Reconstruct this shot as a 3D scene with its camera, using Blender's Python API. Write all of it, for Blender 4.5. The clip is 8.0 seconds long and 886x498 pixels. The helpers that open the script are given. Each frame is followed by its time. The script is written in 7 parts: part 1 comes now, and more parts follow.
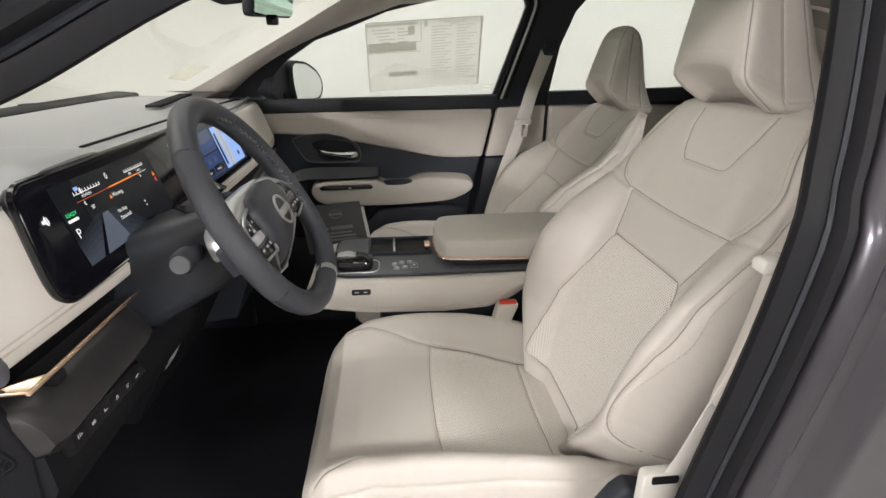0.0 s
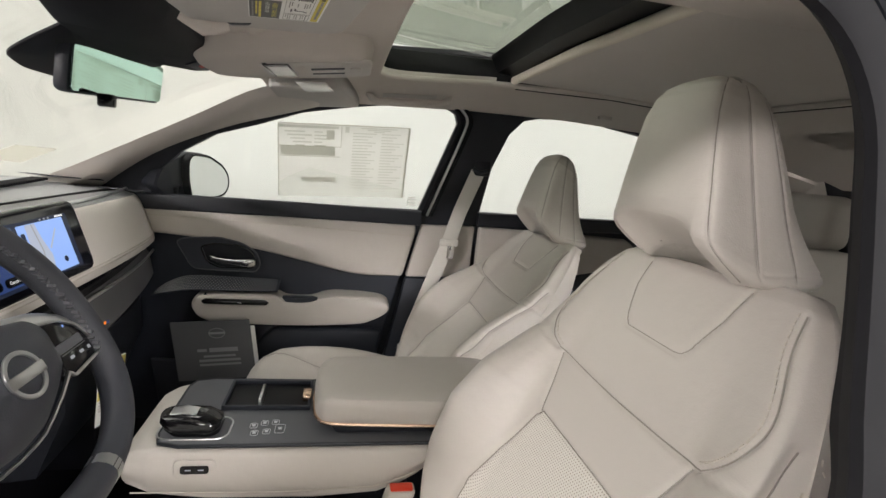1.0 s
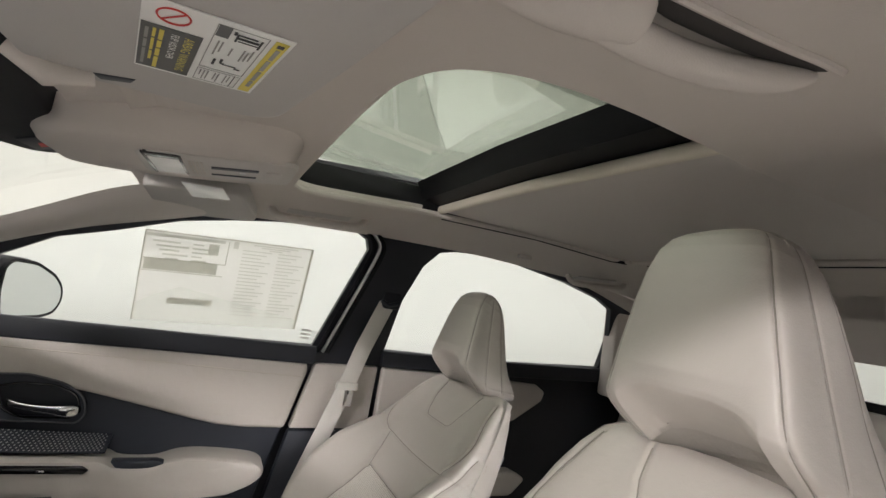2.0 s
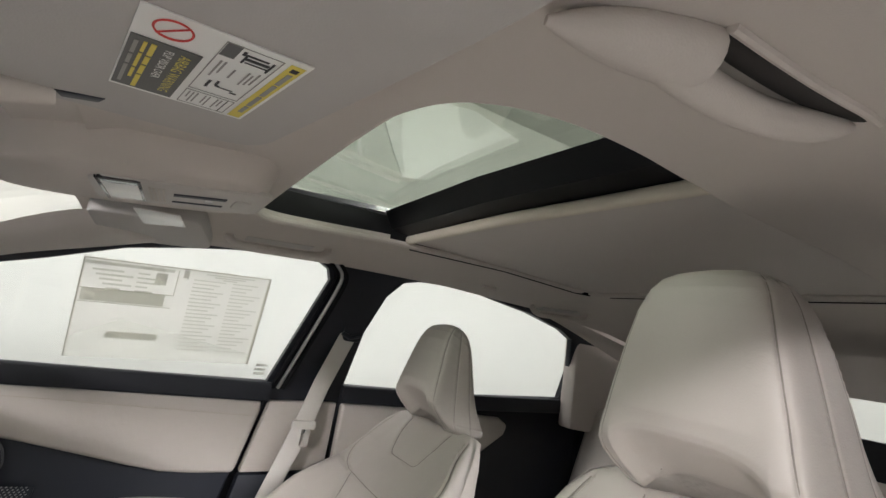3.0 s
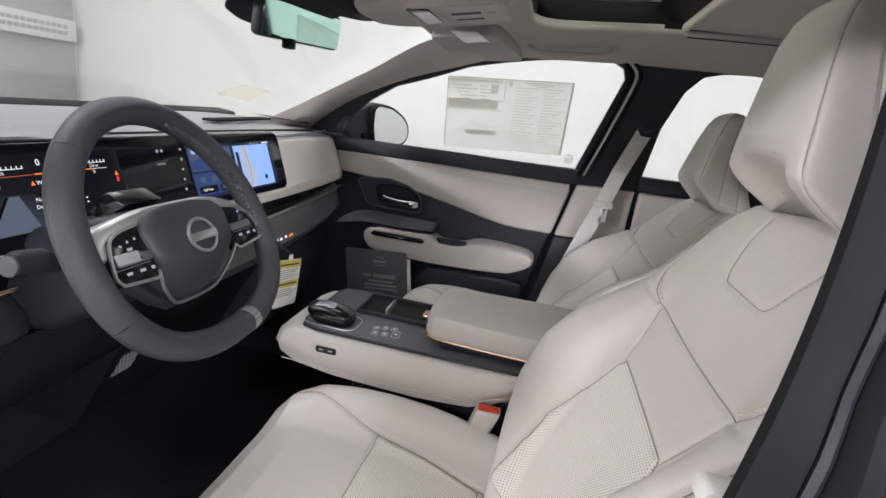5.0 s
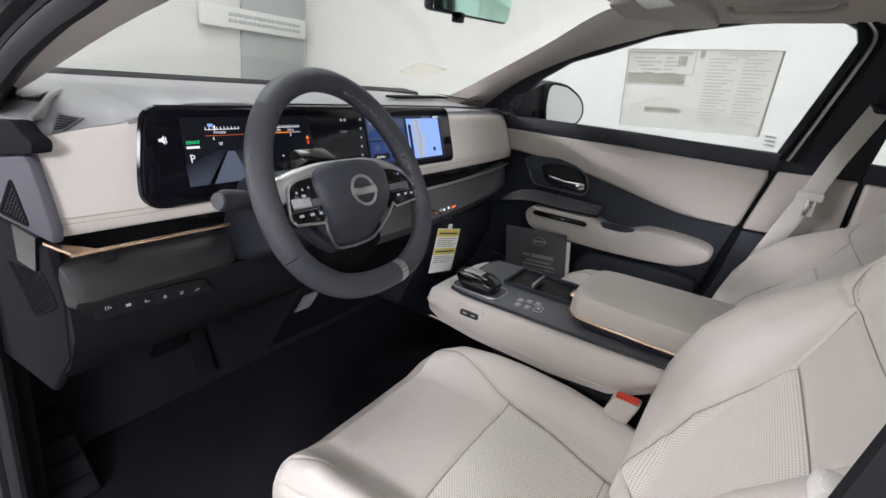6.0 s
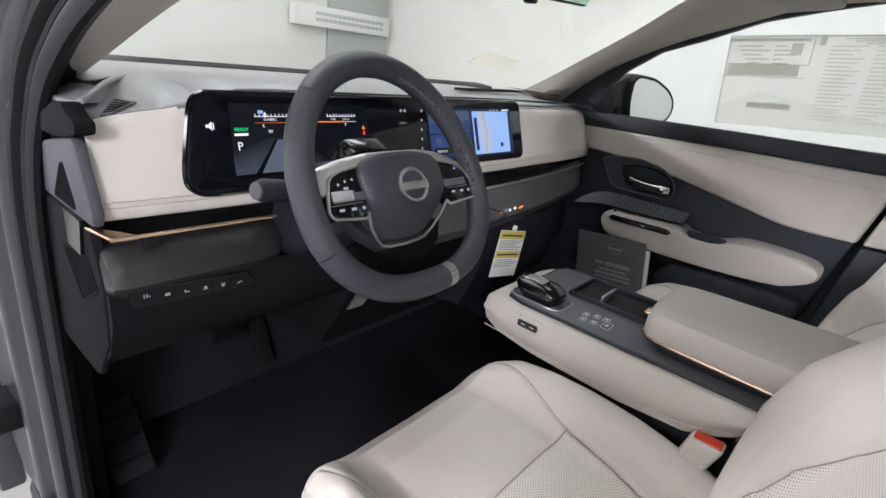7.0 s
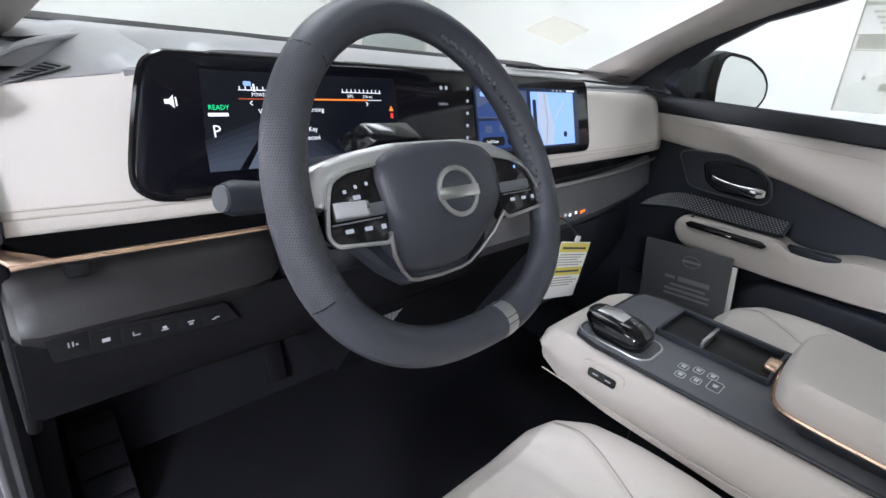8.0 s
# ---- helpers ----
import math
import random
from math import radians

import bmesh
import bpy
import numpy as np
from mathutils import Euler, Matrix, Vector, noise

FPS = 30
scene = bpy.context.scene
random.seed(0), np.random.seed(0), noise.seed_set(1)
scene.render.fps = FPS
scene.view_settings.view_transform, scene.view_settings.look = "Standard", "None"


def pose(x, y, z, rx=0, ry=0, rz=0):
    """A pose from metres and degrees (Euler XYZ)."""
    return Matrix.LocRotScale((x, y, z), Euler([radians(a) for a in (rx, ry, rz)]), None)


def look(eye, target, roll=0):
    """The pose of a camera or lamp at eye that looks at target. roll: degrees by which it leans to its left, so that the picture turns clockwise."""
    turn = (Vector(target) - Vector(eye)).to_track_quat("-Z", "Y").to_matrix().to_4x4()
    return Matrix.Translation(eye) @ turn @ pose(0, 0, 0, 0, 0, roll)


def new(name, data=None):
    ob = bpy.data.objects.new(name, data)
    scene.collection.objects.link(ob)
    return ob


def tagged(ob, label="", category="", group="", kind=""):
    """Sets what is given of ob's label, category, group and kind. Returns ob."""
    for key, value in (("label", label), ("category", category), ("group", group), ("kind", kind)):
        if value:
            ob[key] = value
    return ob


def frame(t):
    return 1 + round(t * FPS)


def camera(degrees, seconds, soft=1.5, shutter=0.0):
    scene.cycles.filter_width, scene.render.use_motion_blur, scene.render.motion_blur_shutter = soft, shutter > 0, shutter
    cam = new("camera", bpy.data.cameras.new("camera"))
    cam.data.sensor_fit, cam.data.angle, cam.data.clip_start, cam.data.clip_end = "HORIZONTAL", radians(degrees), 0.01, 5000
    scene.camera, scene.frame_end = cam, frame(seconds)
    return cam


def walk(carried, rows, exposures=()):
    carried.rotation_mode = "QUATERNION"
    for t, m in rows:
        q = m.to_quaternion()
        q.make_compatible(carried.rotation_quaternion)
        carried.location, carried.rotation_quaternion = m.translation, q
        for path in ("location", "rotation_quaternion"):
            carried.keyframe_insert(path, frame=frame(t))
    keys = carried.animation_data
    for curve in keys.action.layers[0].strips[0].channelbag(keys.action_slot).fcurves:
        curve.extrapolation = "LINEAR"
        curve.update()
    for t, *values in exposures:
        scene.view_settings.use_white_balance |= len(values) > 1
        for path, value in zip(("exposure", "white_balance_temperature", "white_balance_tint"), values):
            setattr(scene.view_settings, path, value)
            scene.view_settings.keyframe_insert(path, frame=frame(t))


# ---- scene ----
cam = camera(83.2, 8.0, soft=1.5)
PATH = [
    (0, (0.4359, -1.1858, 1.3502), (0.6346, 0.81, 0.5489), 0.05),
    (0.5, (0.5013, -1.0843, 1.3644), (0.7584, 0.9612, 0.7174), 1.78),
    (1, (0.5532, -0.9407, 1.3651), (1.0005, 1.1394, 0.9949), 5.89),
    (1.5, (0.5313, -0.8014, 1.3741), (1.2239, 1.2431, 1.315), 8.3),
    (2, (0.5182, -0.7247, 1.3769), (1.3921, 1.2377, 1.6019), 9.53),
    (2.2, (0.5203, -0.7085, 1.378), (1.4204, 1.2355, 1.6591), 9.73),
    (3.3, (0.4875, -0.6793, 1.3877), (1.5454, 1.1664, 1.7618), 9.26),
    (3.5, (0.5235, -0.7182, 1.3792), (1.5288, 1.1653, 1.7104), 9.18),
    (4, (0.5898, -0.7895, 1.3686), (1.3341, 1.2377, 1.4054), 9.18),
    (4.4, (0.6471, -0.8834, 1.3349), (1.0102, 1.2344, 1.1184), 9.68),
    (4.5, (0.6611, -0.8899, 1.3397), (0.9337, 1.2334, 1.0531), 9.4),
    (5, (0.6992, -1.0055, 1.3302), (0.3542, 1.0454, 0.7487), 8.24),
    (5.2, (0.7058, -1.039, 1.3272), (0.1728, 0.9526, 0.6829), 7.72),
    (6.3, (0.7652, -0.9742, 1.2969), (-0.3494, 0.7258, 0.5664), 7.37),
    (6.5, (0.7578, -0.9558, 1.2912), (-0.4031, 0.7106, 0.5558), 7.43),
    (7, (0.7396, -0.9191, 1.2884), (-0.5283, 0.6534, 0.5234), 7.05),
    (7.5, (0.7087, -0.8705, 1.2744), (-0.6232, 0.635, 0.4855), 6.99),
    (8, (0.5756, -0.7603, 1.2482), (-0.7821, 0.7042, 0.4248), 7.27),
]
walk(cam, [(t, look(eye, target, roll)) for t, eye, target, roll in PATH],
     exposures=[(0, .08, 6650, 11), (2.0, .16, 6600, 13), (3.5, .14, 6380, 13), (4.0, .11, 6320, 13), (4.5, .10, 6250, 14), (5.0, .15, 6150, 15), (6.5, .10, 6120, 14), (7.0, .16, 6100, 14), (7.5, .26, 6000, 14), (8.0, .46, 5820, 13)])

# ---- plan: x to the car's rear, y to its passenger side, one plan unit is 1.08 m, the floor of the hall lies at 0.14 ----
UNIT, GROUND = 1.08, 0.14
HOME = {}


def W(p):
    return Vector((p[0] * UNIT, p[1] * UNIT, (p[2] - GROUND) * UNIT))


def thing(name, at, label, category, group="", kind=""):
    ob = new(name)
    ob.empty_display_size = 0.05
    ob.location = W(at)
    HOME[ob.name] = W(at)
    return tagged(ob, label, category, group, kind)


def part(name, bm, mat, parent=None, label="", sharp=38, flat=False):
    me = bpy.data.meshes.new(name)
    bmesh.ops.recalc_face_normals(bm, faces=bm.faces[:])
    home = HOME[parent.name] if parent else Vector((0, 0, 0))
    for v in bm.verts:
        v.co = W(v.co) - home
    for f in bm.faces:
        f.smooth = not flat
    lim = radians(sharp)
    for e in bm.edges:
        if len(e.link_faces) == 2 and e.calc_face_angle(0) > lim:
            e.smooth = False
    bm.to_mesh(me)
    bm.free()
    for m in (mat if isinstance(mat, (list, tuple)) else [mat]):
        me.materials.append(m)
    ob = new(name, me)
    HOME[ob.name] = home
    if parent:
        ob.parent = parent
    if label:
        ob["label"] = label
    return ob


def setting(name, bm, mat, label, category, sharp=38, kind="structure", flat=False):
    return tagged(part(name, bm, mat, None, "", sharp, flat), label, category, kind=kind)


# ---- mesh builders ----
def spline(pts, n, closed=False):
    pts = [Vector(p) for p in pts]
    m = len(pts)
    out = []
    segs = m if closed else m - 1
    for k in range(n):
        s = k / n * segs if closed else k / (n - 1) * segs
        i = min(int(s), segs - 1)
        t = s - i
        if closed:
            a, b, c, d = (pts[(i + o) % m] for o in (-1, 0, 1, 2))
        else:
            b, c = pts[i], pts[i + 1]
            a = pts[i - 1] if i else b * 2 - c
            d = pts[i + 2] if i + 2 < m else c * 2 - b
        out.append(0.5 * (2 * b + (c - a) * t + (2 * a - 5 * b + 4 * c - d) * t * t + (3 * b - a - 3 * c + d) * t ** 3))
    return out


def table(x, *rows):
    """Smooth interpolation in rows of (x, value, value, ...)."""
    if x <= rows[0][0]:
        return rows[0][1:] if len(rows[0]) > 2 else rows[0][1]
    if x >= rows[-1][0]:
        return rows[-1][1:] if len(rows[-1]) > 2 else rows[-1][1]
    for a, b in zip(rows, rows[1:]):
        if x <= b[0]:
            t = (x - a[0]) / (b[0] - a[0])
            r = tuple(p + (q - p) * t for p, q in zip(a[1:], b[1:]))
            return r if len(r) > 1 else r[0]


def loft(rings, caps=True, ring_closed=True, bm=None):
    bm = bm or bmesh.new()
    vs = [[bm.verts.new(p) for p in r] for r in rings]
    n = len(rings[0])
    for a, b in zip(vs, vs[1:]):
        for k in range(n if ring_closed else n - 1):
            bm.faces.new((a[k], a[(k + 1) % n], b[(k + 1) % n], b[k]))
    if caps and ring_closed:
        bm.faces.new(vs[0][::-1])
        bm.faces.new(vs[-1])
    return bm


def circle(r, n=10, sx=1.0, sy=1.0):
    return [(r * sx * math.cos(2 * math.pi * k / n), r * sy * math.sin(2 * math.pi * k / n)) for k in range(n)]


def roundrect(w, h, r, n=4):
    out = []
    r = min(r, w / 2 - 1e-5, h / 2 - 1e-5)
    for cx, cy, a in ((w / 2 - r, h / 2 - r, 0), (-w / 2 + r, h / 2 - r, 90), (-w / 2 + r, -h / 2 + r, 180), (w / 2 - r, -h / 2 + r, 270)):
        for k in range(n + 1):
            b = radians(a + 90 * k / n)
            out.append((cx + r * math.cos(b), cy + r * math.sin(b)))
    return out


def sweep(path, prof, up=(0, 0, 1), closed=False, caps=True, bm=None, scale=None):
    """Carries a closed profile of (side, up) along a path."""
    path = [Vector(p) for p in path]
    m = len(path)
    up = Vector(up)
    rings = []
    for i, p in enumerate(path):
        a = path[(i - 1) % m] if closed or i else p
        b = path[(i + 1) % m] if closed or i < m - 1 else p
        t = (b - a).normalized()
        side = t.cross(up)
        if side.length < 1e-4:
            side = t.orthogonal()
        side.normalize()
        u = side.cross(t).normalized()
        k = scale[i] if scale else 1.0
        rings.append([p + side * (q[0] * k) + u * (q[1] * k) for q in prof])
        up = u
    if closed:
        rings.append(rings[0])
        bm2 = bm or bmesh.new()
        vs = [[bm2.verts.new(p) for p in r] for r in rings[:-1]]
        n = len(prof)
        for i in range(m):
            a, b = vs[i], vs[(i + 1) % m]
            for k in range(n):
                bm2.faces.new((a[k], a[(k + 1) % n], b[(k + 1) % n], b[k]))
        return bm2
    return loft(rings, caps, True, bm)


def tube(path, r, n=8, closed=False, bm=None, up=(0.1, 0.2, 1), scale=None):
    return sweep(path, circle(r, n), up, closed, True, bm, scale)


def bevelled(bm, w, seg=2, angle=20):
    if w > 0:
        es = [e for e in bm.edges if len(e.link_faces) == 2 and e.calc_face_angle(0) > radians(angle)]
        bmesh.ops.bevel(bm, geom=es, offset=w, segments=seg, profile=0.5, affect="EDGES", clamp_overlap=True)
    return bm


def rbox(x0, x1, y0, y1, z0, z1, r=0.004, seg=2):
    bm = bmesh.new()
    bmesh.ops.create_cube(bm, size=1)
    for v in bm.verts:
        v.co = Vector((x0 + (v.co.x + .5) * (x1 - x0), y0 + (v.co.y + .5) * (y1 - y0), z0 + (v.co.z + .5) * (z1 - z0)))
    return bevelled(bm, r, seg)


def prism(pts, depth, r=0.0, seg=2):
    """A flat polygon of points, drawn out by the vector depth."""
    bm = bmesh.new()
    f = bm.faces.new([bm.verts.new(p) for p in pts])
    ext = bmesh.ops.extrude_face_region(bm, geom=[f])
    for v in ext["geom"]:
        if isinstance(v, bmesh.types.BMVert):
            v.co += Vector(depth)
    bmesh.ops.recalc_face_normals(bm, faces=bm.faces[:])
    return bevelled(bm, r, seg, 30)


def holed(outer, holes, place, depth):
    """A plate with holes: loops of (a, b), mapped by place(a, b), drawn out by depth."""
    bm = bmesh.new()
    edges = []
    for lp in [outer] + holes:
        vs = [bm.verts.new((a, b, 0)) for a, b in lp]
        edges += [bm.edges.new((vs[i], vs[(i + 1) % len(vs)])) for i in range(len(vs))]
    bmesh.ops.triangle_fill(bm, use_beauty=True, use_dissolve=False, edges=edges)
    geo = bmesh.ops.extrude_face_region(bm, geom=bm.faces[:])
    moved = {v for v in geo["geom"] if isinstance(v, bmesh.types.BMVert)}
    d = Vector(depth)
    for v in bm.verts:
        p = Vector(place(v.co.x, v.co.y))
        v.co = p + d if v in moved else p
    return bm


def patch(fn, nu, nv, thick=None):
    """A grid over fn(u, v), u and v from 0 to 1."""
    rows = [[Vector(fn(i / (nu - 1), j / (nv - 1))) for j in range(nv)] for i in range(nu)]
    bm = loft(rows, False, False)
    if thick:
        d = Vector(thick)
        geo = bmesh.ops.extrude_face_region(bm, geom=bm.faces[:])
        for v in geo["geom"]:
            if isinstance(v, bmesh.types.BMVert):
                v.co += d
    return bm


def join(*bms):
    out = bmesh.new()
    for b in bms:
        me = bpy.data.meshes.new("tmp")
        b.to_mesh(me)
        b.free()
        out.from_mesh(me)
        bpy.data.meshes.remove(me)
    return out


def words(text, size, origin, right, up, lift=0.0, align="LEFT"):
    """Flat lettering in the built-in font."""
    cu = bpy.data.curves.new("words", "FONT")
    cu.body, cu.size, cu.align_x, cu.resolution_u = text, 1.0, align, 2
    ob = bpy.data.objects.new("words", cu)
    me = bpy.data.meshes.new_from_object(ob)
    bm = bmesh.new()
    bm.from_mesh(me)
    bpy.data.objects.remove(ob)
    bpy.data.curves.remove(cu)
    bpy.data.meshes.remove(me)
    o, r, u = Vector(origin), Vector(right).normalized(), Vector(up).normalized()
    n = r.cross(u)
    for v in bm.verts:
        v.co = o + r * (v.co.x * size) + u * (v.co.y * size) + n * lift
    return bm


def plate(origin, right, up, x0, x1, y0, y1, r=0.0, lift=0.0, thick=0.0008):
    """A thin rounded plate in the plane of right and up."""
    o, a, b = Vector(origin), Vector(right).normalized(), Vector(up).normalized()
    n = a.cross(b)
    cx, cy = (x0 + x1) / 2, (y0 + y1) / 2
    pts = [o + a * (cx + p) + b * (cy + q) + n * lift for p, q in roundrect(x1 - x0, y1 - y0, max(r, 0.0001), 3)]
    return prism(pts, n * thick)


def fillet(poly, r, n=5):
    """A polygon with its corners rounded."""
    out = []
    for i, p in enumerate(poly):
        p, a, b = Vector(p), Vector(poly[i - 1]), Vector(poly[(i + 1) % len(poly)])
        u, v = (a - p), (b - p)
        k = min(r, u.length * .45, v.length * .45)
        s0, s1 = p + u.normalized() * k, p + v.normalized() * k
        for j in range(n + 1):
            t_ = j / n
            out.append(tuple(s0 * (1 - t_) ** 2 + p * (2 * t_ * (1 - t_)) + s1 * t_ ** 2))
    return out


def centre_mirror(p):
    return Vector((p[0], -0.04 - p[1], p[2]))


# ---- world and light ----
world = bpy.data.worlds.new("world")
scene.world = world
world.use_nodes = True
world.node_tree.nodes["Background"].inputs[0].default_value = (0.9, 0.95, 1.0, 1)
world.node_tree.nodes["Background"].inputs[1].default_value = 0.05


# ---- materials ----
def nodes_of(name):
    m = bpy.data.materials.new(name)
    m.use_nodes = True
    nt = m.node_tree
    return m, nt, nt.nodes["Principled BSDF"]


def mat(name, colour, rough=0.5, metal=0.0, grain=0.0, grain_size=0.002, vary=0.08, vary_size=0.12, coat=0.0, sheen=0.0, spec=0.5, wrinkle=0.0):
    """A plain surface with stains at one scale and grain at another, and soft wrinkles where it is hide."""
    m, nt, b = nodes_of(name)
    N, L = nt.nodes.new, nt.links.new
    co = N("ShaderNodeTexCoord")
    big = N("ShaderNodeTexNoise")
    big.inputs["Scale"].default_value = 1 / vary_size
    big.inputs["Detail"].default_value = 4
    L(co.outputs["Object"], big.inputs["Vector"])
    ramp = N("ShaderNodeMix")
    ramp.data_type = "RGBA"
    c = colour
    ramp.inputs["A"].default_value = (c[0] * (1 - vary), c[1] * (1 - vary), c[2] * (1 - vary), 1)
    ramp.inputs["B"].default_value = (min(1, c[0] * (1 + vary)), min(1, c[1] * (1 + vary)), min(1, c[2] * (1 + vary)), 1)
    L(big.outputs["Fac"], ramp.inputs["Factor"])
    L(ramp.outputs["Result"], b.inputs["Base Color"])
    mr = N("ShaderNodeMapRange")
    mr.inputs["To Min"].default_value = max(0.02, rough - 0.06)
    mr.inputs["To Max"].default_value = min(1, rough + 0.06)
    L(big.outputs["Fac"], mr.inputs["Value"])
    L(mr.outputs["Result"], b.inputs["Roughness"])
    b.inputs["Metallic"].default_value = metal
    b.inputs["Coat Weight"].default_value = coat
    b.inputs["Sheen Weight"].default_value = sheen
    b.inputs["Specular IOR Level"].default_value = spec
    if grain:
        fine = N("ShaderNodeTexVoronoi")
        fine.inputs["Scale"].default_value = 1 / grain_size
        L(co.outputs["Object"], fine.inputs["Vector"])
        bump = N("ShaderNodeBump")
        bump.inputs["Strength"].default_value = grain
        bump.inputs["Distance"].default_value = 0.0006
        L(fine.outputs["Distance"], bump.inputs["Height"])
        L(bump.outputs["Normal"], b.inputs["Normal"])
        if wrinkle:
            soft_ = N("ShaderNodeTexNoise")
            soft_.inputs["Scale"].default_value = 26
            soft_.inputs["Detail"].default_value = 3
            L(co.outputs["Object"], soft_.inputs["Vector"])
            fold = N("ShaderNodeBump")
            fold.inputs["Strength"].default_value = wrinkle
            fold.inputs["Distance"].default_value = 0.004
            L(soft_.outputs["Fac"], fold.inputs["Height"])
            L(fold.outputs["Normal"], bump.inputs["Normal"])
    return m


def perforated(name, colour, pitch=0.0052):
    """Soft hide with rows of small punched holes, over the UV map in metres."""
    m, nt, b = nodes_of(name)
    N, L = nt.nodes.new, nt.links.new
    uv = N("ShaderNodeUVMap")
    sep = N("ShaderNodeSeparateXYZ")
    L(uv.outputs["UV"], sep.inputs[0])

    def math2(op, a, bb):
        n = N("ShaderNodeMath")
        n.operation = op
        for k, s in enumerate((a, bb)):
            if s is None:
                continue
            if isinstance(s, (int, float)):
                n.inputs[k].default_value = s
            else:
                L(s, n.inputs[k])
        return n.outputs[0]
    x = math2("DIVIDE", sep.outputs["X"], pitch)
    y = math2("DIVIDE", sep.outputs["Y"], pitch * 0.8)
    row = math2("FLOOR", y, None)
    x = math2("ADD", x, math2("MULTIPLY", math2("MODULO", row, 2.0), 0.5))
    fx = math2("SUBTRACT", math2("FRACT", x, None), 0.5)
    fy = math2("MULTIPLY", math2("SUBTRACT", math2("FRACT", y, None), 0.5), 0.8)
    d = math2("SQRT", math2("ADD", math2("MULTIPLY", fx, fx), math2("MULTIPLY", fy, fy)), None)
    mr = N("ShaderNodeMapRange")
    mr.inputs["From Min"].default_value = 0.13
    mr.inputs["From Max"].default_value = 0.24
    L(d, mr.inputs["Value"])
    mix = N("ShaderNodeMix")
    mix.data_type = "RGBA"
    mix.inputs["A"].default_value = (colour[0] * 0.42, colour[1] * 0.38, colour[2] * 0.32, 1)
    mix.inputs["B"].default_value = (*colour, 1)
    L(mr.outputs["Result"], mix.inputs["Factor"])
    L(mix.outputs["Result"], b.inputs["Base Color"])
    bump = N("ShaderNodeBump")
    bump.inputs["Strength"].default_value = 0.6
    bump.inputs["Distance"].default_value = 0.001
    L(mr.outputs["Result"], bump.inputs["Height"])
    L(bump.outputs["Normal"], b.inputs["Normal"])
    b.inputs["Roughness"].default_value = 0.6
    return m


def glow(name, colour, strength):
    m, nt, b = nodes_of(name)
    b.inputs["Base Color"].default_value = (0.01, 0.01, 0.01, 1)
    b.inputs["Roughness"].default_value = 0.2
    b.inputs["Specular IOR Level"].default_value = 0.12
    b.inputs["Emission Color"].default_value = (*colour, 1)
    b.inputs["Emission Strength"].default_value = strength
    return m


def clear(name, tint, rough=0.0, gloss=0.85):
    """Thin pane: lets light through with a tint, and mirrors more at a glance."""
    m = bpy.data.materials.new(name)
    m.use_nodes = True
    nt = m.node_tree
    nt.nodes.remove(nt.nodes["Principled BSDF"])
    N, L = nt.nodes.new, nt.links.new
    tr = N("ShaderNodeBsdfTransparent")
    tr.inputs[0].default_value = (*tint, 1)
    gl = N("ShaderNodeBsdfGlossy")
    gl.inputs["Roughness"].default_value = rough
    lw = N("ShaderNodeLayerWeight")
    lw.inputs["Blend"].default_value = 0.5
    pw = N("ShaderNodeMath")
    pw.operation = "POWER"
    pw.inputs[1].default_value = 4.5
    L(lw.outputs["Facing"], pw.inputs[0])
    ad = N("ShaderNodeMath")
    ad.operation = "MULTIPLY_ADD"
    ad.inputs[1].default_value = gloss
    ad.inputs[2].default_value = 0.03
    L(pw.outputs[0], ad.inputs[0])
    mx = N("ShaderNodeMixShader")
    L(ad.outputs[0], mx.inputs[0])
    L(tr.outputs[0], mx.inputs[1])
    L(gl.outputs[0], mx.inputs[2])
    L(mx.outputs[0], nt.nodes["Material Output"].inputs[0])
    return m


M_HIDE = mat("hide", (0.515, 0.478, 0.438), 0.46, grain=0.16, grain_size=0.0016, vary=0.05, vary_size=0.16, wrinkle=0.32)
M_PERF = perforated("perforated_hide", (0.64, 0.605, 0.555), 0.0043)
M_DASHHIDE = mat("dash_hide", (0.62, 0.58, 0.535), 0.5, grain=0.18, grain_size=0.0016, vary=0.04, wrinkle=0.12)
M_DARK = mat("dark_plastic", (0.017, 0.019, 0.025), 0.48, grain=0.2, grain_size=0.0014, spec=0.35)
M_DARKSOFT = mat("dark_soft", (0.024, 0.028, 0.038), 0.48, grain=0.2, grain_size=0.0014, spec=0.38)
M_DASHTOP = mat("dash_top", (0.26, 0.26, 0.265), 0.38, grain=0.2, grain_size=0.0015)
M_GREY = mat("grey_trim", (0.085, 0.088, 0.096), 0.42, grain=0.1)
M_PIANO = mat("gloss_black", (0.006, 0.006, 0.007), 0.12, vary=0.02)
M_RIM = mat("rim_hide", (0.034, 0.036, 0.044), 0.44, grain=0.3, grain_size=0.0013, spec=0.42)
M_RIMPERF = perforated("rim_perforated", (0.038, 0.040, 0.048), 0.0036)
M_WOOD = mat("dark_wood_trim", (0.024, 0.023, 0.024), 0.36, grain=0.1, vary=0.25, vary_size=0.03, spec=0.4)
# lit copy of the wood trim: grazing reflection put into a paler colour
M_WOODLIT = mat("satin_wood_lit", (0.10, 0.10, 0.103), 0.34, grain=0.1, vary=0.15, vary_size=0.03)
M_RUBBER = mat("rubber", (0.012, 0.012, 0.014), 0.6, spec=0.12)
M_CAP = mat("end_trim", (0.080, 0.077, 0.092), 0.8, grain=0.1, spec=0.15)
# near black and dull: shade of the unbuilt driver door put into the plastic
M_DULLBLACK = mat("dulled_black_plastic", (0.011, 0.011, 0.013), 0.9, grain=0.3, grain_size=0.0014, spec=0.06)
M_BLACK = mat("roof_black", (0.004, 0.004, 0.005), 0.5, spec=0.25)
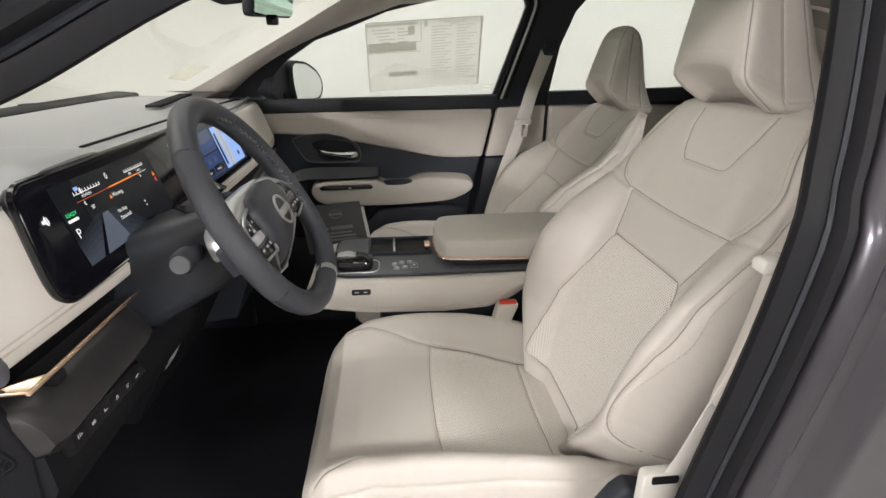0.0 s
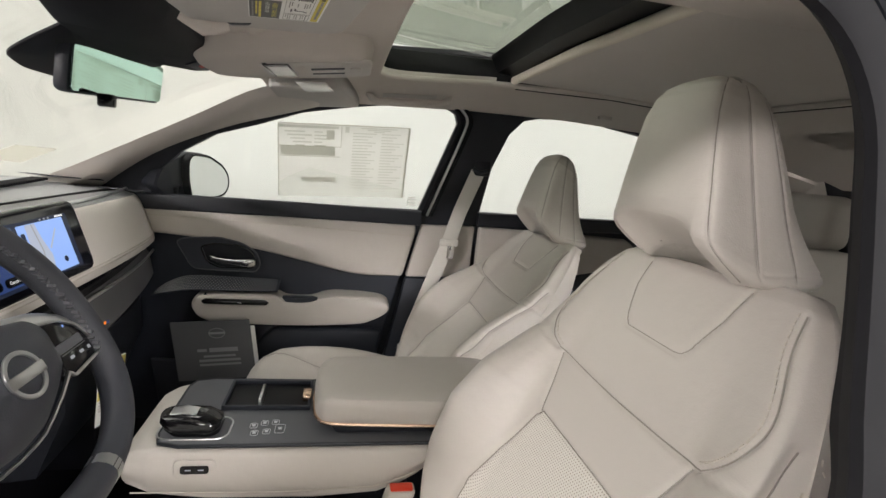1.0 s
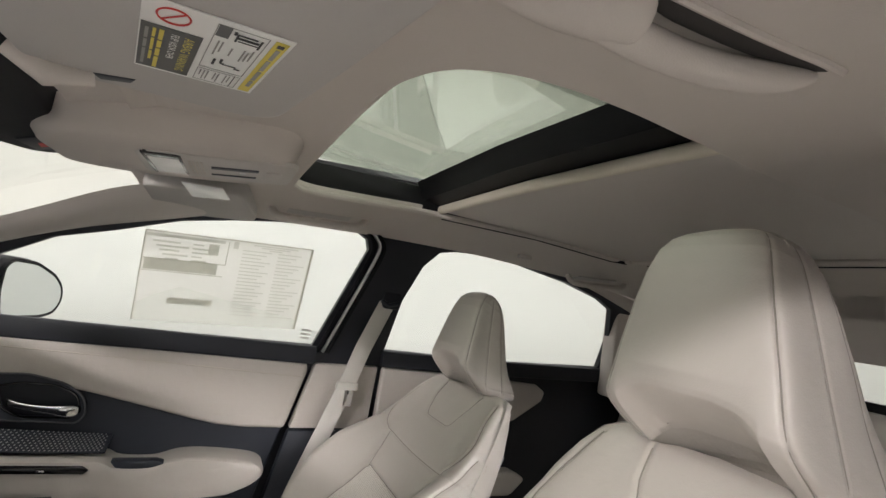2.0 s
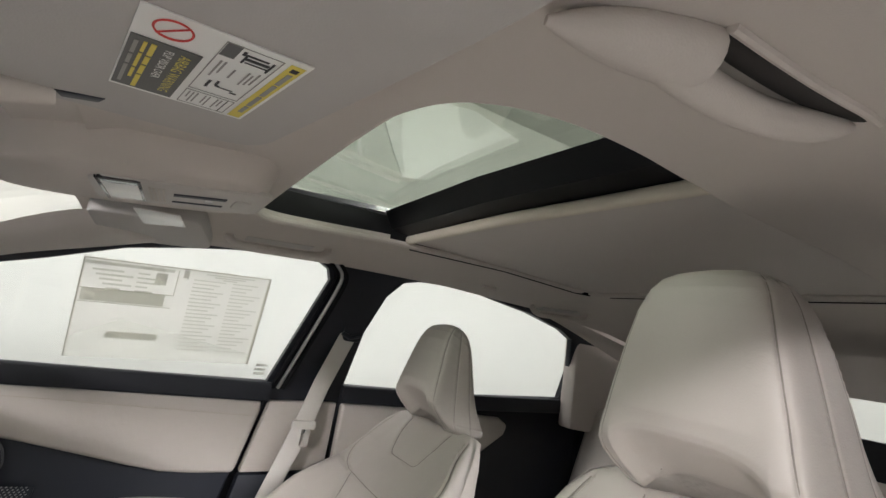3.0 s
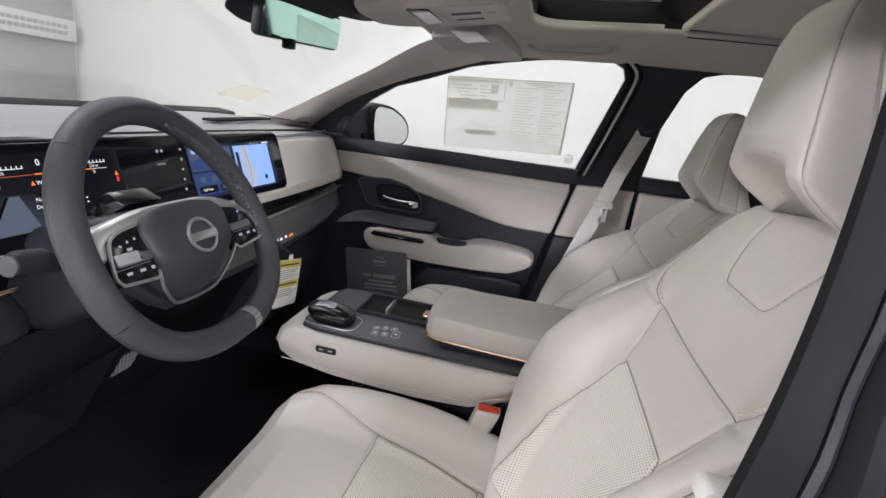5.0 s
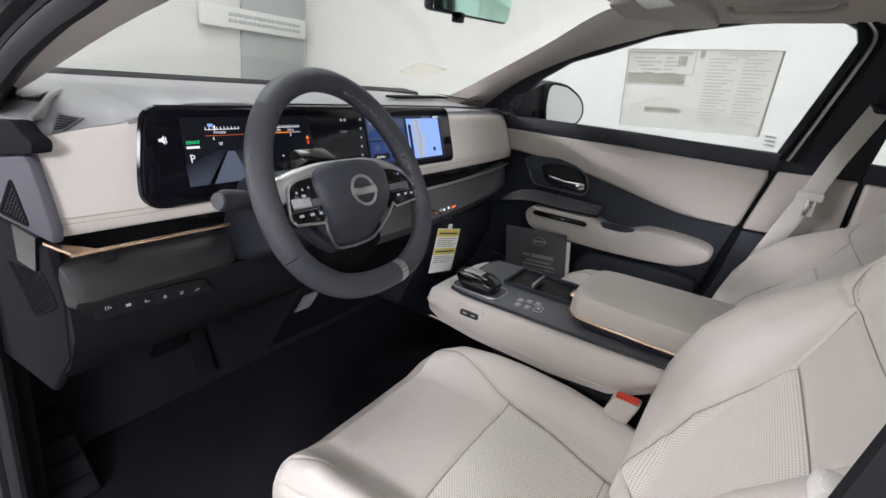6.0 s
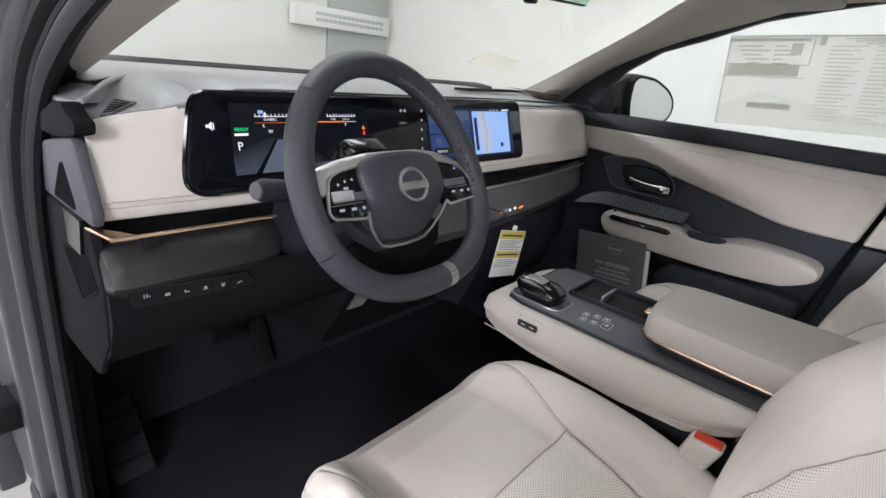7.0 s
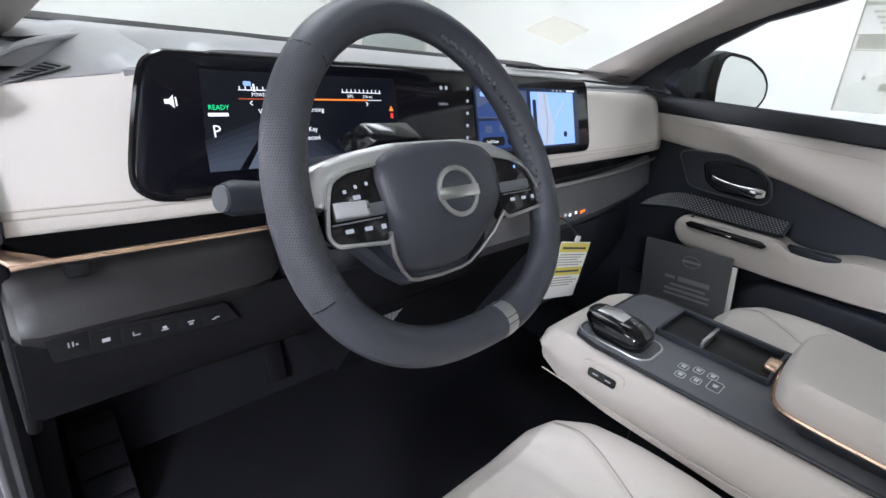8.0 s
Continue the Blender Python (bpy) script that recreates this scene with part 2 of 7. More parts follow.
M_SHELL = mat("satin_shell", (0.72, 0.72, 0.73), 0.30, metal=0.9, vary=0.03)
M_SILVER = mat("satin_silver", (0.62, 0.62, 0.63), 0.3, metal=1.0, vary=0.03)
M_CHROME = mat("chrome", (0.8, 0.8, 0.8), 0.1, metal=1.0, vary=0.02)
M_BRONZE = mat("bronze", (0.80, 0.58, 0.43), 0.25, metal=1.0, vary=0.05)
M_LINER = mat("headliner_cloth", (0.56, 0.515, 0.475), 0.9, grain=0.15, grain_size=0.0012, vary=0.03, spec=0.2)
M_PILLAR = mat("pillar_cloth", (0.57, 0.53, 0.495), 0.75, grain=0.12, grain_size=0.0012, vary=0.03, spec=0.25)
M_BELT = mat("belt_web", (0.62, 0.60, 0.56), 0.7, grain=0.5, grain_size=0.0012)
M_CARPET = mat("carpet", (0.020, 0.020, 0.025), 0.95, grain=0.8, grain_size=0.003, vary=0.2, spec=0.08)
M_PAINT = mat("grey_paint", (0.060, 0.057, 0.067), 0.30, metal=0.6, coat=0.5, vary=0.06, grain=0.05, grain_size=0.0006)
M_GLASS = clear("window_glass", (0.93, 0.95, 0.93))
M_WSHIELD = clear("windshield_glass", (0.93, 0.94, 0.91), gloss=0.22)
M_ROOFGLASS = clear("roof_glass", (0.68, 0.72, 0.66))
M_WALL = mat("white_wall", (0.70, 0.70, 0.675), 0.8, vary=0.03, vary_size=1.2)
M_CEIL = mat("ceiling_board", (0.62, 0.62, 0.60), 0.8, vary=0.04, vary_size=1.0)
M_BACKWALL = mat("pale_wall", (0.74, 0.735, 0.71), 0.8, vary=0.05, vary_size=1.2)
M_FLOOR = mat("hall_floor", (0.42, 0.415, 0.40), 0.5, vary=0.1, vary_size=0.6)
M_PAPER = mat("paper", (0.62, 0.60, 0.54), 0.8, vary=0.05)
M_PAPERWHITE = mat("white_paper", (0.84, 0.84, 0.81), 0.7, vary=0.04)
M_INK = mat("ink", (0.05, 0.05, 0.05), 0.7)
M_INKGREY = mat("grey_ink", (0.33, 0.32, 0.30), 0.8)
M_YELLOW = mat("yellow_print", (0.72, 0.60, 0.12), 0.7)
M_RED = mat("red_plastic", (0.65, 0.05, 0.02), 0.35)
M_REDINK = mat("red_print", (0.6, 0.06, 0.05), 0.6)
M_BOOK = mat("grey_cover", (0.085, 0.087, 0.092), 0.42, vary=0.08)
M_BOOKINK = mat("silver_print", (0.25, 0.25, 0.26), 0.4)
M_MIRROR = mat("mirror", (0.85, 0.87, 0.87), 0.02, metal=1.0, vary=0.005)
M_SCREEN = mat("screen_glass", (0.005, 0.005, 0.008), 0.10, vary=0.02, spec=0.22)
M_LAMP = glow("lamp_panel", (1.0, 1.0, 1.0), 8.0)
# glow of the added, unseen wall lights and key light
M_DIMLAMP = glow("added_dim_glow", (1.0, 0.98, 0.95), 22.0)
M_SIDELAMP = glow("added_side_glow", (1.0, 0.985, 0.985), 110.0)
M_PANEL = glow("added_key_glow", (1.0, 0.965, 0.955), 212.0)
M_LENS = mat("lamp_lens", (0.75, 0.75, 0.73), 0.25, vary=0.03)
M_G_WHITE = glow("lit_white", (1, 1, 1), 1.0)
M_G_GREY = glow("lit_grey", (0.5, 0.52, 0.55), 0.6)
M_G_ORANGE = glow("lit_orange", (1.0, 0.25, 0.03), 1.0)
M_G_GREEN = glow("lit_green", (0.04, 0.85, 0.3), 1.1)
M_G_BLUE = glow("lit_blue", (0.05, 0.11, 0.36), 0.42)
M_G_PALE = glow("lit_pale_blue", (0.30, 0.48, 0.95), 0.95)

# ---- hall round the car ----
HX0, HX1, HY0, HY1, HZ = -3.5, 6.0, -3.6, 3.0, 3.5
setting("floor", rbox(HX0 - .2, HX1 + .2, HY0 - .2, HY1 + .2, GROUND - .1, GROUND, 0), M_FLOOR, "pale grey smooth hall floor under the car", "floor")
setting("wall_passenger_side", rbox(HX0, HX1, HY1, HY1 + .15, GROUND, HZ, 0), M_WALL, "plain white painted hall wall beside the car", "wall")
setting("wall_driver_side", rbox(HX0, HX1, HY0 - .15, HY0, GROUND, HZ, 0), M_BACKWALL, "plain pale painted hall wall beside the car", "wall")
setting("wall_front", rbox(HX0 - .15, HX0, HY0 - .15, HY1 + .15, GROUND, HZ, 0), M_WALL, "plain white painted hall wall ahead of the car", "wall")
setting("wall_rear", rbox(HX1, HX1 + .15, HY0 - .15, HY1 + .15, GROUND, HZ, 0), M_WALL, "plain white painted hall wall behind the car", "wall")
setting("ceiling", rbox(HX0 - .15, HX1 + .15, HY0 - .15, HY1 + .15, HZ, HZ + .1, 0), M_CEIL, "pale hall ceiling", "ceiling")


# assumed ceiling panels, out of view, placed to balance the light in the cabin
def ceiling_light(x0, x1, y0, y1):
    t = thing("ceiling_light", ((x0 + x1) / 2, (y0 + y1) / 2, HZ), "white rectangular ceiling light panel, assumed and out of view, switched on", "ceiling light", "hall ceiling lights")
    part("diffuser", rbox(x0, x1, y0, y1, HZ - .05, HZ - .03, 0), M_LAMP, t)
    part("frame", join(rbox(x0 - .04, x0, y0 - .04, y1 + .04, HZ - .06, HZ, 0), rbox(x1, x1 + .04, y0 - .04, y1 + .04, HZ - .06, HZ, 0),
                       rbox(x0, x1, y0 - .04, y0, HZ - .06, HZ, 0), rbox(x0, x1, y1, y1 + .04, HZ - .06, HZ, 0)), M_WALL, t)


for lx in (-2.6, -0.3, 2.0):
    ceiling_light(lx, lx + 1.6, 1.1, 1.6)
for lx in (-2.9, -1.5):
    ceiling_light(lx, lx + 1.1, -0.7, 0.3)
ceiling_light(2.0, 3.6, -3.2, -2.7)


# no such wall lamps are known; added to brighten the dash and armrest
def added_wall_light(x0, x1, m):
    t = thing("added_wall_light", ((x0 + x1) / 2, HY0, 2.6), "long white light panel added to the hall wall, out of view, switched on", "wall light", "hall wall lights")
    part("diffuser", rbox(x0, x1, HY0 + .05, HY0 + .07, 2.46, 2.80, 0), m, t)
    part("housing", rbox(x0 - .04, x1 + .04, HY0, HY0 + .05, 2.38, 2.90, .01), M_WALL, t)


added_wall_light(2.3, 3.5, M_SIDELAMP)
added_wall_light(-1.0, 0.4, M_DIMLAMP)


def added_light_panel(centre, target, w, h):
    """A long added key light on two legs, unseen, turned towards the car."""
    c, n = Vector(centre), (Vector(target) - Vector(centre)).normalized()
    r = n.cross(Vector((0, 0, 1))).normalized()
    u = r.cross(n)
    t = thing("added_light_panel", (c.x, c.y, GROUND), "long white key light panel on two legs, added out of view, switched on", "light panel")
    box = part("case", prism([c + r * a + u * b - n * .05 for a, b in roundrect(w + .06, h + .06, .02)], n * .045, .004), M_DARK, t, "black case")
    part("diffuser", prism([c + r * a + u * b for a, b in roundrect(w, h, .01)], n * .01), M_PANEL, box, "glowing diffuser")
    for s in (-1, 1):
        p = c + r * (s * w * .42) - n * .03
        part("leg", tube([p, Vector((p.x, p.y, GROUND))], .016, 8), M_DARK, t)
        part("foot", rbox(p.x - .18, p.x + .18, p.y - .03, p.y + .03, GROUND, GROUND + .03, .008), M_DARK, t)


# placed unseen so that the roof rail's shadow crosses the driver's headrest
added_light_panel((-2.30, -2.45, 2.10), (.80, -.40, 1.15), .60, .20)
curtain = mat("grey_panel", (0.40, 0.42, 0.41), 0.7, vary=0.12, vary_size=0.5)
setting("wall_panel", rbox(HX0, HX0 + .03, 2.22, 2.96, GROUND, 3.2, .004), curtain, "tall grey panel in the corner of the hall", "wall panel")
# louvred box built for a banded shape in the windshield
unit = thing("wall_louvre_box", (HX0, 2.3, 1.5), "white box with two rows of grey louvres on the hall wall", "heater")
part("case", rbox(HX0 + .03, HX0 + .12, 1.80, 2.90, 1.47, 1.64, .01), M_WALL, unit)
for k in range(16):
    for j in range(2):
        part("louvre", rbox(HX0 + .118, HX0 + .124, 2.02 + .05 * k, 2.06 + .05 * k, 1.515 + .05 * j, 1.545 + .05 * j, .002), curtain, unit)
# paler polygon stands in for a bright reflection in the roof glass
bright_shape = setting("wall_bright_shape", prism([Vector((x, HY1 - .004, z)) for x, z in ((1.68, 3.18), (2.06, 3.35), (2.57, 3.43), (3.10, 3.33), (2.19, 2.66), (1.99, 2.63), (1.84, 2.87))], (0, -.02, 0)), mat("painted_bright_shape", (.93, .93, .92), .6, vary=.02), "white polygon high on the hall wall, painted as a bright reflection", "board")
setting("wall_board", rbox(HX0, HX0 + .03, 1.75, 2.2, 1.74, 2.0, .004), mat("red_board", (0.45, 0.08, 0.07), 0.6), "red painted board on the hall wall", "board")


# ---- side frames of the car ----
def side_y(z):
    """Inner half width of the passenger side at a height."""
    return 0.66 if z < 1.245 else 0.66 - 0.35 * (z - 1.245)


WIN_FRONT = [(-.02, 1.232), (.008, 1.29), (.028, 1.309), (.082, 1.36), (.173, 1.416), (.274, 1.45), (.397, 1.497), (.509, 1.522), (.603, 1.539), (.737, 1.553),
             (.79, 1.552), (.815, 1.54), (.826, 1.515), (.75, 1.249), (.36, 1.24)]
WIN_REAR = [(.945, 1.258), (.962, 1.43), (.985, 1.50), (1.02, 1.543), (1.07, 1.556), (1.156, 1.563), (1.264, 1.558), (1.447, 1.536), (1.597, 1.506), (1.66, 1.48), (1.695, 1.39), (1.70, 1.286), (1.352, 1.265)]
# the B-pillar leans: the rear pane's leading edge follows it
WIN_REAR[1] = (.955, 1.40)


def shrink(loop, d):
    cx = sum(p[0] for p in loop) / len(loop)
    cz = sum(p[1] for p in loop) / len(loop)
    out = []
    for x, z in loop:
        v = Vector((x - cx, z - cz))
        v *= 1 - d / v.length
        out.append((cx + v.x, cz + v.y))
    return out


def pane(name, loop, sgn, label, material=None):
    def place(a, b):
        p = Vector((a, side_y(b) + .022, b))
        return p if sgn > 0 else centre_mirror(p)
    ob = setting(name, holed(shrink(loop, -.012), [], place, (0, .004 * sgn, 0)), material or M_GLASS, label, "window")
    ob.visible_shadow = False
    return ob


OUTLINE = [(-.23, 1.20), (-.15, 1.262), (-.07, 1.318), (.0, 1.360), (.06, 1.395), (.17, 1.446), (.30, 1.495), (.45, 1.535), (.60, 1.562), (.75, 1.578), (.95, 1.585), (1.15, 1.588), (1.35, 1.575), (1.55, 1.545), (1.75, 1.49),
           (1.95, 1.42), (1.95, 1.20), (1.70, 1.232), (1.352, 1.222), (.945, 1.212), (.75, 1.205), (.36, 1.205)]


def place_p(a, b):
    return Vector((a, side_y(b), b))


setting("window_frame_1", holed(OUTLINE, [WIN_FRONT, WIN_REAR], place_p, (0, .02, 0)), M_DARK, "black plastic pillar trim and window surround", "window frame")
pane("window_1", WIN_FRONT, 1, "clear front passenger window of the car, closed")
pane("window_2", WIN_REAR, 1, "clear rear passenger window of the car, closed")

# belt-line rail under the panes
belt = thing("belt_rail", (.3, .65, 1.22), "black plastic rail under the passenger window", "trim", kind="structure")
part("rail", sweep([(-.12, .655, 1.212), (.05, .653, 1.216), (.36, .648, 1.222), (.758, .645, 1.226)], roundrect(.024, .045, .006), (0, 0, 1)), M_DARK, belt)
part("rail", sweep([(.94, .645, 1.236), (1.35, .645, 1.246), (1.75, .645, 1.262)], roundrect(.024, .045, .006), (0, 0, 1)), M_DARK, belt)

# bright seal edge at the rear of the front window
seal = thing("window_seal", (.79, .6, 1.24), "black rubber window seal with a bright metal edge", "seal", kind="structure")
for k, (dx, r, m) in enumerate(((.012, .006, M_RUBBER), (.026, .0045, M_SILVER), (.038, .006, M_RUBBER))):
    path = spline([place_p(x + dx, z) + Vector((0, -.006, 0)) for x, z in ((.752, 1.235), (.79, 1.37), (.822, 1.49), (.824, 1.53), (.80, 1.556))], 16)
    part("strip", tube(path, r, 6), m, seal)


# ---- headliner, roof opening and pillars ----
def liner_z(x, y):
    yy = abs(y + .02)
    return table(x, (.28, 1.525), (.40, 1.548), (.60, 1.572), (.85, 1.590), (1.15, 1.596), (1.45, 1.585), (1.75, 1.545), (2.05, 1.47)) - .30 * max(0, yy - .30) ** 1.6


def liner_place(a, b):
    return Vector((a, b, liner_z(a, b)))


edge = []
for x in np.linspace(.335, 2.0, 24):
    w = table(x, (.33, .44), (.45, .535), (.6, .562), (.9, .575), (1.4, .57), (2.0, .50))
    edge.append((float(x), float(w)))
outer = [(x, w - .02) for x, w in edge] + [(x, -w - .02) for x, w in edge[::-1]]
hole = [(.570, -.24), (.572, .16), (.582, .24), (.615, .285), (.70, .297), (.85, .30), (1.38, .30), (1.415, .285), (1.432, .25), (1.438, -.02), (1.428, -.325), (1.422, -.338), (1.35, -.346), (1.0, -.357), (.85, -.372), (.74, -.394), (.665, -.400), (.612, -.385), (.580, -.34)]


def dense(loop, step):
    out = []
    for i, p in enumerate(loop):
        q = loop[(i + 1) % len(loop)]
        n = max(1, int(math.hypot(q[0] - p[0], q[1] - p[1]) / step))
        out += [(p[0] + (q[0] - p[0]) * k / n, p[1] + (q[1] - p[1]) * k / n) for k in range(n)]
    return out


LOOP = [(p.x, p.y) for p in spline([(a, b, 0) for a, b in hole], 150, True)]
bm = holed(dense(outer, .03), [LOOP], liner_place, (0, 0, .02))
bmesh.ops.subdivide_edges(bm, edges=[e for e in bm.edges if e.calc_length() > .08], cuts=2, use_grid_fill=False)
bmesh.ops.triangulate(bm, faces=bm.faces[:])
for v in bm.verts:
    base = liner_z(v.co.x, v.co.y)
    v.co.z = base + (.02 if v.co.z - base > .01 else 0)
setting("headliner", bm, M_LINER, "warm grey cloth headliner with a long roof opening", "headliner", sharp=60)
# turned-down lip round the opening
lip = [Vector((x, y, liner_z(x, y) + .006)) for x, y in LOOP]
setting("headliner_lip", tube(lip, .006, 8, closed=True), M_LINER, "padded cloth lip round the roof opening", "trim")

# roof skin and sunroof
setting("roof_panel", holed(dense([(x - .02, y * 1.04) for x, y in outer], .05), [dense([(.54, -.42), (.54, .34), (1.36, .34), (1.36, -.42)], .05)],
                            lambda a, b: (a, b, liner_z(a, b) + .075), (0, 0, .01)), M_PAINT, "dark grey painted metal roof panel", "roof", sharp=60)
sun = thing("sunroof", (.7, -.03, 1.65), "tinted glass sunroof in a black frame, its beige blind half drawn", "sunroof")
pane_ob = part("pane", patch(lambda u, v: (.55 + .82 * u, -.41 + .76 * v, 1.66 + .012 * math.sin(math.pi * v) - .0 * u), 8, 10, (0, 0, .005)), M_ROOFGLASS, sun, "green-tinted glass")
part("side_rail", prism([(.57, .30, 1.588), (.57, .30, 1.640), (1.33, .30, 1.66), (1.33, .30, 1.60)], (0, .02, 0), .003), M_BLACK, sun)
part("side_rail", prism([(.57, -.40, 1.588), (.57, -.40, 1.65), (1.33, -.40, 1.67), (1.33, -.40, 1.60)], (0, .02, 0), .003), M_BLACK, sun)
part("front_rail", rbox(.545, .575, -.40, .32, 1.585, 1.640, .004), M_BLACK, sun)
part("cross_rail", sweep([(.880, -.40, 1.642), (.878, -.03, 1.648), (.880, .302, 1.642)], [(-.05, .012), (.03, .016), (.05, -.012), (.045, -.03), (-.03, -.022)], (0, 0, 1)), M_BLACK, sun)
blind = part("blind", patch(lambda u, v: (.893 + .58 * u, -.395 + .72 * v, 1.604 + .004 * math.sin(math.pi * v) - .012 * u * u), 6, 10, (0, 0, .006)), M_PILLAR, sun, "beige cloth roller blind")
part("blind_edge", sweep([(.893, -.385, 1.607), (.890, -.03, 1.611), (.893, .30, 1.607)], roundrect(.016, .018, .007), (0, 0, 1)), mat("blind_bar", (.62, .57, .47), .5), blind, "pale hem bar")

for run_ in ([(.90, .306), (1.15, .306), (1.38, .305), (1.418, .288)], [(1.440, .24), (1.444, -.02), (1.434, -.32)]):
    part("blind_gap", sweep([Vector((x, y, liner_z(x, y) + .002)) for x, y in run_], roundrect(.005, .008, .001, 2), (0, 0, 1)), M_BLACK, sun, "dark gap beside the blind")


def a_pillar(sgn):
    inner = spline([(.40, .335, 1.548), (.30, .36, 1.518), (.16, .44, 1.452), (0, .505, 1.375), (-.16, .555, 1.296), (-.30, .60, 1.235)], 20)
    outer_ = spline([(.50, .548, 1.535), (.36, .575, 1.49), (.20, .60, 1.437), (.03, .64, 1.36), (-.09, .662, 1.275), (-.16, .68, 1.21)], 20)

    def fn(u, v):
        k = min(19, int(u * 19 + .5))
        a, b = inner[k], outer_[k]
        p = a.lerp(b, v)
        s = math.sin(math.pi * v)
        p = p + Vector((.012, -.016, -.012)) * s
        return p if sgn > 0 else centre_mirror(p)
    name = "pillar_trim_1" if sgn > 0 else "pillar_trim_2"
    return setting(name, patch(fn, 20, 9), M_PILLAR, "warm grey cloth-covered windscreen pillar trim", "pillar")


a_pillar(1)
a_pillar(-1)
setting("pillar_airbag_tab", patch(lambda u, v: (-.20 + .10 * u + .03 * v, .585 - .02 * u + .05 * v - .022, 1.235 + .05 * u + .004 * v), 4, 4, (0, .004, 0)), M_LINER, "darker grey cloth patch low on the pillar", "trim")
for sgn, nm in ((1, "roof_rail_trim_1"), (-1, "roof_rail_trim_2")):
    top = spline([(.45, .515, 1.548), (.6, .545, 1.565), (.9, .56, 1.577), (1.4, .55, 1.572), (2.0, .48, 1.45)], 24)
    low = spline([(.45, .562, 1.528), (.6, .555, 1.553), (.9, .552, 1.570), (1.4, .556, 1.560), (2.0, .56, 1.40)], 24)

    def rail(u, v, top=top, low=low, sgn=sgn):
        k = min(23, int(u * 23 + .5))
        p = top[k].lerp(low[k], v) + Vector((0, .0, -.006)) * math.sin(math.pi * v)
        return p if sgn > 0 else centre_mirror(p)
    setting(nm, patch(rail, 24, 5), M_LINER, "cloth roof rail trim above the side windows", "trim")

# windscreen and its black band
ws_top, ws_low = (.37, 1.548), (-.46, 1.245)


def ws(u, v):
    x = ws_top[0] + (ws_low[0] - ws_top[0]) * u
    z = ws_top[1] + (ws_low[1] - ws_top[1]) * u + .02 * math.sin(math.pi * u)
    y = -.02 + (2 * v - 1) * (.53 + .20 * u)
    z -= .085 * abs(2 * v - 1) ** 3 * min(1, u * 1.7)
    return (x - .05 * (1 - (2 * v - 1) ** 2), y, z)


wind = setting("windshield", patch(ws, 14, 18, (-.003, 0, .004)), M_WSHIELD, "large clear raked windshield of the car", "window")
wind.visible_shadow = False
setting("windshield_header", patch(lambda u, v: (.385 + .03 * u, -.50 + .96 * v, 1.540 + .012 * u), 3, 20, (0, 0, .012)), M_LINER, "cloth edge along the top of the windshield", "trim")
setting("cowl", prism([(-.40, -.70, 1.20), (-.40, -.70, 1.262), (-.47, -.70, 1.268), (-.60, -.70, 1.20)], (0, 1.36, 0), .006), M_RUBBER, "black plastic cowl at the foot of the windshield", "trim")
bonnet = [(-.60, 1.20), (-.9, 1.185), (-1.3, 1.14), (-1.7, 1.03), (-1.85, .85)]
setting("bonnet", patch(lambda u, v: (lambda p: (p.x, -.02 + (2 * v - 1) * (.80 - .1 * u), p.z - .05 * abs(2 * v - 1) ** 3))(spline([(a, 0, b) for a, b in bonnet], 24)[min(23, int(u * 23 + .5))]), 24, 14), M_PAINT, "dark grey painted bonnet of the car", "bonnet")

setting("side_wall", rbox(-.80, 2.3, .70, .74, .36, 1.225, 0), M_DARK, "closed passenger side of the car body", "car body")
setting("kick_panel", rbox(-.75, -.15, .64, .69, .38, 1.19, .01), M_DARK, "black carpeted kick panel in the footwell", "trim")
# floor pan, firewall, far side and rear of the cabin
setting("cabin_floor", rbox(-.75, 2.1, -.68, .66, .36, .40, 0), M_CARPET, "black carpeted flat cabin floor", "floor")
setting("firewall", prism([(-.75, -.70, .38), (-.42, -.70, .44), (-.50, -.70, 1.0), (-.45, -.70, 1.22), (-.60, -.70, 1.22), (-.85, -.70, .6)], (0, 1.38, 0)), M_CARPET, "black carpeted footwell bulkhead", "wall")


# ---- seats ----
def point_line(px, py, line):
    best = np.full(px.shape, 9.0)
    for (ax, ay), (bx, by) in zip(line, line[1:]):
        dx, dy = bx - ax, by - ay
        t = np.clip(((px - ax) * dx + (py - ay) * dy) / (dx * dx + dy * dy + 1e-12), 0, 1)
        best = np.minimum(best, np.hypot(px - ax - t * dx, py - ay - t * dy))
    return best


def in_poly(px, py, poly):
    c = np.zeros(px.shape, bool)
    for i in range(len(poly)):
        (x1, y1), (x2, y2) = poly[i], poly[i - 1]
        if abs(y1 - y2) < 1e-12:
            continue
        hit_ = ((y1 > py) != (y2 > py)) & (px < (x2 - x1) * (py - y1) / (y2 - y1) + x1)
        c ^= hit_
    return c


def smooth2(line, n=8):
    return [(p.x, p.y) for p in spline([(a, b, 0) for a, b in line], n * (len(line) - 1) + 1)]


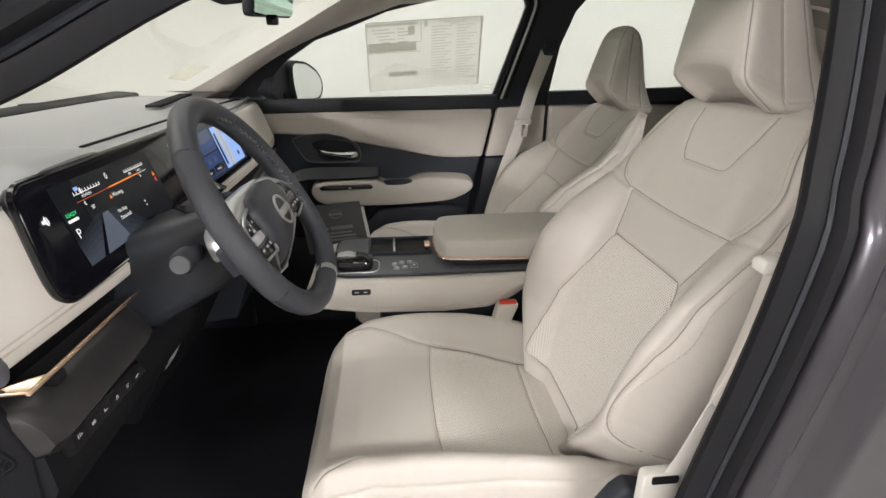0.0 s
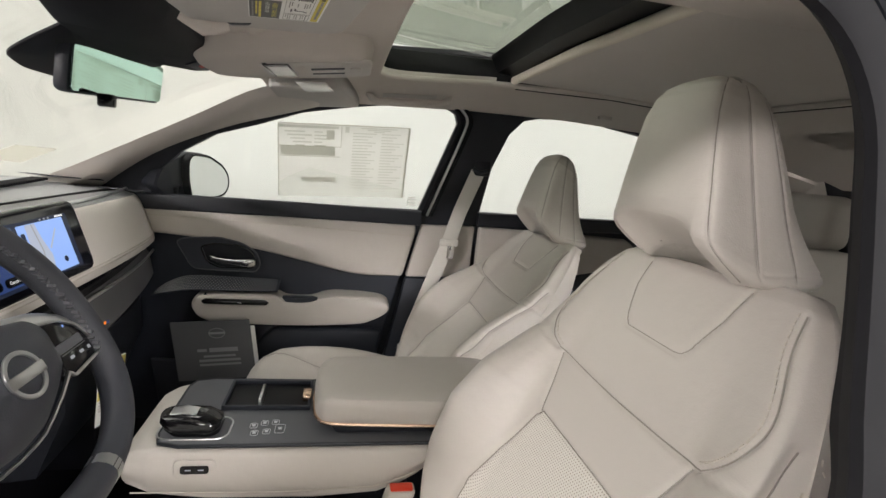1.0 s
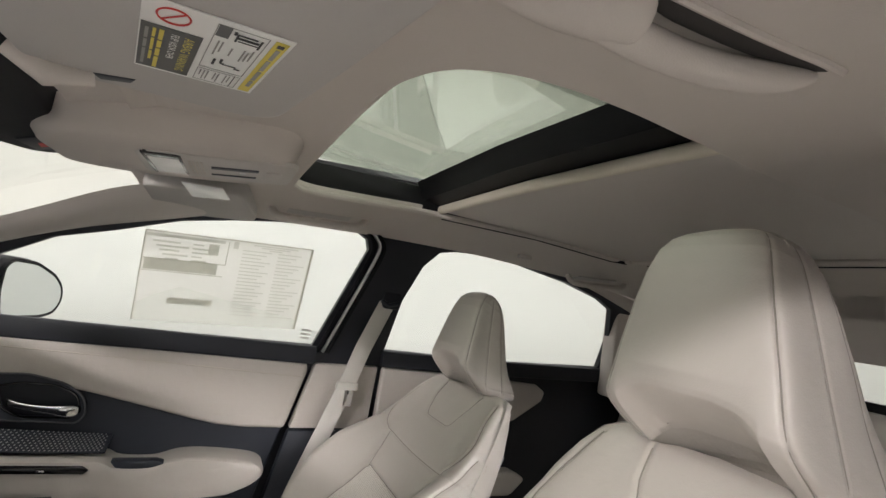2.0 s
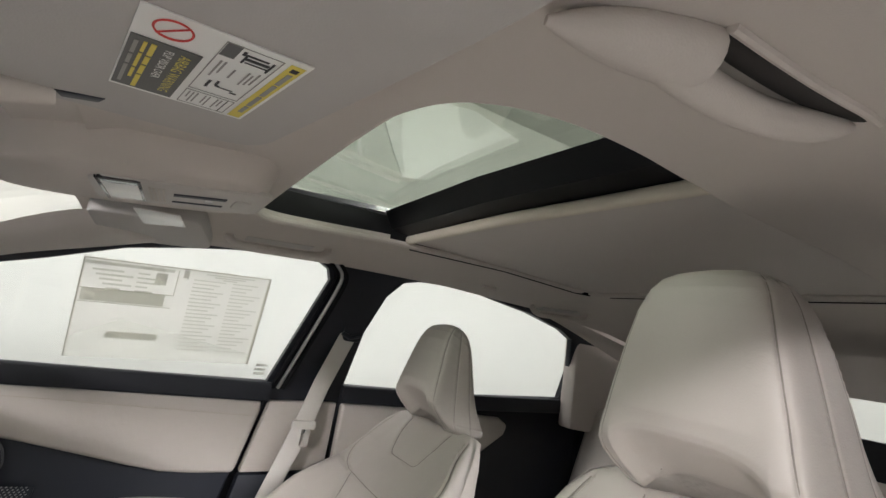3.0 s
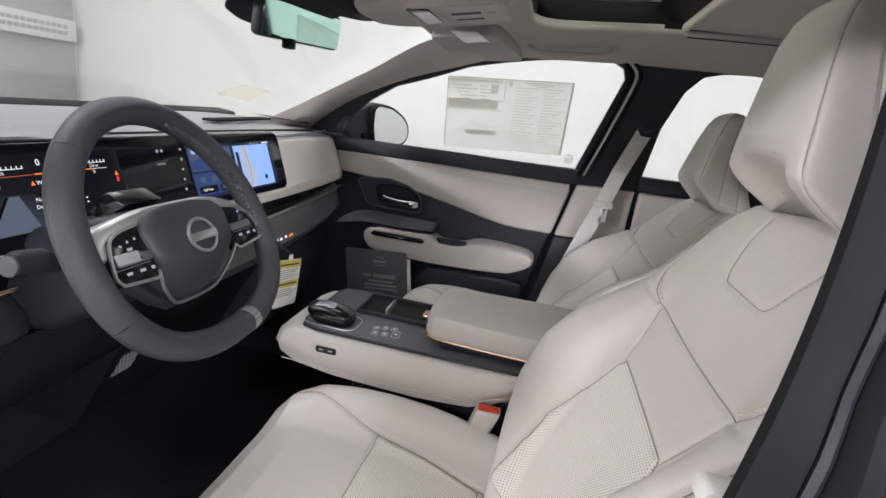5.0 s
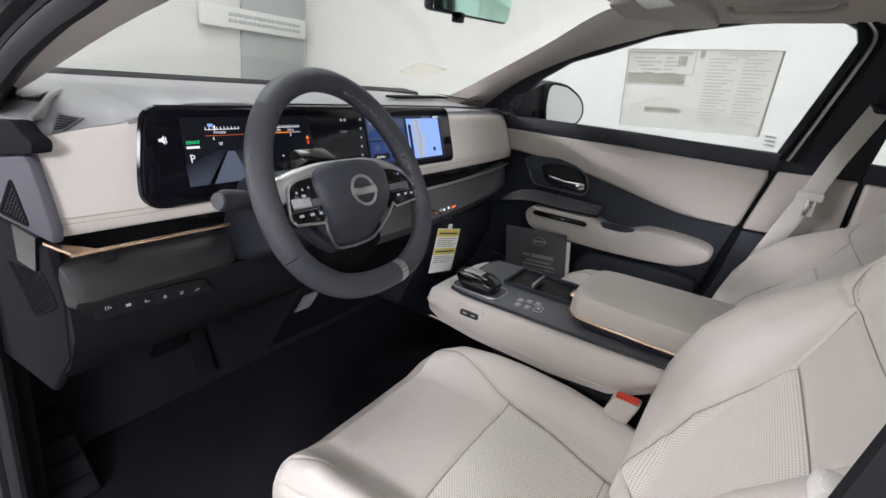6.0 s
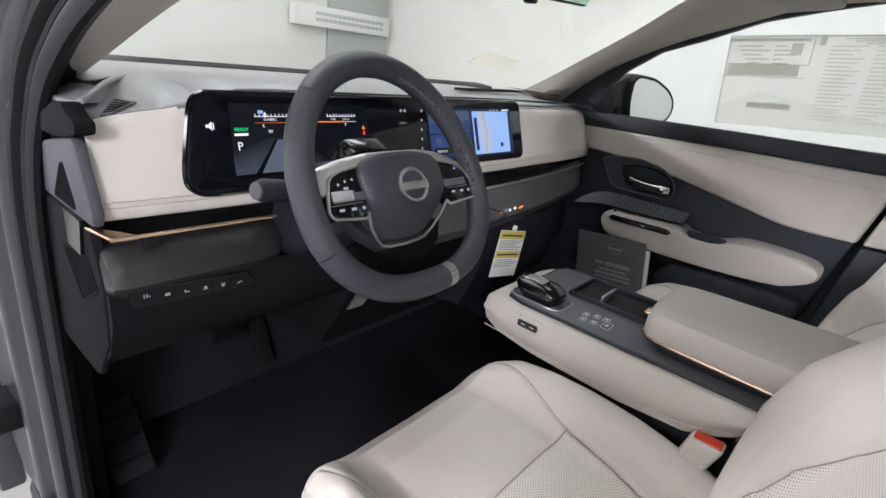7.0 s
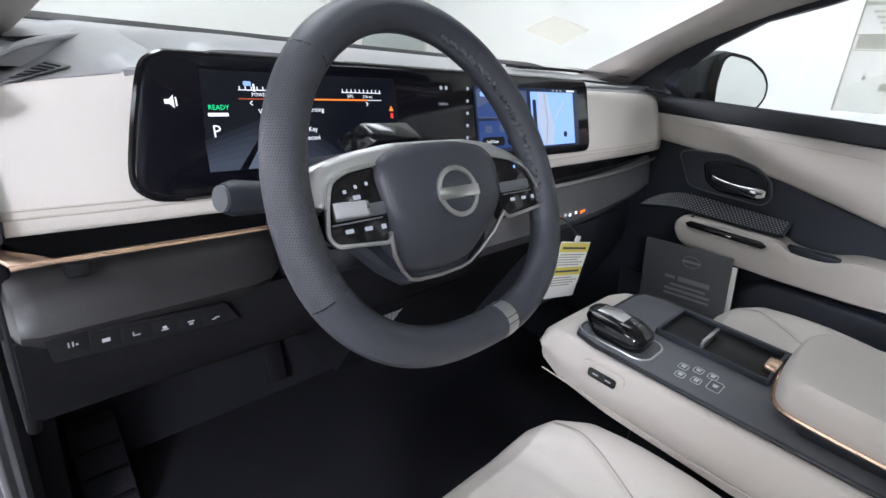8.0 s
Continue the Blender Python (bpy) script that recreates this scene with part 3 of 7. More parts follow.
class Quilt:
    """An upholstered body: closed rings of points, drawn in along its seams, cut into panels."""

    def __init__(self, rings, flatmap, facing):
        self.P = np.array([[tuple(p) for p in r] for r in rings])
        d_u = np.roll(self.P, -1, 1) - np.roll(self.P, 1, 1)
        d_v = np.gradient(self.P, axis=0)
        n = np.cross(d_u, d_v)
        n /= np.linalg.norm(n, axis=2, keepdims=True) + 1e-9
        mid = self.P.mean(axis=(0, 1))
        if ((self.P - mid) * n).sum() < 0:
            n = -n
        self.N = n
        self.A, self.B = flatmap(self.P)
        self.front = facing(self.N)

    def seam(self, line, depth=.0030, width=.0030):
        d = point_line(self.A, self.B, line)
        k = depth * np.exp(-(d / width) ** 2) * self.front
        self.P = self.P - self.N * k[..., None]

    def cord(self, line, parent, r=.0008):
        """A fine dark thread that lies in a seam."""
        pts = []
        for a, b in line:
            p, n = self.near(a, b)
            if not pts or (p - pts[-1]).length > .004:
                pts.append(p + n * .0002)
        if len(pts) > 2:
            part("seam", tube(pts, r, 5), M_SEAM, parent)

    def puff(self, poly, lift, soft=.02):
        d = point_line(self.A, self.B, poly + poly[:1])
        k = np.where(in_poly(self.A, self.B, poly), 1 - np.exp(-d / soft), 0) * lift * self.front
        self.P = self.P + self.N * k[..., None]

    def near(self, a, b):
        d = (self.A - a) ** 2 + (self.B - b) ** 2 + np.where(self.front, 0, 9)
        w = np.exp(-(d - d.min()) / (2 * .0022 ** 2))
        k = w > .02
        i = np.unravel_index(np.argmin(d), d.shape)
        k &= np.abs(self.P - self.P[i]).max(axis=2) < .02
        wk = w[k][:, None]
        return Vector((self.P[k] * wk).sum(0) / wk.sum()), Vector((self.N[k] * wk).sum(0)).normalized()

    def panels(self, specs, rest, parent):
        """specs: (name, polygon, material, label). What no polygon holds becomes rest."""
        R, C = self.A.shape
        bms, owner = [], np.full((R, C), -1)
        ca = (self.A + np.roll(self.A, -1, 1)) / 2
        cb = self.B.copy()
        cb[:-1] = (self.B[:-1] + self.B[1:]) / 2
        for k, s in enumerate(specs):
            owner[in_poly(ca, cb, s[1]) & self.front & (owner < 0)] = k
        out = []
        for k in range(-1, len(specs)):
            bm = bmesh.new()
            uvl = bm.loops.layers.uv.new("UVMap")
            vs = {}

            def v_at(i, j):
                j %= C
                if (i, j) not in vs:
                    vs[i, j] = bm.verts.new(self.P[i, j])
                return vs[i, j]
            for i in range(R - 1):
                for j in range(C):
                    if owner[i, j] == k:
                        ids = ((i, j), (i, j + 1), (i + 1, j + 1), (i + 1, j))
                        f = bm.faces.new([v_at(*q) for q in ids])
                        for lp, (a, b) in zip(f.loops, ids):
                            lp[uvl].uv = (self.A[a, b % C], self.B[a, b % C])
            if k < 0:
                bm.faces.new([v_at(0, j) for j in range(C)])
                bm.faces.new([v_at(R - 1, j) for j in range(C)][::-1])
            name, material, label = (rest if k < 0 else (specs[k][0], specs[k][2], specs[k][3]))
            if bm.faces:
                out.append(part(name, bm, material, out[0] if out else parent, label, sharp=70))
            else:
                bm.free()
        return out[0]

    def stitches(self, line, parent, off=(0, 0), step=.0075, length=.0052):
        pts = []
        acc = 0.0
        for (ax, ay), (bx, by) in zip(line, line[1:]):
            L = math.hypot(bx - ax, by - ay)
            s = acc
            while s < L:
                t = s / L
                pts.append((ax + (bx - ax) * t, ay + (by - ay) * t, (bx - ax) / L, (by - ay) / L))
                s += step
            acc = s - L
        bm = bmesh.new()
        for a, b, da, db in pts:
            a, b = a - db * off[0], b + da * off[0]
            p, n = self.near(a - da * length / 2, b - db * length / 2)
            q, n2 = self.near(a + da * length / 2, b + db * length / 2)
            d = q - p
            if d.length < .002 or d.length > .02:
                continue
            mid = (p + q) / 2 + n * .0004
            d = d.normalized() * length / 2
            s = d.cross(n).normalized() * .0008
            t = n * .0008
            vs = [bm.verts.new(mid + d * i + s * j + t * k) for i in (-1, 1) for j in (-1, 1) for k in (-1, 1)]
            for f in ((0, 1, 3, 2), (4, 6, 7, 5), (0, 4, 5, 1), (2, 3, 7, 6), (1, 5, 7, 3), (0, 2, 6, 4)):
                bm.faces.new([vs[i] for i in f])
        if bm.faces:
            tagged(part("stitching", bm, M_THREAD, parent, "row of pale stitches", flat=True), kind="stuff")
        else:
            bm.free()


M_SEAM = mat("seam_thread", (0.28, 0.255, 0.225), 0.8)
M_THREAD = mat("thread", (0.50, 0.46, 0.40), 0.7)


def ring_of(half, n, m):
    """A closed ring from the half section (side, out): mirrored in side."""
    full = [(a, b, 0) for a, b in half] + [(-a, b, 0) for a, b in half[::-1] if abs(a) > 1e-6]
    start = half[0]
    if abs(start[0]) < 1e-6:
        pass
    return [(p.x, p.y) for p in spline(full, n, closed=True)]


# headrest sections: height, front, back, half width of face, half width of cheeks
HEAD = [(.530, .004, -.052, .086, .104), (.533, .020, -.060, .090, .107), (.538, .046, -.065, .092, .109), (.544, .066, -.066, .0925, .109), (.550, .0755, -.064, .092, .1085), (.558, .0805, -.058, .0905, .107), (.600, .096, -.022, .082, .097),
        (.640, .110, .012, .073, .089), (.670, .1185, .036, .066, .081), (.690, .1205, .052, .060, .074), (.703, .1180, .064, .053, .066), (.712, .1120, .073, .045, .056), (.718, .1060, .080, .034, .043), (.721, .1000, .086, .020, .026)]


def car_seat(cx, px, pz, recline, label, group="front seats"):
    """A front seat: cx its middle, (px, pz) the foot of its back, recline in degrees."""
    t = thing("car_seat", (px - .2, cx, .40), label, "car seat", group)
    s, c = math.sin(radians(recline)), math.cos(radians(recline))
    E_h, E_n, foot = Vector((s, 0, c)), Vector((-c, 0, s)), Vector((px, cx, pz))

    def at(y, n, h):
        return foot + E_h * h + E_n * n + Vector((0, y, 0))
    eh, en, f0 = np.array(E_h), np.array(E_n), np.array(foot)

    # backrest
    rings = []
    for h in np.concatenate([np.linspace(-.06, .50, 150), np.linspace(.503, .548, 16)]):
        w = table(h, (-.06, .13), (-.01, .175), (.03, .214), (.06, .236), (.10, .247), (.20, .252), (.28, .248), (.34, .238), (.40, .222), (.46, .203), (.50, .186), (.53, .165), (.548, .14))
        b = table(h, (-.06, .035), (.05, .062), (.12, .078), (.20, .082), (.27, .068), (.33, .042), (.38, .020), (.44, .008), (.55, .0))
        n0 = .010 * math.sin(math.pi * min(1, max(0, (h + .06) / .42))) - .9 * max(0, h - .45) ** 2 * 1.6 - (.4 * max(0, h - .53))
        T = table(h, (-.06, .09), (.1, .10), (.3, .085), (.46, .06), (.53, .035), (.548, .018))
        half = [(0, n0), (.40 * w, n0 + .001), (.58 * w, n0 + .10 * b), (.72 * w, n0 + .62 * b), (.84 * w, n0 + .98 * b), (.935 * w, n0 + .92 * b - .004), (.99 * w, n0 + .5 * b - .022),
                (1.0 * w, n0 - .25 * T), (.97 * w, n0 - .75 * T), (.86 * w, n0 - T), (.4 * w, n0 - T - .004)]
        rings.append([at(y, n, h) for y, n in ring_of(half, 380, 0)])

    def flat_back(P):
        d = P - f0
        return P[..., 1] - cx, d @ eh
    q = Quilt(rings, flat_back, lambda N: (N @ en) > -.25)
    ins = [(-.106, .270), (.106, .270), (.116, .258), (.142, .18), (.156, .11), (.153, .05), (.140, 0), (.132, -.03), (-.132, -.03), (-.140, 0), (-.153, .05), (-.156, .11), (-.142, .18), (-.116, .258)]
    sh_side = smooth2([(.148, .357), (.168, .369), (.184, .392), (.189, .42), (.180, .45), (.162, .49), (.150, .525)])
    shoulder = [(-a, b) for a, b in sh_side[::-1]] + [(-.148 + .296 * k / 20, .357 - .005 * math.sin(math.pi * k / 20)) for k in range(1, 20)] + sh_side
    pad = [(-.084, .53), (-.078, .49), (-.060, .446), (-.050, .437), (.050, .437), (.060, .446), (.078, .49), (.084, .53)]
    q.puff(ins, .003)
    for ln in (ins + ins[:1], shoulder):
        q.seam(ln)
    q.seam(pad, .003, .0035)
    def wing_of(sg):
        return smooth2([(sg * .208, .42), (sg * .223, .34), (sg * .237, .22), (sg * .224, .13), (sg * .218, .09), (sg * .226, .065), (sg * .242, .058)])
    for sg in (-1, 1):
        q.seam([(sg * .140, .353), (sg * .112, .268)], .004)
        wing = wing_of(sg)
        q.seam(wing, .0035)
        side_line = smooth2([(sg * .150, .356), (sg * .195, .366), (sg * .232, .372)])
        q.seam(side_line, .003)
    back = q.panels([("insert_panel", ins, M_PERF, "pale perforated hide panel")], ("backrest", M_HIDE, ""), t)
    def fine(ln, n=10):
        return [(a[0] + (b[0] - a[0]) * k / n, a[1] + (b[1] - a[1]) * k / n) for a, b in zip(ln, ln[1:]) for k in range(n)] + [ln[-1]]
    q.cord(fine(ins + ins[:1]), back)
    q.cord(fine(shoulder, 3), back)
    q.cord(fine(pad), back, .0007)
    for sg in (-1, 1):
        q.cord(fine([(sg * .140, .353), (sg * .112, .268)]), back)
        q.cord(fine(wing_of(sg), 2), back)
        q.stitches(wing_of(sg), back, (.006 * sg,))
    q.stitches(shoulder[:48], back, (.006,))
    q.stitches(shoulder[-48:], back, (.006,))
    part("back_shell", loft([[at(y * .9, n - .012, h) for y, n in ring_of([(0, -.09), (.5 * w, -.088), (.9 * w, -.075), (1.0 * w, -.045), (.9 * w, -.05), (.4 * w, -.06)], 48, 0)]
                             for h, w in ((-.05, .21), (.1, .24), (.25, .245), (.38, .22), (.46, .19))]), M_GREY, t, "grey plastic seat back shell")

    # headrest, its chin arched over the middle of the back
    def arch(y, n, h):
        k = max(0.0, 1 - (abs(y - .002) / .072) ** 4)
        return .026 * k * max(0.0, 1 - (h - .530) / .050) * min(1.0, max(0.0, (n + .05) / .05))
    rings = []
    for h in np.concatenate([np.linspace(.530, .68, 90), np.linspace(.682, .721, 46)]):
        nf, nb, wf, wb = table(h, *HEAD)
        half = [(0, nf), (.5 * wf, nf - .001), (.80 * wf, nf - .003), (.95 * wf, nf - .008), (wf + .003, nf - .017), (wf + .5 * (wb - wf), nf * .62 + nb * .38), (wb, nf * .30 + nb * .70), (wb * .985, nb + .010), (wb * .9, nb + .001), (.45 * wb, nb - .001)]
        rings.append([at(y + .006, n, h + .42 * max(0, -n) * max(0, min(1, (.70 - h) / .16)) + arch(y, n, h)) for y, n in ring_of(half, 440, 0)])
    hq = Quilt(rings, lambda P: ((P[..., 1] - cx - .006), (P - f0) @ eh), lambda N: (N @ en) > -2)
    dn = (hq.P - f0) @ en
    yy, hh = np.abs(hq.A), hq.B
    lev = [r[0] for r in HEAD]
    front_n, back_n = np.interp(hh, lev, [r[1] for r in HEAD]), np.interp(hh, lev, [r[2] for r in HEAD])
    face_y = np.interp(hh, lev, [r[3] for r in HEAD]) - .004
    frac = (front_n - dn) / np.maximum(front_n - back_n, .01)
    span = np.maximum(front_n - back_n, .02)
    lines = [(np.abs(yy - face_y), frac < .35),
             (np.abs(frac - .46) * span, yy > .03),
             (np.abs(frac - .80) * span, yy > .03)]
    hem = (np.abs(hh - .548 + .50 * np.minimum(dn, 0)), (dn < .004) & (yy > .05))
    for d_, m_ in lines + [hem]:
        hq.P = hq.P - hq.N * (.0013 * np.exp(-(d_ / .0019) ** 2) * m_)[..., None]
    head = hq.panels([], ("headrest", M_HIDE, ""), t)

    def trace(d_, m_, sg, lo, hi, name="seam", dash=False):
        """Follows a seam up the headrest on one side."""
        pts = []
        side_ = m_ & ((hq.A * sg) > 0) & (frac < .95)
        for i in range(hq.A.shape[0]):
            if not lo < hh[i].mean() < hi or not side_[i].any():
                continue
            k = int(np.argmin(np.where(side_[i], d_[i], 9)))
            p = Vector(hq.P[i, k]) + Vector(hq.N[i, k]) * .0003
            if not pts or (p - pts[-1]).length > .003:
                pts.append(p)
        for _ in range(6):
            pts = [pts[0]] + [(a_ + b_ * 2 + c_) / 4 for a_, b_, c_ in zip(pts, pts[1:], pts[2:])] + [pts[-1]] if len(pts) > 3 else pts
        return pts
    for sg in (-1, 1):
        for k, (d_, m_) in enumerate(lines):
            pts = trace(d_, m_, sg, .545, .716)
            if len(pts) > 3:
                part("seam", tube(pts, .0007, 5), M_SEAM, head)
            if k and len(pts) > 3:
                bm = bmesh.new()
                pts2 = spline(pts, 60)
                for a_, b_ in zip(pts2[::2], pts2[1::2]):
                    u_ = (b_ - a_).normalized()
                    off_ = Vector((.0045 * .93, 0, -.0045 * .3))
                    tube([a_ + off_, b_ + off_], .0008, 4, bm=bm)
                tagged(part("stitching", bm, M_THREAD, head, "row of pale stitches"), kind="stuff")
    # post cover in the arch under the chin
    part("post_cover", loft([[at(.024 + a * k, -.040 + b * k, h) for a, b in roundrect(.068, .040, .008)] for h, k in ((.520, 1.0), (.556, .98), (.566, .90))]), M_HIDE, head, "beige post cover")
    part("cover_edge", tube([at(.024 - .0345, -.040 + .0195, h) for h in (.535, .545, .558)], .0012, 5), M_SEAM, head)
    for sg in (-1, 1):
        part("post", tube([at(.006 + sg * .055, -.035, .49), at(.006 + sg * .055, -.03, .58)], .006, 8), M_CHROME, head, "chrome headrest post")

    # cushion
    xf, xb, zt = px - .468, px + .05, pz - .004
    rings = []
    for x in np.concatenate([np.linspace(0, .05, 22), np.linspace(.053, xb - xf, 130)]):
        z0 = zt + table(x, (0, -.078), (.003, -.056), (.010, -.036), (.022, -.018), (.045, -.003), (.09, .004), (.16, .002), (.22, -.004), (.30, -.018), (.38, -.036), (.45, -.050), (.52, -.055))
        D = table(x, (0, .03), (.003, .055), (.010, .085), (.022, .105), (.045, .12), (.09, .135), (.48, .09))
        w = table(x, (0, .150), (.003, .164), (.010, .180), (.022, .194), (.05, .209), (.09, .219), (.14, .226), (.30, .232), (.40, .228), (.52, .210))
        b = table(x, (0, 0.0), (.022, .012), (.05, .026), (.10, .042), (.18, .052), (.26, .060), (.34, .066), (.42, .066), (.52, .04))
        half = [(0, z0), (.42 * w, z0 + .001), (.56 * w, z0 + .06 * b), (.68 * w, z0 + .34 * b), (.78 * w, z0 + .80 * b), (.86 * w, z0 + b), (.925 * w, z0 + .95 * b - .003), (.975 * w, z0 + .6 * b - .012), (1.0 * w, z0 - .02), (1.0 * w, z0 - .06), (.985 * w, z0 - .8 * D), (.93 * w, z0 - D), (.4 * w, z0 - D)]
        rings.append([Vector((xf + x, cx + y, z)) for y, z in ring_of(half, 380, 0)])
    cq = Quilt(rings, lambda P: (P[..., 0] - xf, P[..., 1] - cx), lambda N: N[..., 2] > -.2)
    ins = [(.219, -.146), (.214, -.07), (.213, 0), (.214, .07), (.219, .146), (.30, .142), (.40, .130), (.50, .120), (.50, -.120), (.40, -.130), (.30, -.142)]
    for ln in (ins + ins[:1], [(.402, -.130), (.399, 0), (.402, .130)]):
        cq.seam(ln)
    for sg in (-1, 1):
        cq.seam(smooth2([(.030, sg * .186), (.06, sg * .183), (.12, sg * .172), (.219, sg * .147), (.30, sg * .142), (.40, sg * .130), (.50, sg * .12)]), .003)
    low = np.abs(cq.P[..., 2] - np.interp(cq.P[..., 0] - xf, (0, .05, .12, .30, .45), (zt - .040, zt - .006, zt + .020, zt + .020, zt - .005)))
    cq.P = cq.P - cq.N * (.003 * np.exp(-(low / .0035) ** 2) * (np.abs(cq.A - .2) < .4) * (np.abs(cq.B) > .19))[..., None]
    cush = cq.panels([("insert_panel", ins, M_PERF, "pale perforated hide panel")], ("cushion", M_HIDE, ""), t)
    cq.cord(fine(ins + ins[:1]), cush)
    cq.cord(fine([(.402, -.130), (.399, 0), (.402, .130)]), cush)
    for sg in (-1, 1):
        cq.cord(fine(smooth2([(.030, sg * .186), (.06, sg * .183), (.12, sg * .172), (.219, sg * .147), (.30, sg * .142), (.40, sg * .130), (.47, sg * .122)]), 2), cush)
    # side valances, base and rails
    for sg in (-1, 1):
        pts = [(xf + .05, zt - .13), (xf + .10, zt - .19), (xf + .40, zt - .20), (xf + .52, zt - .16), (xf + .53, zt - .01), (xf + .47, zt + .005), (xf + .41, zt - .045), (xf + .2, zt - .115)]
        part("side_cover", prism([Vector((x, cx + sg * .205, z)) for x, z in pts], (0, sg * .035, 0), .010, 3), M_DARKSOFT, t, "dark grey plastic side cover")
    part("base", rbox(xf + .08, xf + .48, cx - .20, cx + .20, zt - .22, zt - .11, .02), M_DARK, t)
    for sg in (-1, 1):
        part("rail", rbox(xf + .02, xf + .55, cx + sg * .18 - .02, cx + sg * .18 + .02, .40, zt - .20, .006), M_DARK, t)
    return t


car_seat(-.367, .7117, .8217, 23.05, "beige perforated leather driver seat with an integral-looking headrest")
car_seat(.344, .7463, .7921, 33.0, "beige perforated leather passenger seat, reclined and set lower")


# ---- dashboard ----
# lighter copy of the grey trim; on the corner ridge it paints the lit edge
M_GREYLIT = mat("ridge_grey", (0.34, 0.34, 0.345), 0.32)
M_ICON = mat("icon_print", (0.55, 0.56, 0.58), 0.5)
dash = thing("dashboard", (-.1, -.02, 1.0), "beige and dark grey car dashboard with a long bronze trim strip", "dashboard")


def dash_rings(prof, ys, shape=None):
    """Rings of the (x, z) profile at each y; shape(y) gives (dx, dz, kx)."""
    out = []
    for y in ys:
        dx, dz = shape(y) if shape else (0, 0)
        out.append([Vector((x + dx, y, z + dz)) for x, z in prof])
    return out


def drop(y):
    """The dashboard's top sinks towards the driver's door."""
    return table(y, (-.70, -.030), (-.68, -.023), (-.65, -.015), (-.62, -.010), (-.59, -.006), (-.555, 0), (.7, 0))


def terrace(x, y, z):
    """Top pad with its lower shelf by the driver's door."""
    w = min(1, max(0, (-.545 - y) / .06))
    flat = 1.2408 + drop(y) + (.012 * min(1, max(0, (-.11 - x) / .08)))
    return (z * (1 - w) + min(z, flat) * w) if z > 1.21 else z


def bow(y):
    """The dashboard's face draws back towards both doors."""
    u = (y + .02) / .70
    return (-.055 * abs(u) ** 3 if u > 0 else -.02 * abs(u) ** 3, -.012 * abs(u) ** 3 if u > 0 else 0.0)


# top pad
top_prof = [(.008, 1.236), (.004, 1.243), (-.06, 1.254), (-.20, 1.262), (-.38, 1.262), (-.40, 1.255), (-.40, 1.20), (0.0, 1.20)]
part("top_pad", loft([[Vector((p.x, p.y, terrace(p.x, p.y, p.z))) for p in r_] for r_ in dash_rings(top_prof, np.concatenate([np.linspace(-.684, -.54, 14), np.linspace(-.52, .665, 26)]), bow)]), M_DASHTOP, dash, "dark grey soft top pad")
# beige face
face_prof = [(.0, 1.240), (.012, 1.236), (.024, 1.215), (.042, 1.165), (.052, 1.135), (.054, 1.118), (.046, 1.108), (.0, 1.106), (-.05, 1.108), (-.05, 1.19), (-.03, 1.222)]
part("face_pad", loft([[Vector((p.x - (.012 * min(1, max(0, (p.z - 1.132) / .012)) if -.56 < p.y < .185 else 0), p.y, p.z + drop(p.y) * max(0, (p.z - 1.12) / .118))) for p in r_] for r_ in dash_rings([(p.x, p.y) for p in spline([(a, b, 0) for a, b in face_prof], 44, True)], np.concatenate([np.linspace(-.680, -.55, 14), np.linspace(-.53, .655, 34)]), bow)]), M_DASHHIDE, dash, "beige stitched leather face")
for dz in (0, .007):
    part("stitch_seam", tube([Vector((.0545 + bow(y)[0] + .0004, y, 1.126 + dz + bow(y)[1])) for y in np.linspace(-.685, -.56, 8)] + [Vector((.0545 + bow(y)[0], y, 1.126 + dz)) for y in np.linspace(-.5, .1, 20)] + [Vector((.0542 + bow(y)[0], y, 1.127 + dz + bow(y)[1])) for y in np.linspace(.2, .64, 20)], .0011, 5), M_THREAD, dash)
# dark band with vents, strips
part("vent_band", loft(dash_rings([(.035, 1.108), (.02, 1.06), (-.03, 1.06), (-.03, 1.108)], np.linspace(-.70, .66, 30), bow)), M_PIANO, dash, "gloss black vent band")
sd = part("strip", sweep([(.059, -.683, 1.0935), (.061, -.66, 1.0945), (.059, -.47, 1.0915)], roundrect(.004, .0045, .001, 2), (0, 0, 1)), M_BRONZE, dash, "thin bronze metal strip")
part("strip_end", prism([Vector((.034, -.700, 1.1035)), Vector((.060, -.682, 1.0925)), Vector((.060, -.655, 1.0935)), Vector((.052, -.668, 1.097))], (0, 0, .0035), .0008), M_BRONZE, sd)
part("strip", tube([Vector((.052 + bow(y)[0], y, 1.072 + .012 * max(0, y - .1))) for y in np.linspace(-.1, .64, 24)], .0035, 6), M_SILVER, dash, "satin silver strip")
part("vent_knob", rbox(.045, .062, -.650, -.632, 1.076, 1.089, .003), M_RUBBER, dash)
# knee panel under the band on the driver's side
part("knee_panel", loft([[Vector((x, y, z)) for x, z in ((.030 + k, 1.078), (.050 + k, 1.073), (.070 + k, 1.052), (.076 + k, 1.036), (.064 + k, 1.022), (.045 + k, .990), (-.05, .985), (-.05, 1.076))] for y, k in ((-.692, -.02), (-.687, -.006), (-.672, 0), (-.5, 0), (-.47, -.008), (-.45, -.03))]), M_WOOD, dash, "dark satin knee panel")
part("lower_panel", loft([[Vector((x, y, z)) for x, z in ((.060, 1.026), (.062, .985), (.035, .93), (-.02, .885), (-.2, .87), (-.2, 1.0))] for y in (-.692, -.60, -.48, -.35, -.1)]), M_DULLBLACK, dash, "black lower dashboard panel")
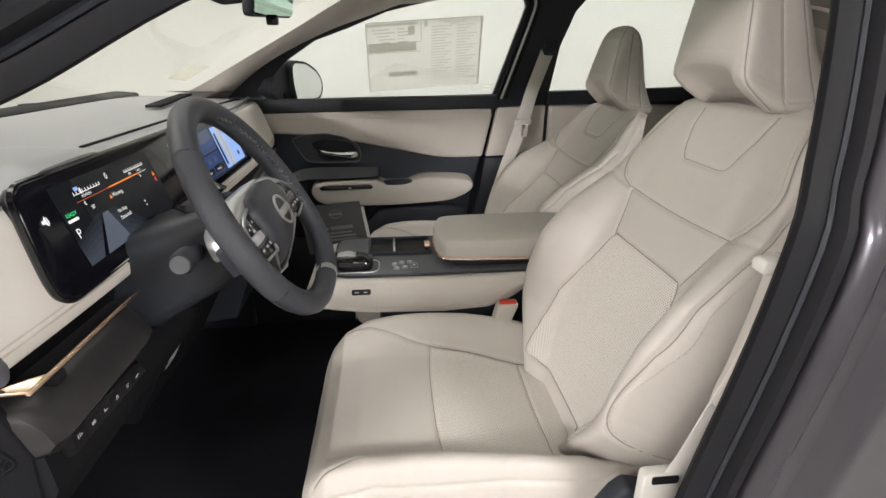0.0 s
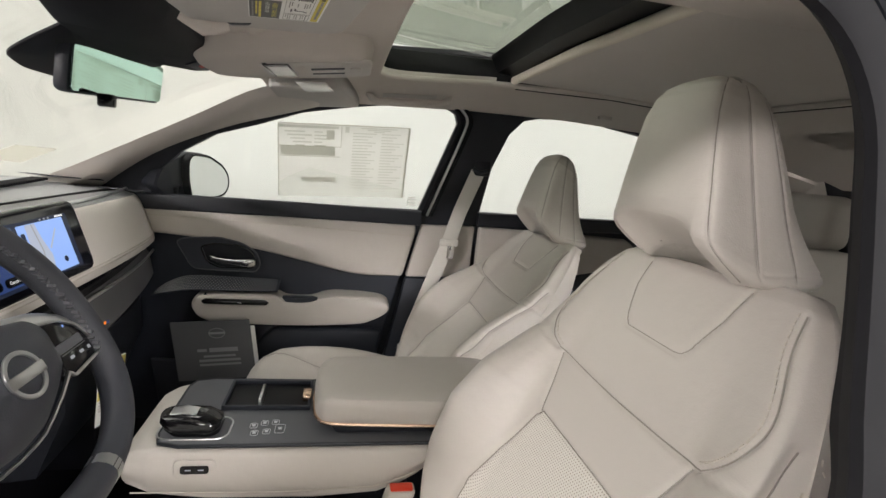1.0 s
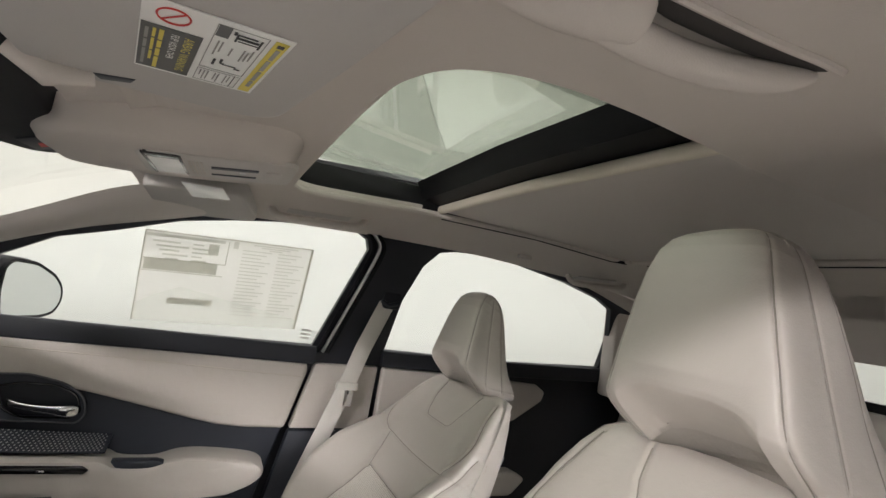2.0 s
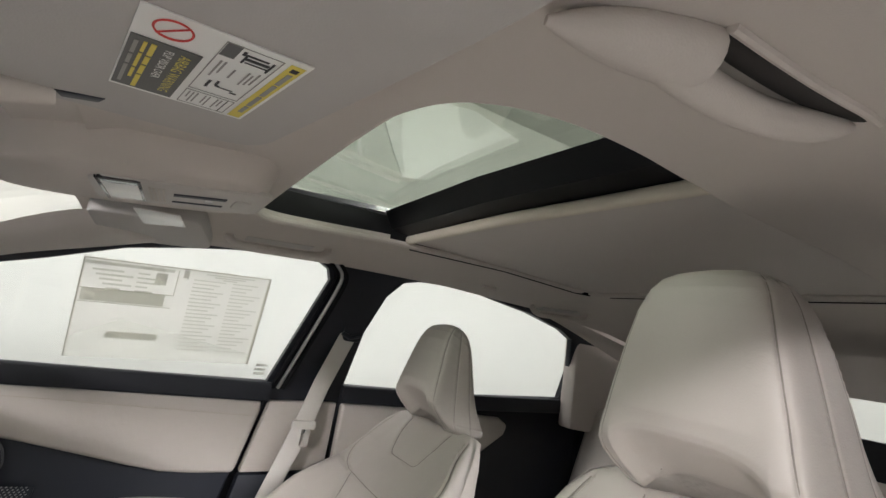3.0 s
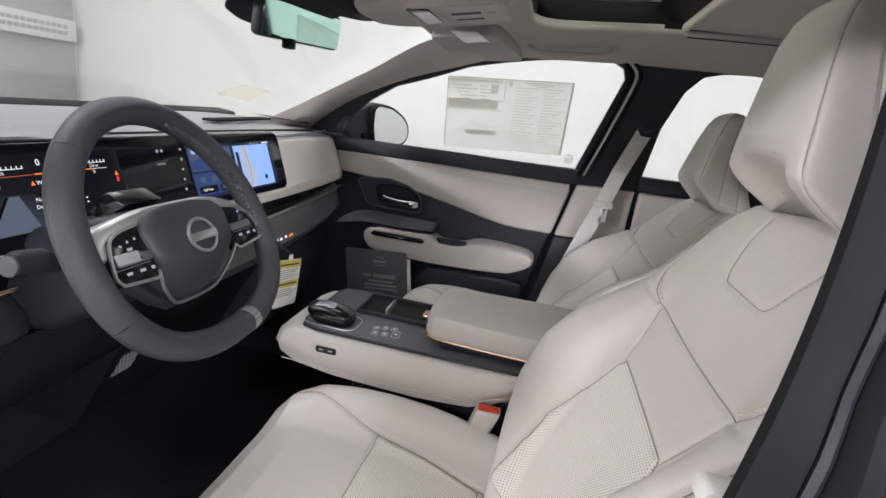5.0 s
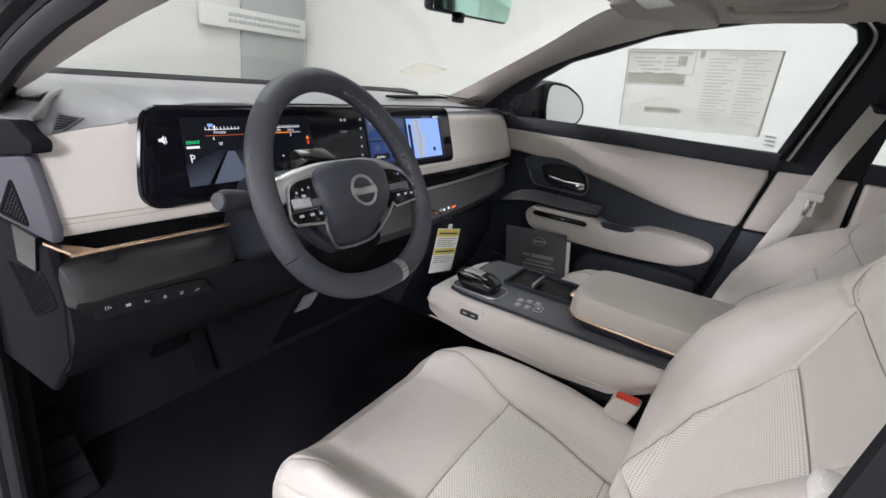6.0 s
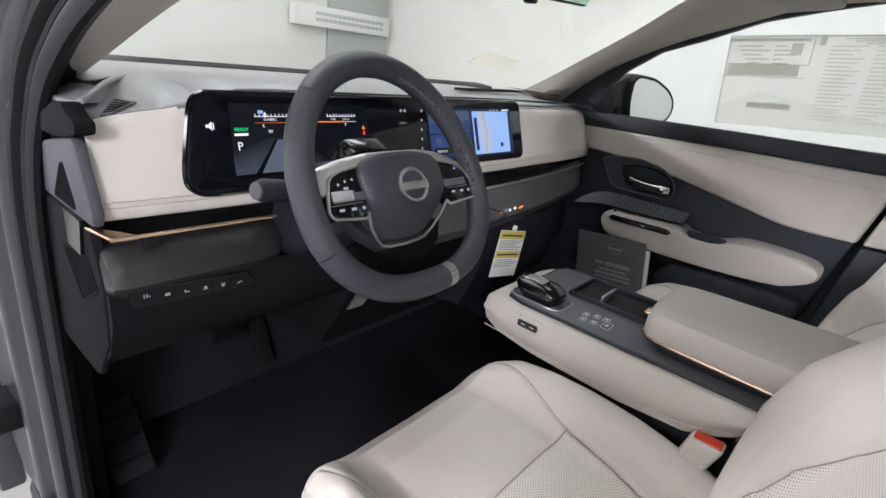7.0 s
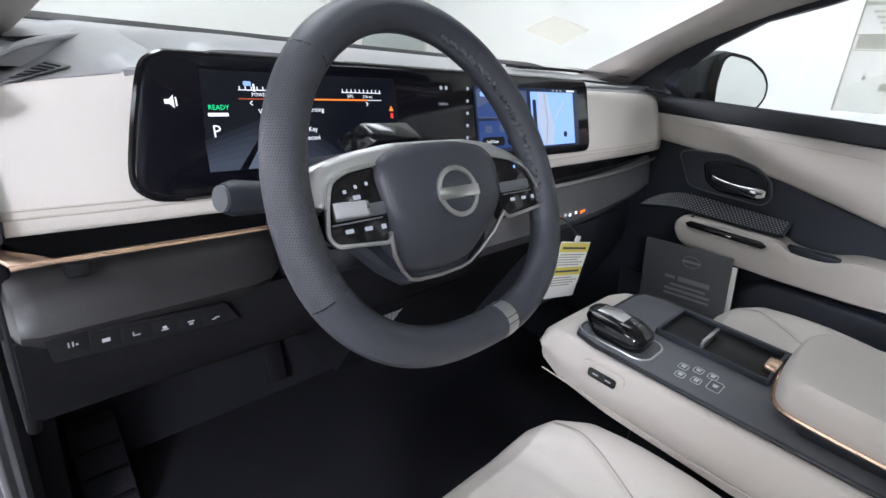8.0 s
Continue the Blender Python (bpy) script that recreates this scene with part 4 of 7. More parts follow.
row = part("button_panel", prism([Vector((.0690, y, z)) for y, z in ((-.674, 1.031), (-.522, 1.019), (-.508, .996), (-.669, 1.004))], (-.012, 0, 0), .002), M_RUBBER, dash, "dark panel with six small buttons")
for k in range(6):
    y, z = -.6545 + .0240 * k, 1.0195 - (.0045 if k else 0) - .0020 * max(0, k - 1)
    part("button", prism([Vector((.0675, y + a, z + b)) for a, b in roundrect(.0225, .017, .002, 2)], (.0020, 0, 0), .0004), M_RUBBER, row)
    o = (.0698, y, z)
    strokes = [((-.006, -.004, -.004, .004), (-.001, .001, -.004, .004), (.003, .006, -.003, .0)), ((-.005, .005, -.003, .003),), ((-.005, -.003, -.003, .004), (-.004, .005, -.003, -.001)),
               ((-.005, .005, -.004, -.0025), (-.003, .003, -.001, .003)), ((-.005, .005, .001, .003), (-.003, .003, -.004, -.001)), ((-.006, .0, -.003, -.001), (-.002, .006, -.001, .001))][k]
    part("mark", join(*[plate(o, (0, 1, 0), (0, 0, 1), *[q_ * .62 for q_ in s_], 0, .0004, .0004) for s_ in strokes]), M_ICON, row)
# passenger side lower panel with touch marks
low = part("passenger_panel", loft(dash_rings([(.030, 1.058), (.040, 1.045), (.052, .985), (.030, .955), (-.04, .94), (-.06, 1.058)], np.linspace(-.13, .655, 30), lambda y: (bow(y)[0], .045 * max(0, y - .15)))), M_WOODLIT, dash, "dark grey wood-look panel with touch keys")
for k, (y, m) in enumerate(((.14, M_G_ORANGE), (.160, M_G_GREY), (.178, M_G_WHITE), (.20, M_G_WHITE), (.222, M_G_ORANGE), (.232, M_G_ORANGE), (.246, M_G_BLUE))):
    part("touch_mark", plate((.0500, y, 1.003 + .002 * (k % 2)), (0, 1, 0), (-.2, 0, 1), -.004, .004, -.003, .003, .001, .0015), m, low)
part("glovebox", loft(dash_rings([(.02, .95), (.025, .86), (-.03, .72), (-.2, .70), (-.2, .95)], np.linspace(.13, .64, 8), bow)), M_DARK, dash, "black glovebox lid")
part("stack_panel", loft(dash_rings([(.03, .96), (-.02, .88), (-.12, .70), (-.3, .70), (-.3, .96)], np.linspace(-.25, .13, 6))), M_DULLBLACK, dash)
g_u, g_r = Vector((.485, 0, .875)).normalized(), Vector((0, 1, 0))
g_c = Vector((-.044, -.208, .836))
g_n = g_r.cross(g_u)
grille = part("lower_grille", prism([g_c + g_r * a + g_u * b + g_n * .001 for a, b in ((-.028, .034), (.026, .034), (.020, -.036), (-.028, -.030))], g_n * .002, .0005), M_BLACK, dash, "black grille with a pale diamond mesh")
for k in range(-5, 6):
    for sg in (-1, 1):
        lo_, hi_ = -.028, .030
        p0, p1 = g_c + g_r * (.0085 * k + sg * lo_ * .42) + g_u * lo_ + g_n * .0036, g_c + g_r * (.0085 * k + sg * hi_ * .42) + g_u * hi_ + g_n * .0036
        inside_ = [q_ for q_ in (p0.lerp(p1, j / 24) for j in range(25)) if -.027 < (q_ - g_c).dot(g_r) < .022]
        if len(inside_) > 2:
            part("mesh_bar", tube([inside_[0], inside_[-1]], .0007, 4), M_GREYLIT, grille)
# cluster hood
hood_line = spline([(-.574, -.040, 0), (-.556, -.024, 0), (-.534, -.006, 0), (-.507, .008, 0), (-.48, .011, 0), (-.43, .012, 0), (-.39, .011, 0), (-.362, .004, 0), (-.34, -.004, 0)], 30)
hood = [[Vector((x, q_.x, z)) for x, z in ((.004, 1.252 + q_.y), (-.006, 1.256 + q_.y), (-.02, 1.258 + q_.y * 1.08), (-.07, 1.261 + q_.y * 1.05), (-.13, 1.262 + q_.y * .85), (-.19, 1.262 + q_.y * .45), (-.25, 1.262 + q_.y * .1), (-.25, 1.24), (.0, 1.24))] for q_ in hood_line]
part("hood", loft(hood), M_DASHTOP, dash, "grey hood over the cluster")
part("defrost_slot", tube([Vector((-.06 + bow(y)[0] * .5, y, 1.2535 + bow(y)[1])) for y in np.linspace(-.30, .62, 24)], .0035, 6), M_RUBBER, dash)
part("upper_lip", tube([Vector((-.012 + bow(y)[0], y, 1.2475)) for y in np.linspace(-.34, .62, 20)], .004, 6), M_SILVER, dash, "pale metallic lip")
# corner vents, grilles and ridge: a lower shelf with a vent, a ridge, and a raised corner with a speaker grille
def corner(sg, up):
    m = (lambda p: Vector(p)) if sg < 0 else (lambda p: centre_mirror(p))
    q0, q1, q2, q3 = (Vector(p) for p in ((-.006, -.660, 1.2233 + up), (-.105, -.612, 1.2330 + up), (-.050, -.604, 1.2340 + up), (-.003, -.646, 1.2274 + up)))
    v = part("corner_vent", prism([m(p) for p in (q0, q1, q2, q3)], (0, 0, .0022), .001), M_GREY, dash, "small slatted corner vent")
    for k in range(6):
        a, b = (k + .35) / 6.4, (k + .78) / 6.4
        pts = [q0.lerp(q1, .06 + .88 * a).lerp(q3.lerp(q2, .06 + .88 * a), .12), q0.lerp(q1, .06 + .88 * b).lerp(q3.lerp(q2, .06 + .88 * b), .12), q0.lerp(q1, .06 + .88 * b).lerp(q3.lerp(q2, .06 + .88 * b), .88), q0.lerp(q1, .06 + .88 * a).lerp(q3.lerp(q2, .06 + .88 * a), .88)]
        part("slat", prism([m(p + Vector((0, 0, .0016))) for p in pts], (0, 0, .0012), .0002), M_RUBBER, v)
    edge_ = [(-.040, -.668, 1.236), (-.085, -.636, 1.247), (-.145, -.602, 1.252), (-.21, -.556, 1.255), (-.26, -.512, 1.257), (-.31, -.46, 1.258)]
    if sg < 0:
        rim_ = [m((x, y, z + up)) for x, y, z in spline(edge_, 32)]
        back_ = [Vector((-.075 - .325 * min(1, k / 14), -.684 + .26 * max(0, (k - 12) / 19), 1.236 + .022 * min(1, k / 14))) for k in range(32)]
        part("raised_corner", loft([[rim_[k].lerp(back_[k], v_) + Vector((0, 0, .004 * math.sin(math.pi * min(1, v_ * 2)) * (k > 0))) for v_ in (0, .03, .08, .2, .5, 1)] + [back_[k] - Vector((0, 0, .03 * min(1, (k + 1) / 8))), rim_[k] - Vector((0, 0, .02 * min(1, (k + 1) / 8)))] for k in range(32)]), M_DASHTOP, dash, "grey raised corner of the top pad")
        part("corner_ridge", tube(rim_, .0036, 8), M_GREYLIT, dash, "rounded ridge, painted pale as its lit edge")
    s0, s1, s2, s3 = (Vector(p) for p in ((-.115, -.655, 1.2495 + up), (-.28, -.61, 1.2545 + up), (-.20, -.575, 1.2535 + up), (-.095, -.632, 1.2490 + up)))
    g = part("speaker_grille", prism([m(p) for p in (s0, s1, s2, s3)], (0, 0, .0015), .0006), M_GREY, dash, "perforated speaker grille")
    bm = bmesh.new()
    for i in range(16):
        for j in range(7):
            p = s0.lerp(s1, (i + .6 + .4 * (j % 2)) / 17).lerp(s3.lerp(s2, (i + .6 + .4 * (j % 2)) / 17), (j + .7) / 7.4)
            bmesh.ops.create_cube(bm, size=1, matrix=Matrix.Translation(m(p + Vector((0, 0, .0014)))) @ Matrix.Rotation(radians(40), 4, "Z") @ Matrix.Diagonal((.0050, .0030, .0016, 1)))
    part("hole_pattern", bm, M_RUBBER, g)


corner(-1, 0)
corner(1, .016)
# defrost grille on the passenger side
bm = bmesh.new()
for i in range(30):
    bmesh.ops.create_cube(bm, size=1, matrix=Matrix.Translation((-.155 - .05 * i / 30, .18 + .0115 * i, 1.266)) @ Matrix.Diagonal((.035, .005, .006, 1)))
part("defrost_grille", bm, M_RUBBER, dash, "ribbed defroster grille")
part("end_core", rbox(-.30, -.01, -.680, -.60, 1.10, 1.205, .004), M_DARK, dash)
# end cap towards the driver's door
cap = part("end_cap", prism([(-.06, -.682, 1.190), (.008, -.682, 1.203), (.020, -.682, 1.196), (.036, -.682, 1.165), (.054, -.682, 1.125), (.050, -.682, 1.108), (-.20, -.682, 1.10), (-.20, -.682, 1.16)], (0, -.014, 0), .005), M_CAP, dash, "grey plastic end cap")
low_cap = part("lower_end_cap", prism([(.030, -.682, 1.10), (.052, -.682, 1.03), (.045, -.682, .95), (-.02, -.682, .87), (-.22, -.682, .86), (-.22, -.682, 1.10)], (0, -.014, 0), .006), M_DULLBLACK, dash, "black lower end cap")
for pr, poly in ((cap, [(-.036, 1.168), (-.004, 1.116), (-.088, 1.113)]), (low_cap, [(-.090, 1.048), (.012, 1.060), (.040, 1.025), (-.030, .985)])):
    bm = bmesh.new()
    px_ = np.array([[x, z] for i_, x in enumerate(np.arange(-.12, .06, .0042)) for z in np.arange(.9 + .0042 * (i_ % 2), 1.25, .0084)])
    ok = in_poly(px_[:, 0], px_[:, 1], poly)
    for x, z in px_[ok]:
        bmesh.ops.create_cone(bm, cap_ends=True, segments=4, radius1=.0030, radius2=.0008, depth=.0024, matrix=Matrix.Translation((x, -.6970, z)) @ Matrix.Rotation(radians(90), 4, "X"))
    part("mesh_pattern", bm, M_DULLBLACK, pr, flat=True)
    part("pattern_rim", tube([Vector((x, -.6965, z)) for x, z in fillet(poly, .008, 4)], .0020, 6, closed=True), M_DULLBLACK, pr)

# ---- display ----
disp = thing("display", (.02, -.18, 1.14), "long black twin display with lit driving and map screens", "display")
D_o, D_r, D_u = Vector((.0475, -.54, 1.132)), Vector((0, 1, 0)), Vector((-.325, 0, 1)).normalized()
D_n = D_r.cross(D_u)
D_o = D_o + D_n * .004
slab = [(p.x, p.y) for p in spline([(-.006, .0, 0), (-.030, .003, 0), (-.043, .013, 0), (-.0445, .028, 0), (-.039, .056, 0), (-.0315, .086, 0), (-.025, .109, 0), (-.018, .123, 0), (-.003, .131, 0)], 40)] + [(.728, .131), (.738, .126), (.742, .116), (.742, .018), (.738, .006), (.728, 0.0)]
glass = part("glass", prism([D_o + D_r * a + D_u * b for a, b in slab], D_n * -.022, .003), M_SCREEN, disp, "gloss black screen glass")
part("bezel", tube([D_o + D_r * a + D_u * b - D_n * .006 for a, b in slab], .0045, 6, closed=True), M_PIANO, disp)


def lit(name, bm, m, label=""):
    return part(name, bm, m, glass, label)


def dplate(x0, x1, y0, y1, m, name="panel", r=0, lift=.0012):
    return lit(name, plate(D_o, D_r, D_u, x0, x1, y0, y1, r, lift, .0003), m)


def dword(text, size, x, y, m, lift=.0016):
    return lit("lettering", words(text, size, D_o + D_r * x + D_u * y, D_r, D_u, lift), m)


def dpoly(pts, m, name, lift=.0014):
    return lit(name, prism([D_o + D_r * a + D_u * b + D_n * lift for a, b in pts], D_n * .0002), m)


M_PAN1 = glow("cluster_screen", (.008, .011, .024), .22)
M_ROADP = glow("road_picture", (.16, .19, .25), .55)
M_LAND = glow("map_land", (.58, .65, .80), .70)
M_G_RED = glow("lit_red", (.9, .05, .03), .9)
# driving screen
dpoly(((.018, .020), (.024, .117), (.262, .117), (.262, .020)), M_PAN1, "panel", .0010)
for k in range(6):
    f_ = 1 - k / 6.5
    dpoly(((.018, .0205), (.0185, .0205 + .030 * f_), (.040 + .035 * f_, .0205 + .048 * f_), (.075 + .045 * f_, .0205 + .046 * f_), (.10 + .085 * f_, .0205)), glow("verge_glow", (.030 + .022 * k, .038 + .026 * k, .060 + .034 * k), .30), "verge", .00125 + .00005 * k)
dpoly(((.056, .0205), (.089, .066), (.101, .066), (.118, .0205)), M_ROADP, "road", .0016)
dpoly(((.047, .0205), (.085, .066), (.088, .066), (.056, .0205)), M_SCREEN, "lane", .0019)
dpoly(((-.011, .085), (-.007, .085), (-.003, .081), (-.003, .093), (-.007, .089), (-.011, .089)), M_G_WHITE, "lamp")
dplate(-.0015, -.0003, .083, .091, M_G_WHITE, "lamp")
dword("READY", .0066, .0265, .0795, M_G_GREEN)
dplate(.0255, .0455, .0732, .0765, M_G_WHITE, "bar", .001)
dword("P", .0165, .0270, .0535, M_G_WHITE)
dplate(.0205, .0420, .0375, .0415, M_G_GREY, "bar", .0015)
dplate(.065, .073, .1030, .1075, M_G_PALE, "lamp", .001)
for k in range(10):
    dplate(.060 + .0062 * k, .0609 + .0062 * k, .0992, .1025, M_G_WHITE, "tick")
    dplate(.182 + .0060 * k, .1829 + .0060 * k, .0992, .1025, M_G_WHITE, "tick")
dplate(.059, .117, .0985, .0993, M_G_WHITE, "scale")
dplate(.181, .238, .0985, .0993, M_G_WHITE, "scale")
dplate(.0745, .0765, .0975, .1050, M_G_WHITE, "needle")
dword("POWER%", .0050, .072, .0928, M_G_WHITE)
dword("59%", .0052, .188, .0928, M_G_WHITE)
dword("216 mi", .0052, .210, .0928, M_G_WHITE)
dplate(.058, .130, .0898, .0906, glow("lit_dim_orange", (.7, .14, .04), .7), "line")
dplate(.130, .216, .0896, .0912, M_G_ORANGE, "line")
dplate(.216, .238, .0900, .0906, M_G_WHITE, "line")
for a, sg in ((.070, -1), (.216, 1)):
    dpoly(((a - .0012 * sg, .0885), (a + .0012 * sg, .0860), (a - .0012 * sg, .0835), (a - .0020 * sg, .0842), (a + .0002 * sg, .0860), (a - .0020 * sg, .0878)), M_G_WHITE, "chevron")
dword("0", .0120, .1345, .1010, M_G_WHITE)
dword("W", .0070, .0765, .0755, M_G_WHITE)
dword("Warning", .0074, .128, .0770, M_G_WHITE)
dpoly(((.1205, .0768), (.1265, .0768), (.1235, .0822)), M_G_ORANGE, "warning_lamp")
dword("No Key", .0070, .120, .0560, M_G_WHITE)
dword("Detected", .0070, .118, .0468, M_G_WHITE)
dplate(.110, .116, .0300, .0335, M_G_WHITE, "bar", .001)
dplate(.119, .139, .0305, .0330, M_G_GREY, "bar", .001)
dplate(.098, .146, .0215, .0228, M_G_ORANGE, "line")
dplate(.060, .068, .0240, .0275, M_G_WHITE, "bar", .001)
dpoly(((.2485, .0775), (.2555, .0775), (.2520, .0840)), M_G_ORANGE, "warning_lamp")
dplate(.2500, .2540, .0685, .0750, M_G_RED, "warning_lamp", .001)
for k in range(2):
    dplate(.1905, .1930, .0450 + .006 * k, .0470 + .006 * k, M_G_WHITE, "dot", .0008)
# keys between the screens
for a in (.342, .352):
    dplate(a, a + .0055, .1060, .1110, M_G_GREY, "key_mark", .0018)
dword("CAMERA", .0050, .336, .0850, M_G_GREY)
for k in range(5):
    dplate(.3970 - .0025 * k, .4015 - .0025 * k, .1065 - .0175 * k, .1110 - .0175 * k, M_G_GREY, "key_mark", .0012)
# map screen
M_NIGHT = glow("map_sky", (.020, .034, .085), .40)
M_TILE = glow("tile_picture", (.10, .13, .22), .6)
dplate(.412, .700, .014, .114, M_NIGHT)
dplate(.416, .542, .066, .109, M_TILE, "tile", .003, .0016)
dpoly(((.417, .068), (.417, .082), (.45, .092), (.49, .084), (.541, .090), (.541, .068)), M_G_BLUE, "tile_picture", .0022)
dplate(.416, .542, .020, .062, M_G_BLUE, "tile", .003, .0016)
dplate(.424, .452, .098, .105, M_G_PALE, "bar", .002, .0022)
for k in range(3):
    dplate(.430 + .034 * k, .446 + .034 * k, .044, .055, M_TILE, "icon", .003, .0022)
for a, w_ in ((.421, "Add New"), (.482, "Connect")):
    dplate(a, a + .054, .0235, .0375, M_SCREEN, "key", .006, .0022)
    dword(w_, .0072, a + .009, .0280, M_G_WHITE, .003)
dplate(.552, .684, .018, .108, M_G_PALE, "map", .002, .0016)
dpoly(((.582, .019), (.612, .019), (.618, .050), (.606, .080), (.600, .107), (.574, .107), (.570, .060)), M_LAND, "land", .0021)
dpoly(((.588, .019), (.591, .019), (.599, .060), (.592, .107), (.589, .107), (.596, .060)), M_G_GREY, "map_road", .0025)
dpoly(((.618, .062), (.650, .092), (.652, .090), (.621, .060)), M_LAND, "map_road", .0025)
dplate(.646, .657, .0300, .0405, M_NIGHT, "map_key", .005, .0024)
dplate(.556, .566, .026, .095, M_NIGHT, "map_keys", .003, .0024)
dplate(.664, .690, .1095, .1125, M_G_WHITE, "clock_bar")
for k in range(3):
    dplate(.618 + .012 * k, .624 + .012 * k, .1095, .1125, M_G_GREY, "status_mark", .001)

# ---- steering wheel ----
wheel = thing("steering_wheel", (.12, -.38, 1.15), "dark grey leather flat-bottomed steering wheel with silver spokes", "steering wheel")
WC, WT = Vector((.2221, -.3800, 1.1677)), .5188
W_r, W_u = Vector((0, 1, 0)), Vector((-math.sin(WT), 0, math.cos(WT)))
W_n = W_r.cross(W_u)   # towards the driver


def wp(a, b, n=0.0):
    return WC + W_r * a + W_u * b + W_n * n


rim_path = []
for k in range(96):
    th = 2 * math.pi * k / 96
    a, b = .1525 * math.cos(th), math.sin(th)
    if b < 0:
        a = .1525 * math.copysign(abs(math.cos(th)) ** .84, math.cos(th))
        b = -.135 * (-b) ** .84
    else:
        b = .169 * b
    rim_path.append((a, b))
rim_pts = spline([wp(a, b) for a, b in rim_path[::2]], 144, True)


def rim_piece(i0, i1, m, label, r=.0162):
    prof = [(r * (1.0 + .10 * math.cos(2 * q)) * math.cos(q), r * 1.08 * math.sin(q)) for q in (2 * math.pi * k / 14 for k in range(14))]
    path = [rim_pts[k % 144] for k in range(i0, i1 + 1)]
    b = sweep(path, prof, W_n)
    uv = b.loops.layers.uv.new("UVMap")
    for f in b.faces:
        for lp in f.loops:
            d = lp.vert.co - WC
            lp[uv].uv = (d.dot(W_r) * 1.3 + d.dot(W_n), d.dot(W_u) * 1.3 + d.dot(W_n) * .5)
    return part("rim", b, m, wheel, label)


# right grip, top, left grip, bottom; angles grow from the right by way of the top
rim_piece(-8, 22, M_RIMPERF, "perforated right grip")
rim_piece(22, 54, M_RIM, "smooth leather top")
rim_piece(54, 82, M_RIMPERF, "perforated left grip")
rim_piece(82, 126, M_RIM, "smooth leather foot")
rim_piece(126, 136, M_RIM, "smooth leather foot")
for k in (22, 54, 82):
    part("rim_joint", tube([rim_pts[k] + (rim_pts[k + 1] - rim_pts[k]) * .0, rim_pts[k] + (rim_pts[k + 1] - rim_pts[k]) * .12], .0172, 14), M_RUBBER, wheel)
part("silver_clip", sweep([rim_pts[k] for k in (111, 112, 113)], circle(.0176, 16), W_n), M_SILVER, wheel, "silver clip on the rim")
# inner stitching on the right grip
bm = bmesh.new()
for k in range(-4, 30):
    p = rim_pts[k % 144]
    inw = (WC - p).normalized()
    bmesh.ops.create_cube(bm, size=1, matrix=Matrix.Translation(p + inw * .0148 + W_n * (.007 + .0016 * (k % 2))) @ Matrix.Rotation(radians(45 + 25 * (k % 2)), 4, "X") @ Matrix.Diagonal((.0064, .0034, .0060, 1)))
part("stitching", bm, M_GREY, wheel, "grey stitches on the rim")
# hub
def dish(b):
    """The hub's lower end falls back from the rim's plane."""
    return -.030 * min(1, max(0, (-.016 - b) / .050)) ** 1.15


hub = fillet([(-.077, .024), (-.062, .040), (-.024, .0465), (.024, .0465), (.062, .040), (.077, .024), (.073, -.012), (.060, -.040), (.038, -.066), (0, -.070), (-.038, -.066), (-.060, -.040), (-.073, -.012)], .012, 5)
part("hub", loft([[wp(a * k, b * k - .003 * (1 - k), n + dish(b * k)) for a, b in hub] for k, n in ((.97, -.045), (1.0, -.004), (.995, .003), (.975, .0075), (.94, .0105), (.80, .0145), (.5, .0175), (.15, .018))]), M_RIM, wheel, "dark grey airbag cover")
shell_o = fillet([(-.147, .004), (-.140, .022), (-.128, .036), (-.110, .041), (-.085, .0465), (-.048, .0510), (0, .0515), (.048, .0510), (.085, .0455), (.110, .037), (.132, .027), (.148, .012), (.152, -.004), (.06, -.02), (-.06, -.02)], .010, 4)
part("hub_shell", loft([[wp(a * k, b * k, n) for a, b in shell_o] for k, n in ((.97, -.040), (1.0, -.028), (.992, -.012), (.965, -.003), (.92, .0005), (.86, .0015))]), M_SHELL, wheel, "satin silver spoke shell")
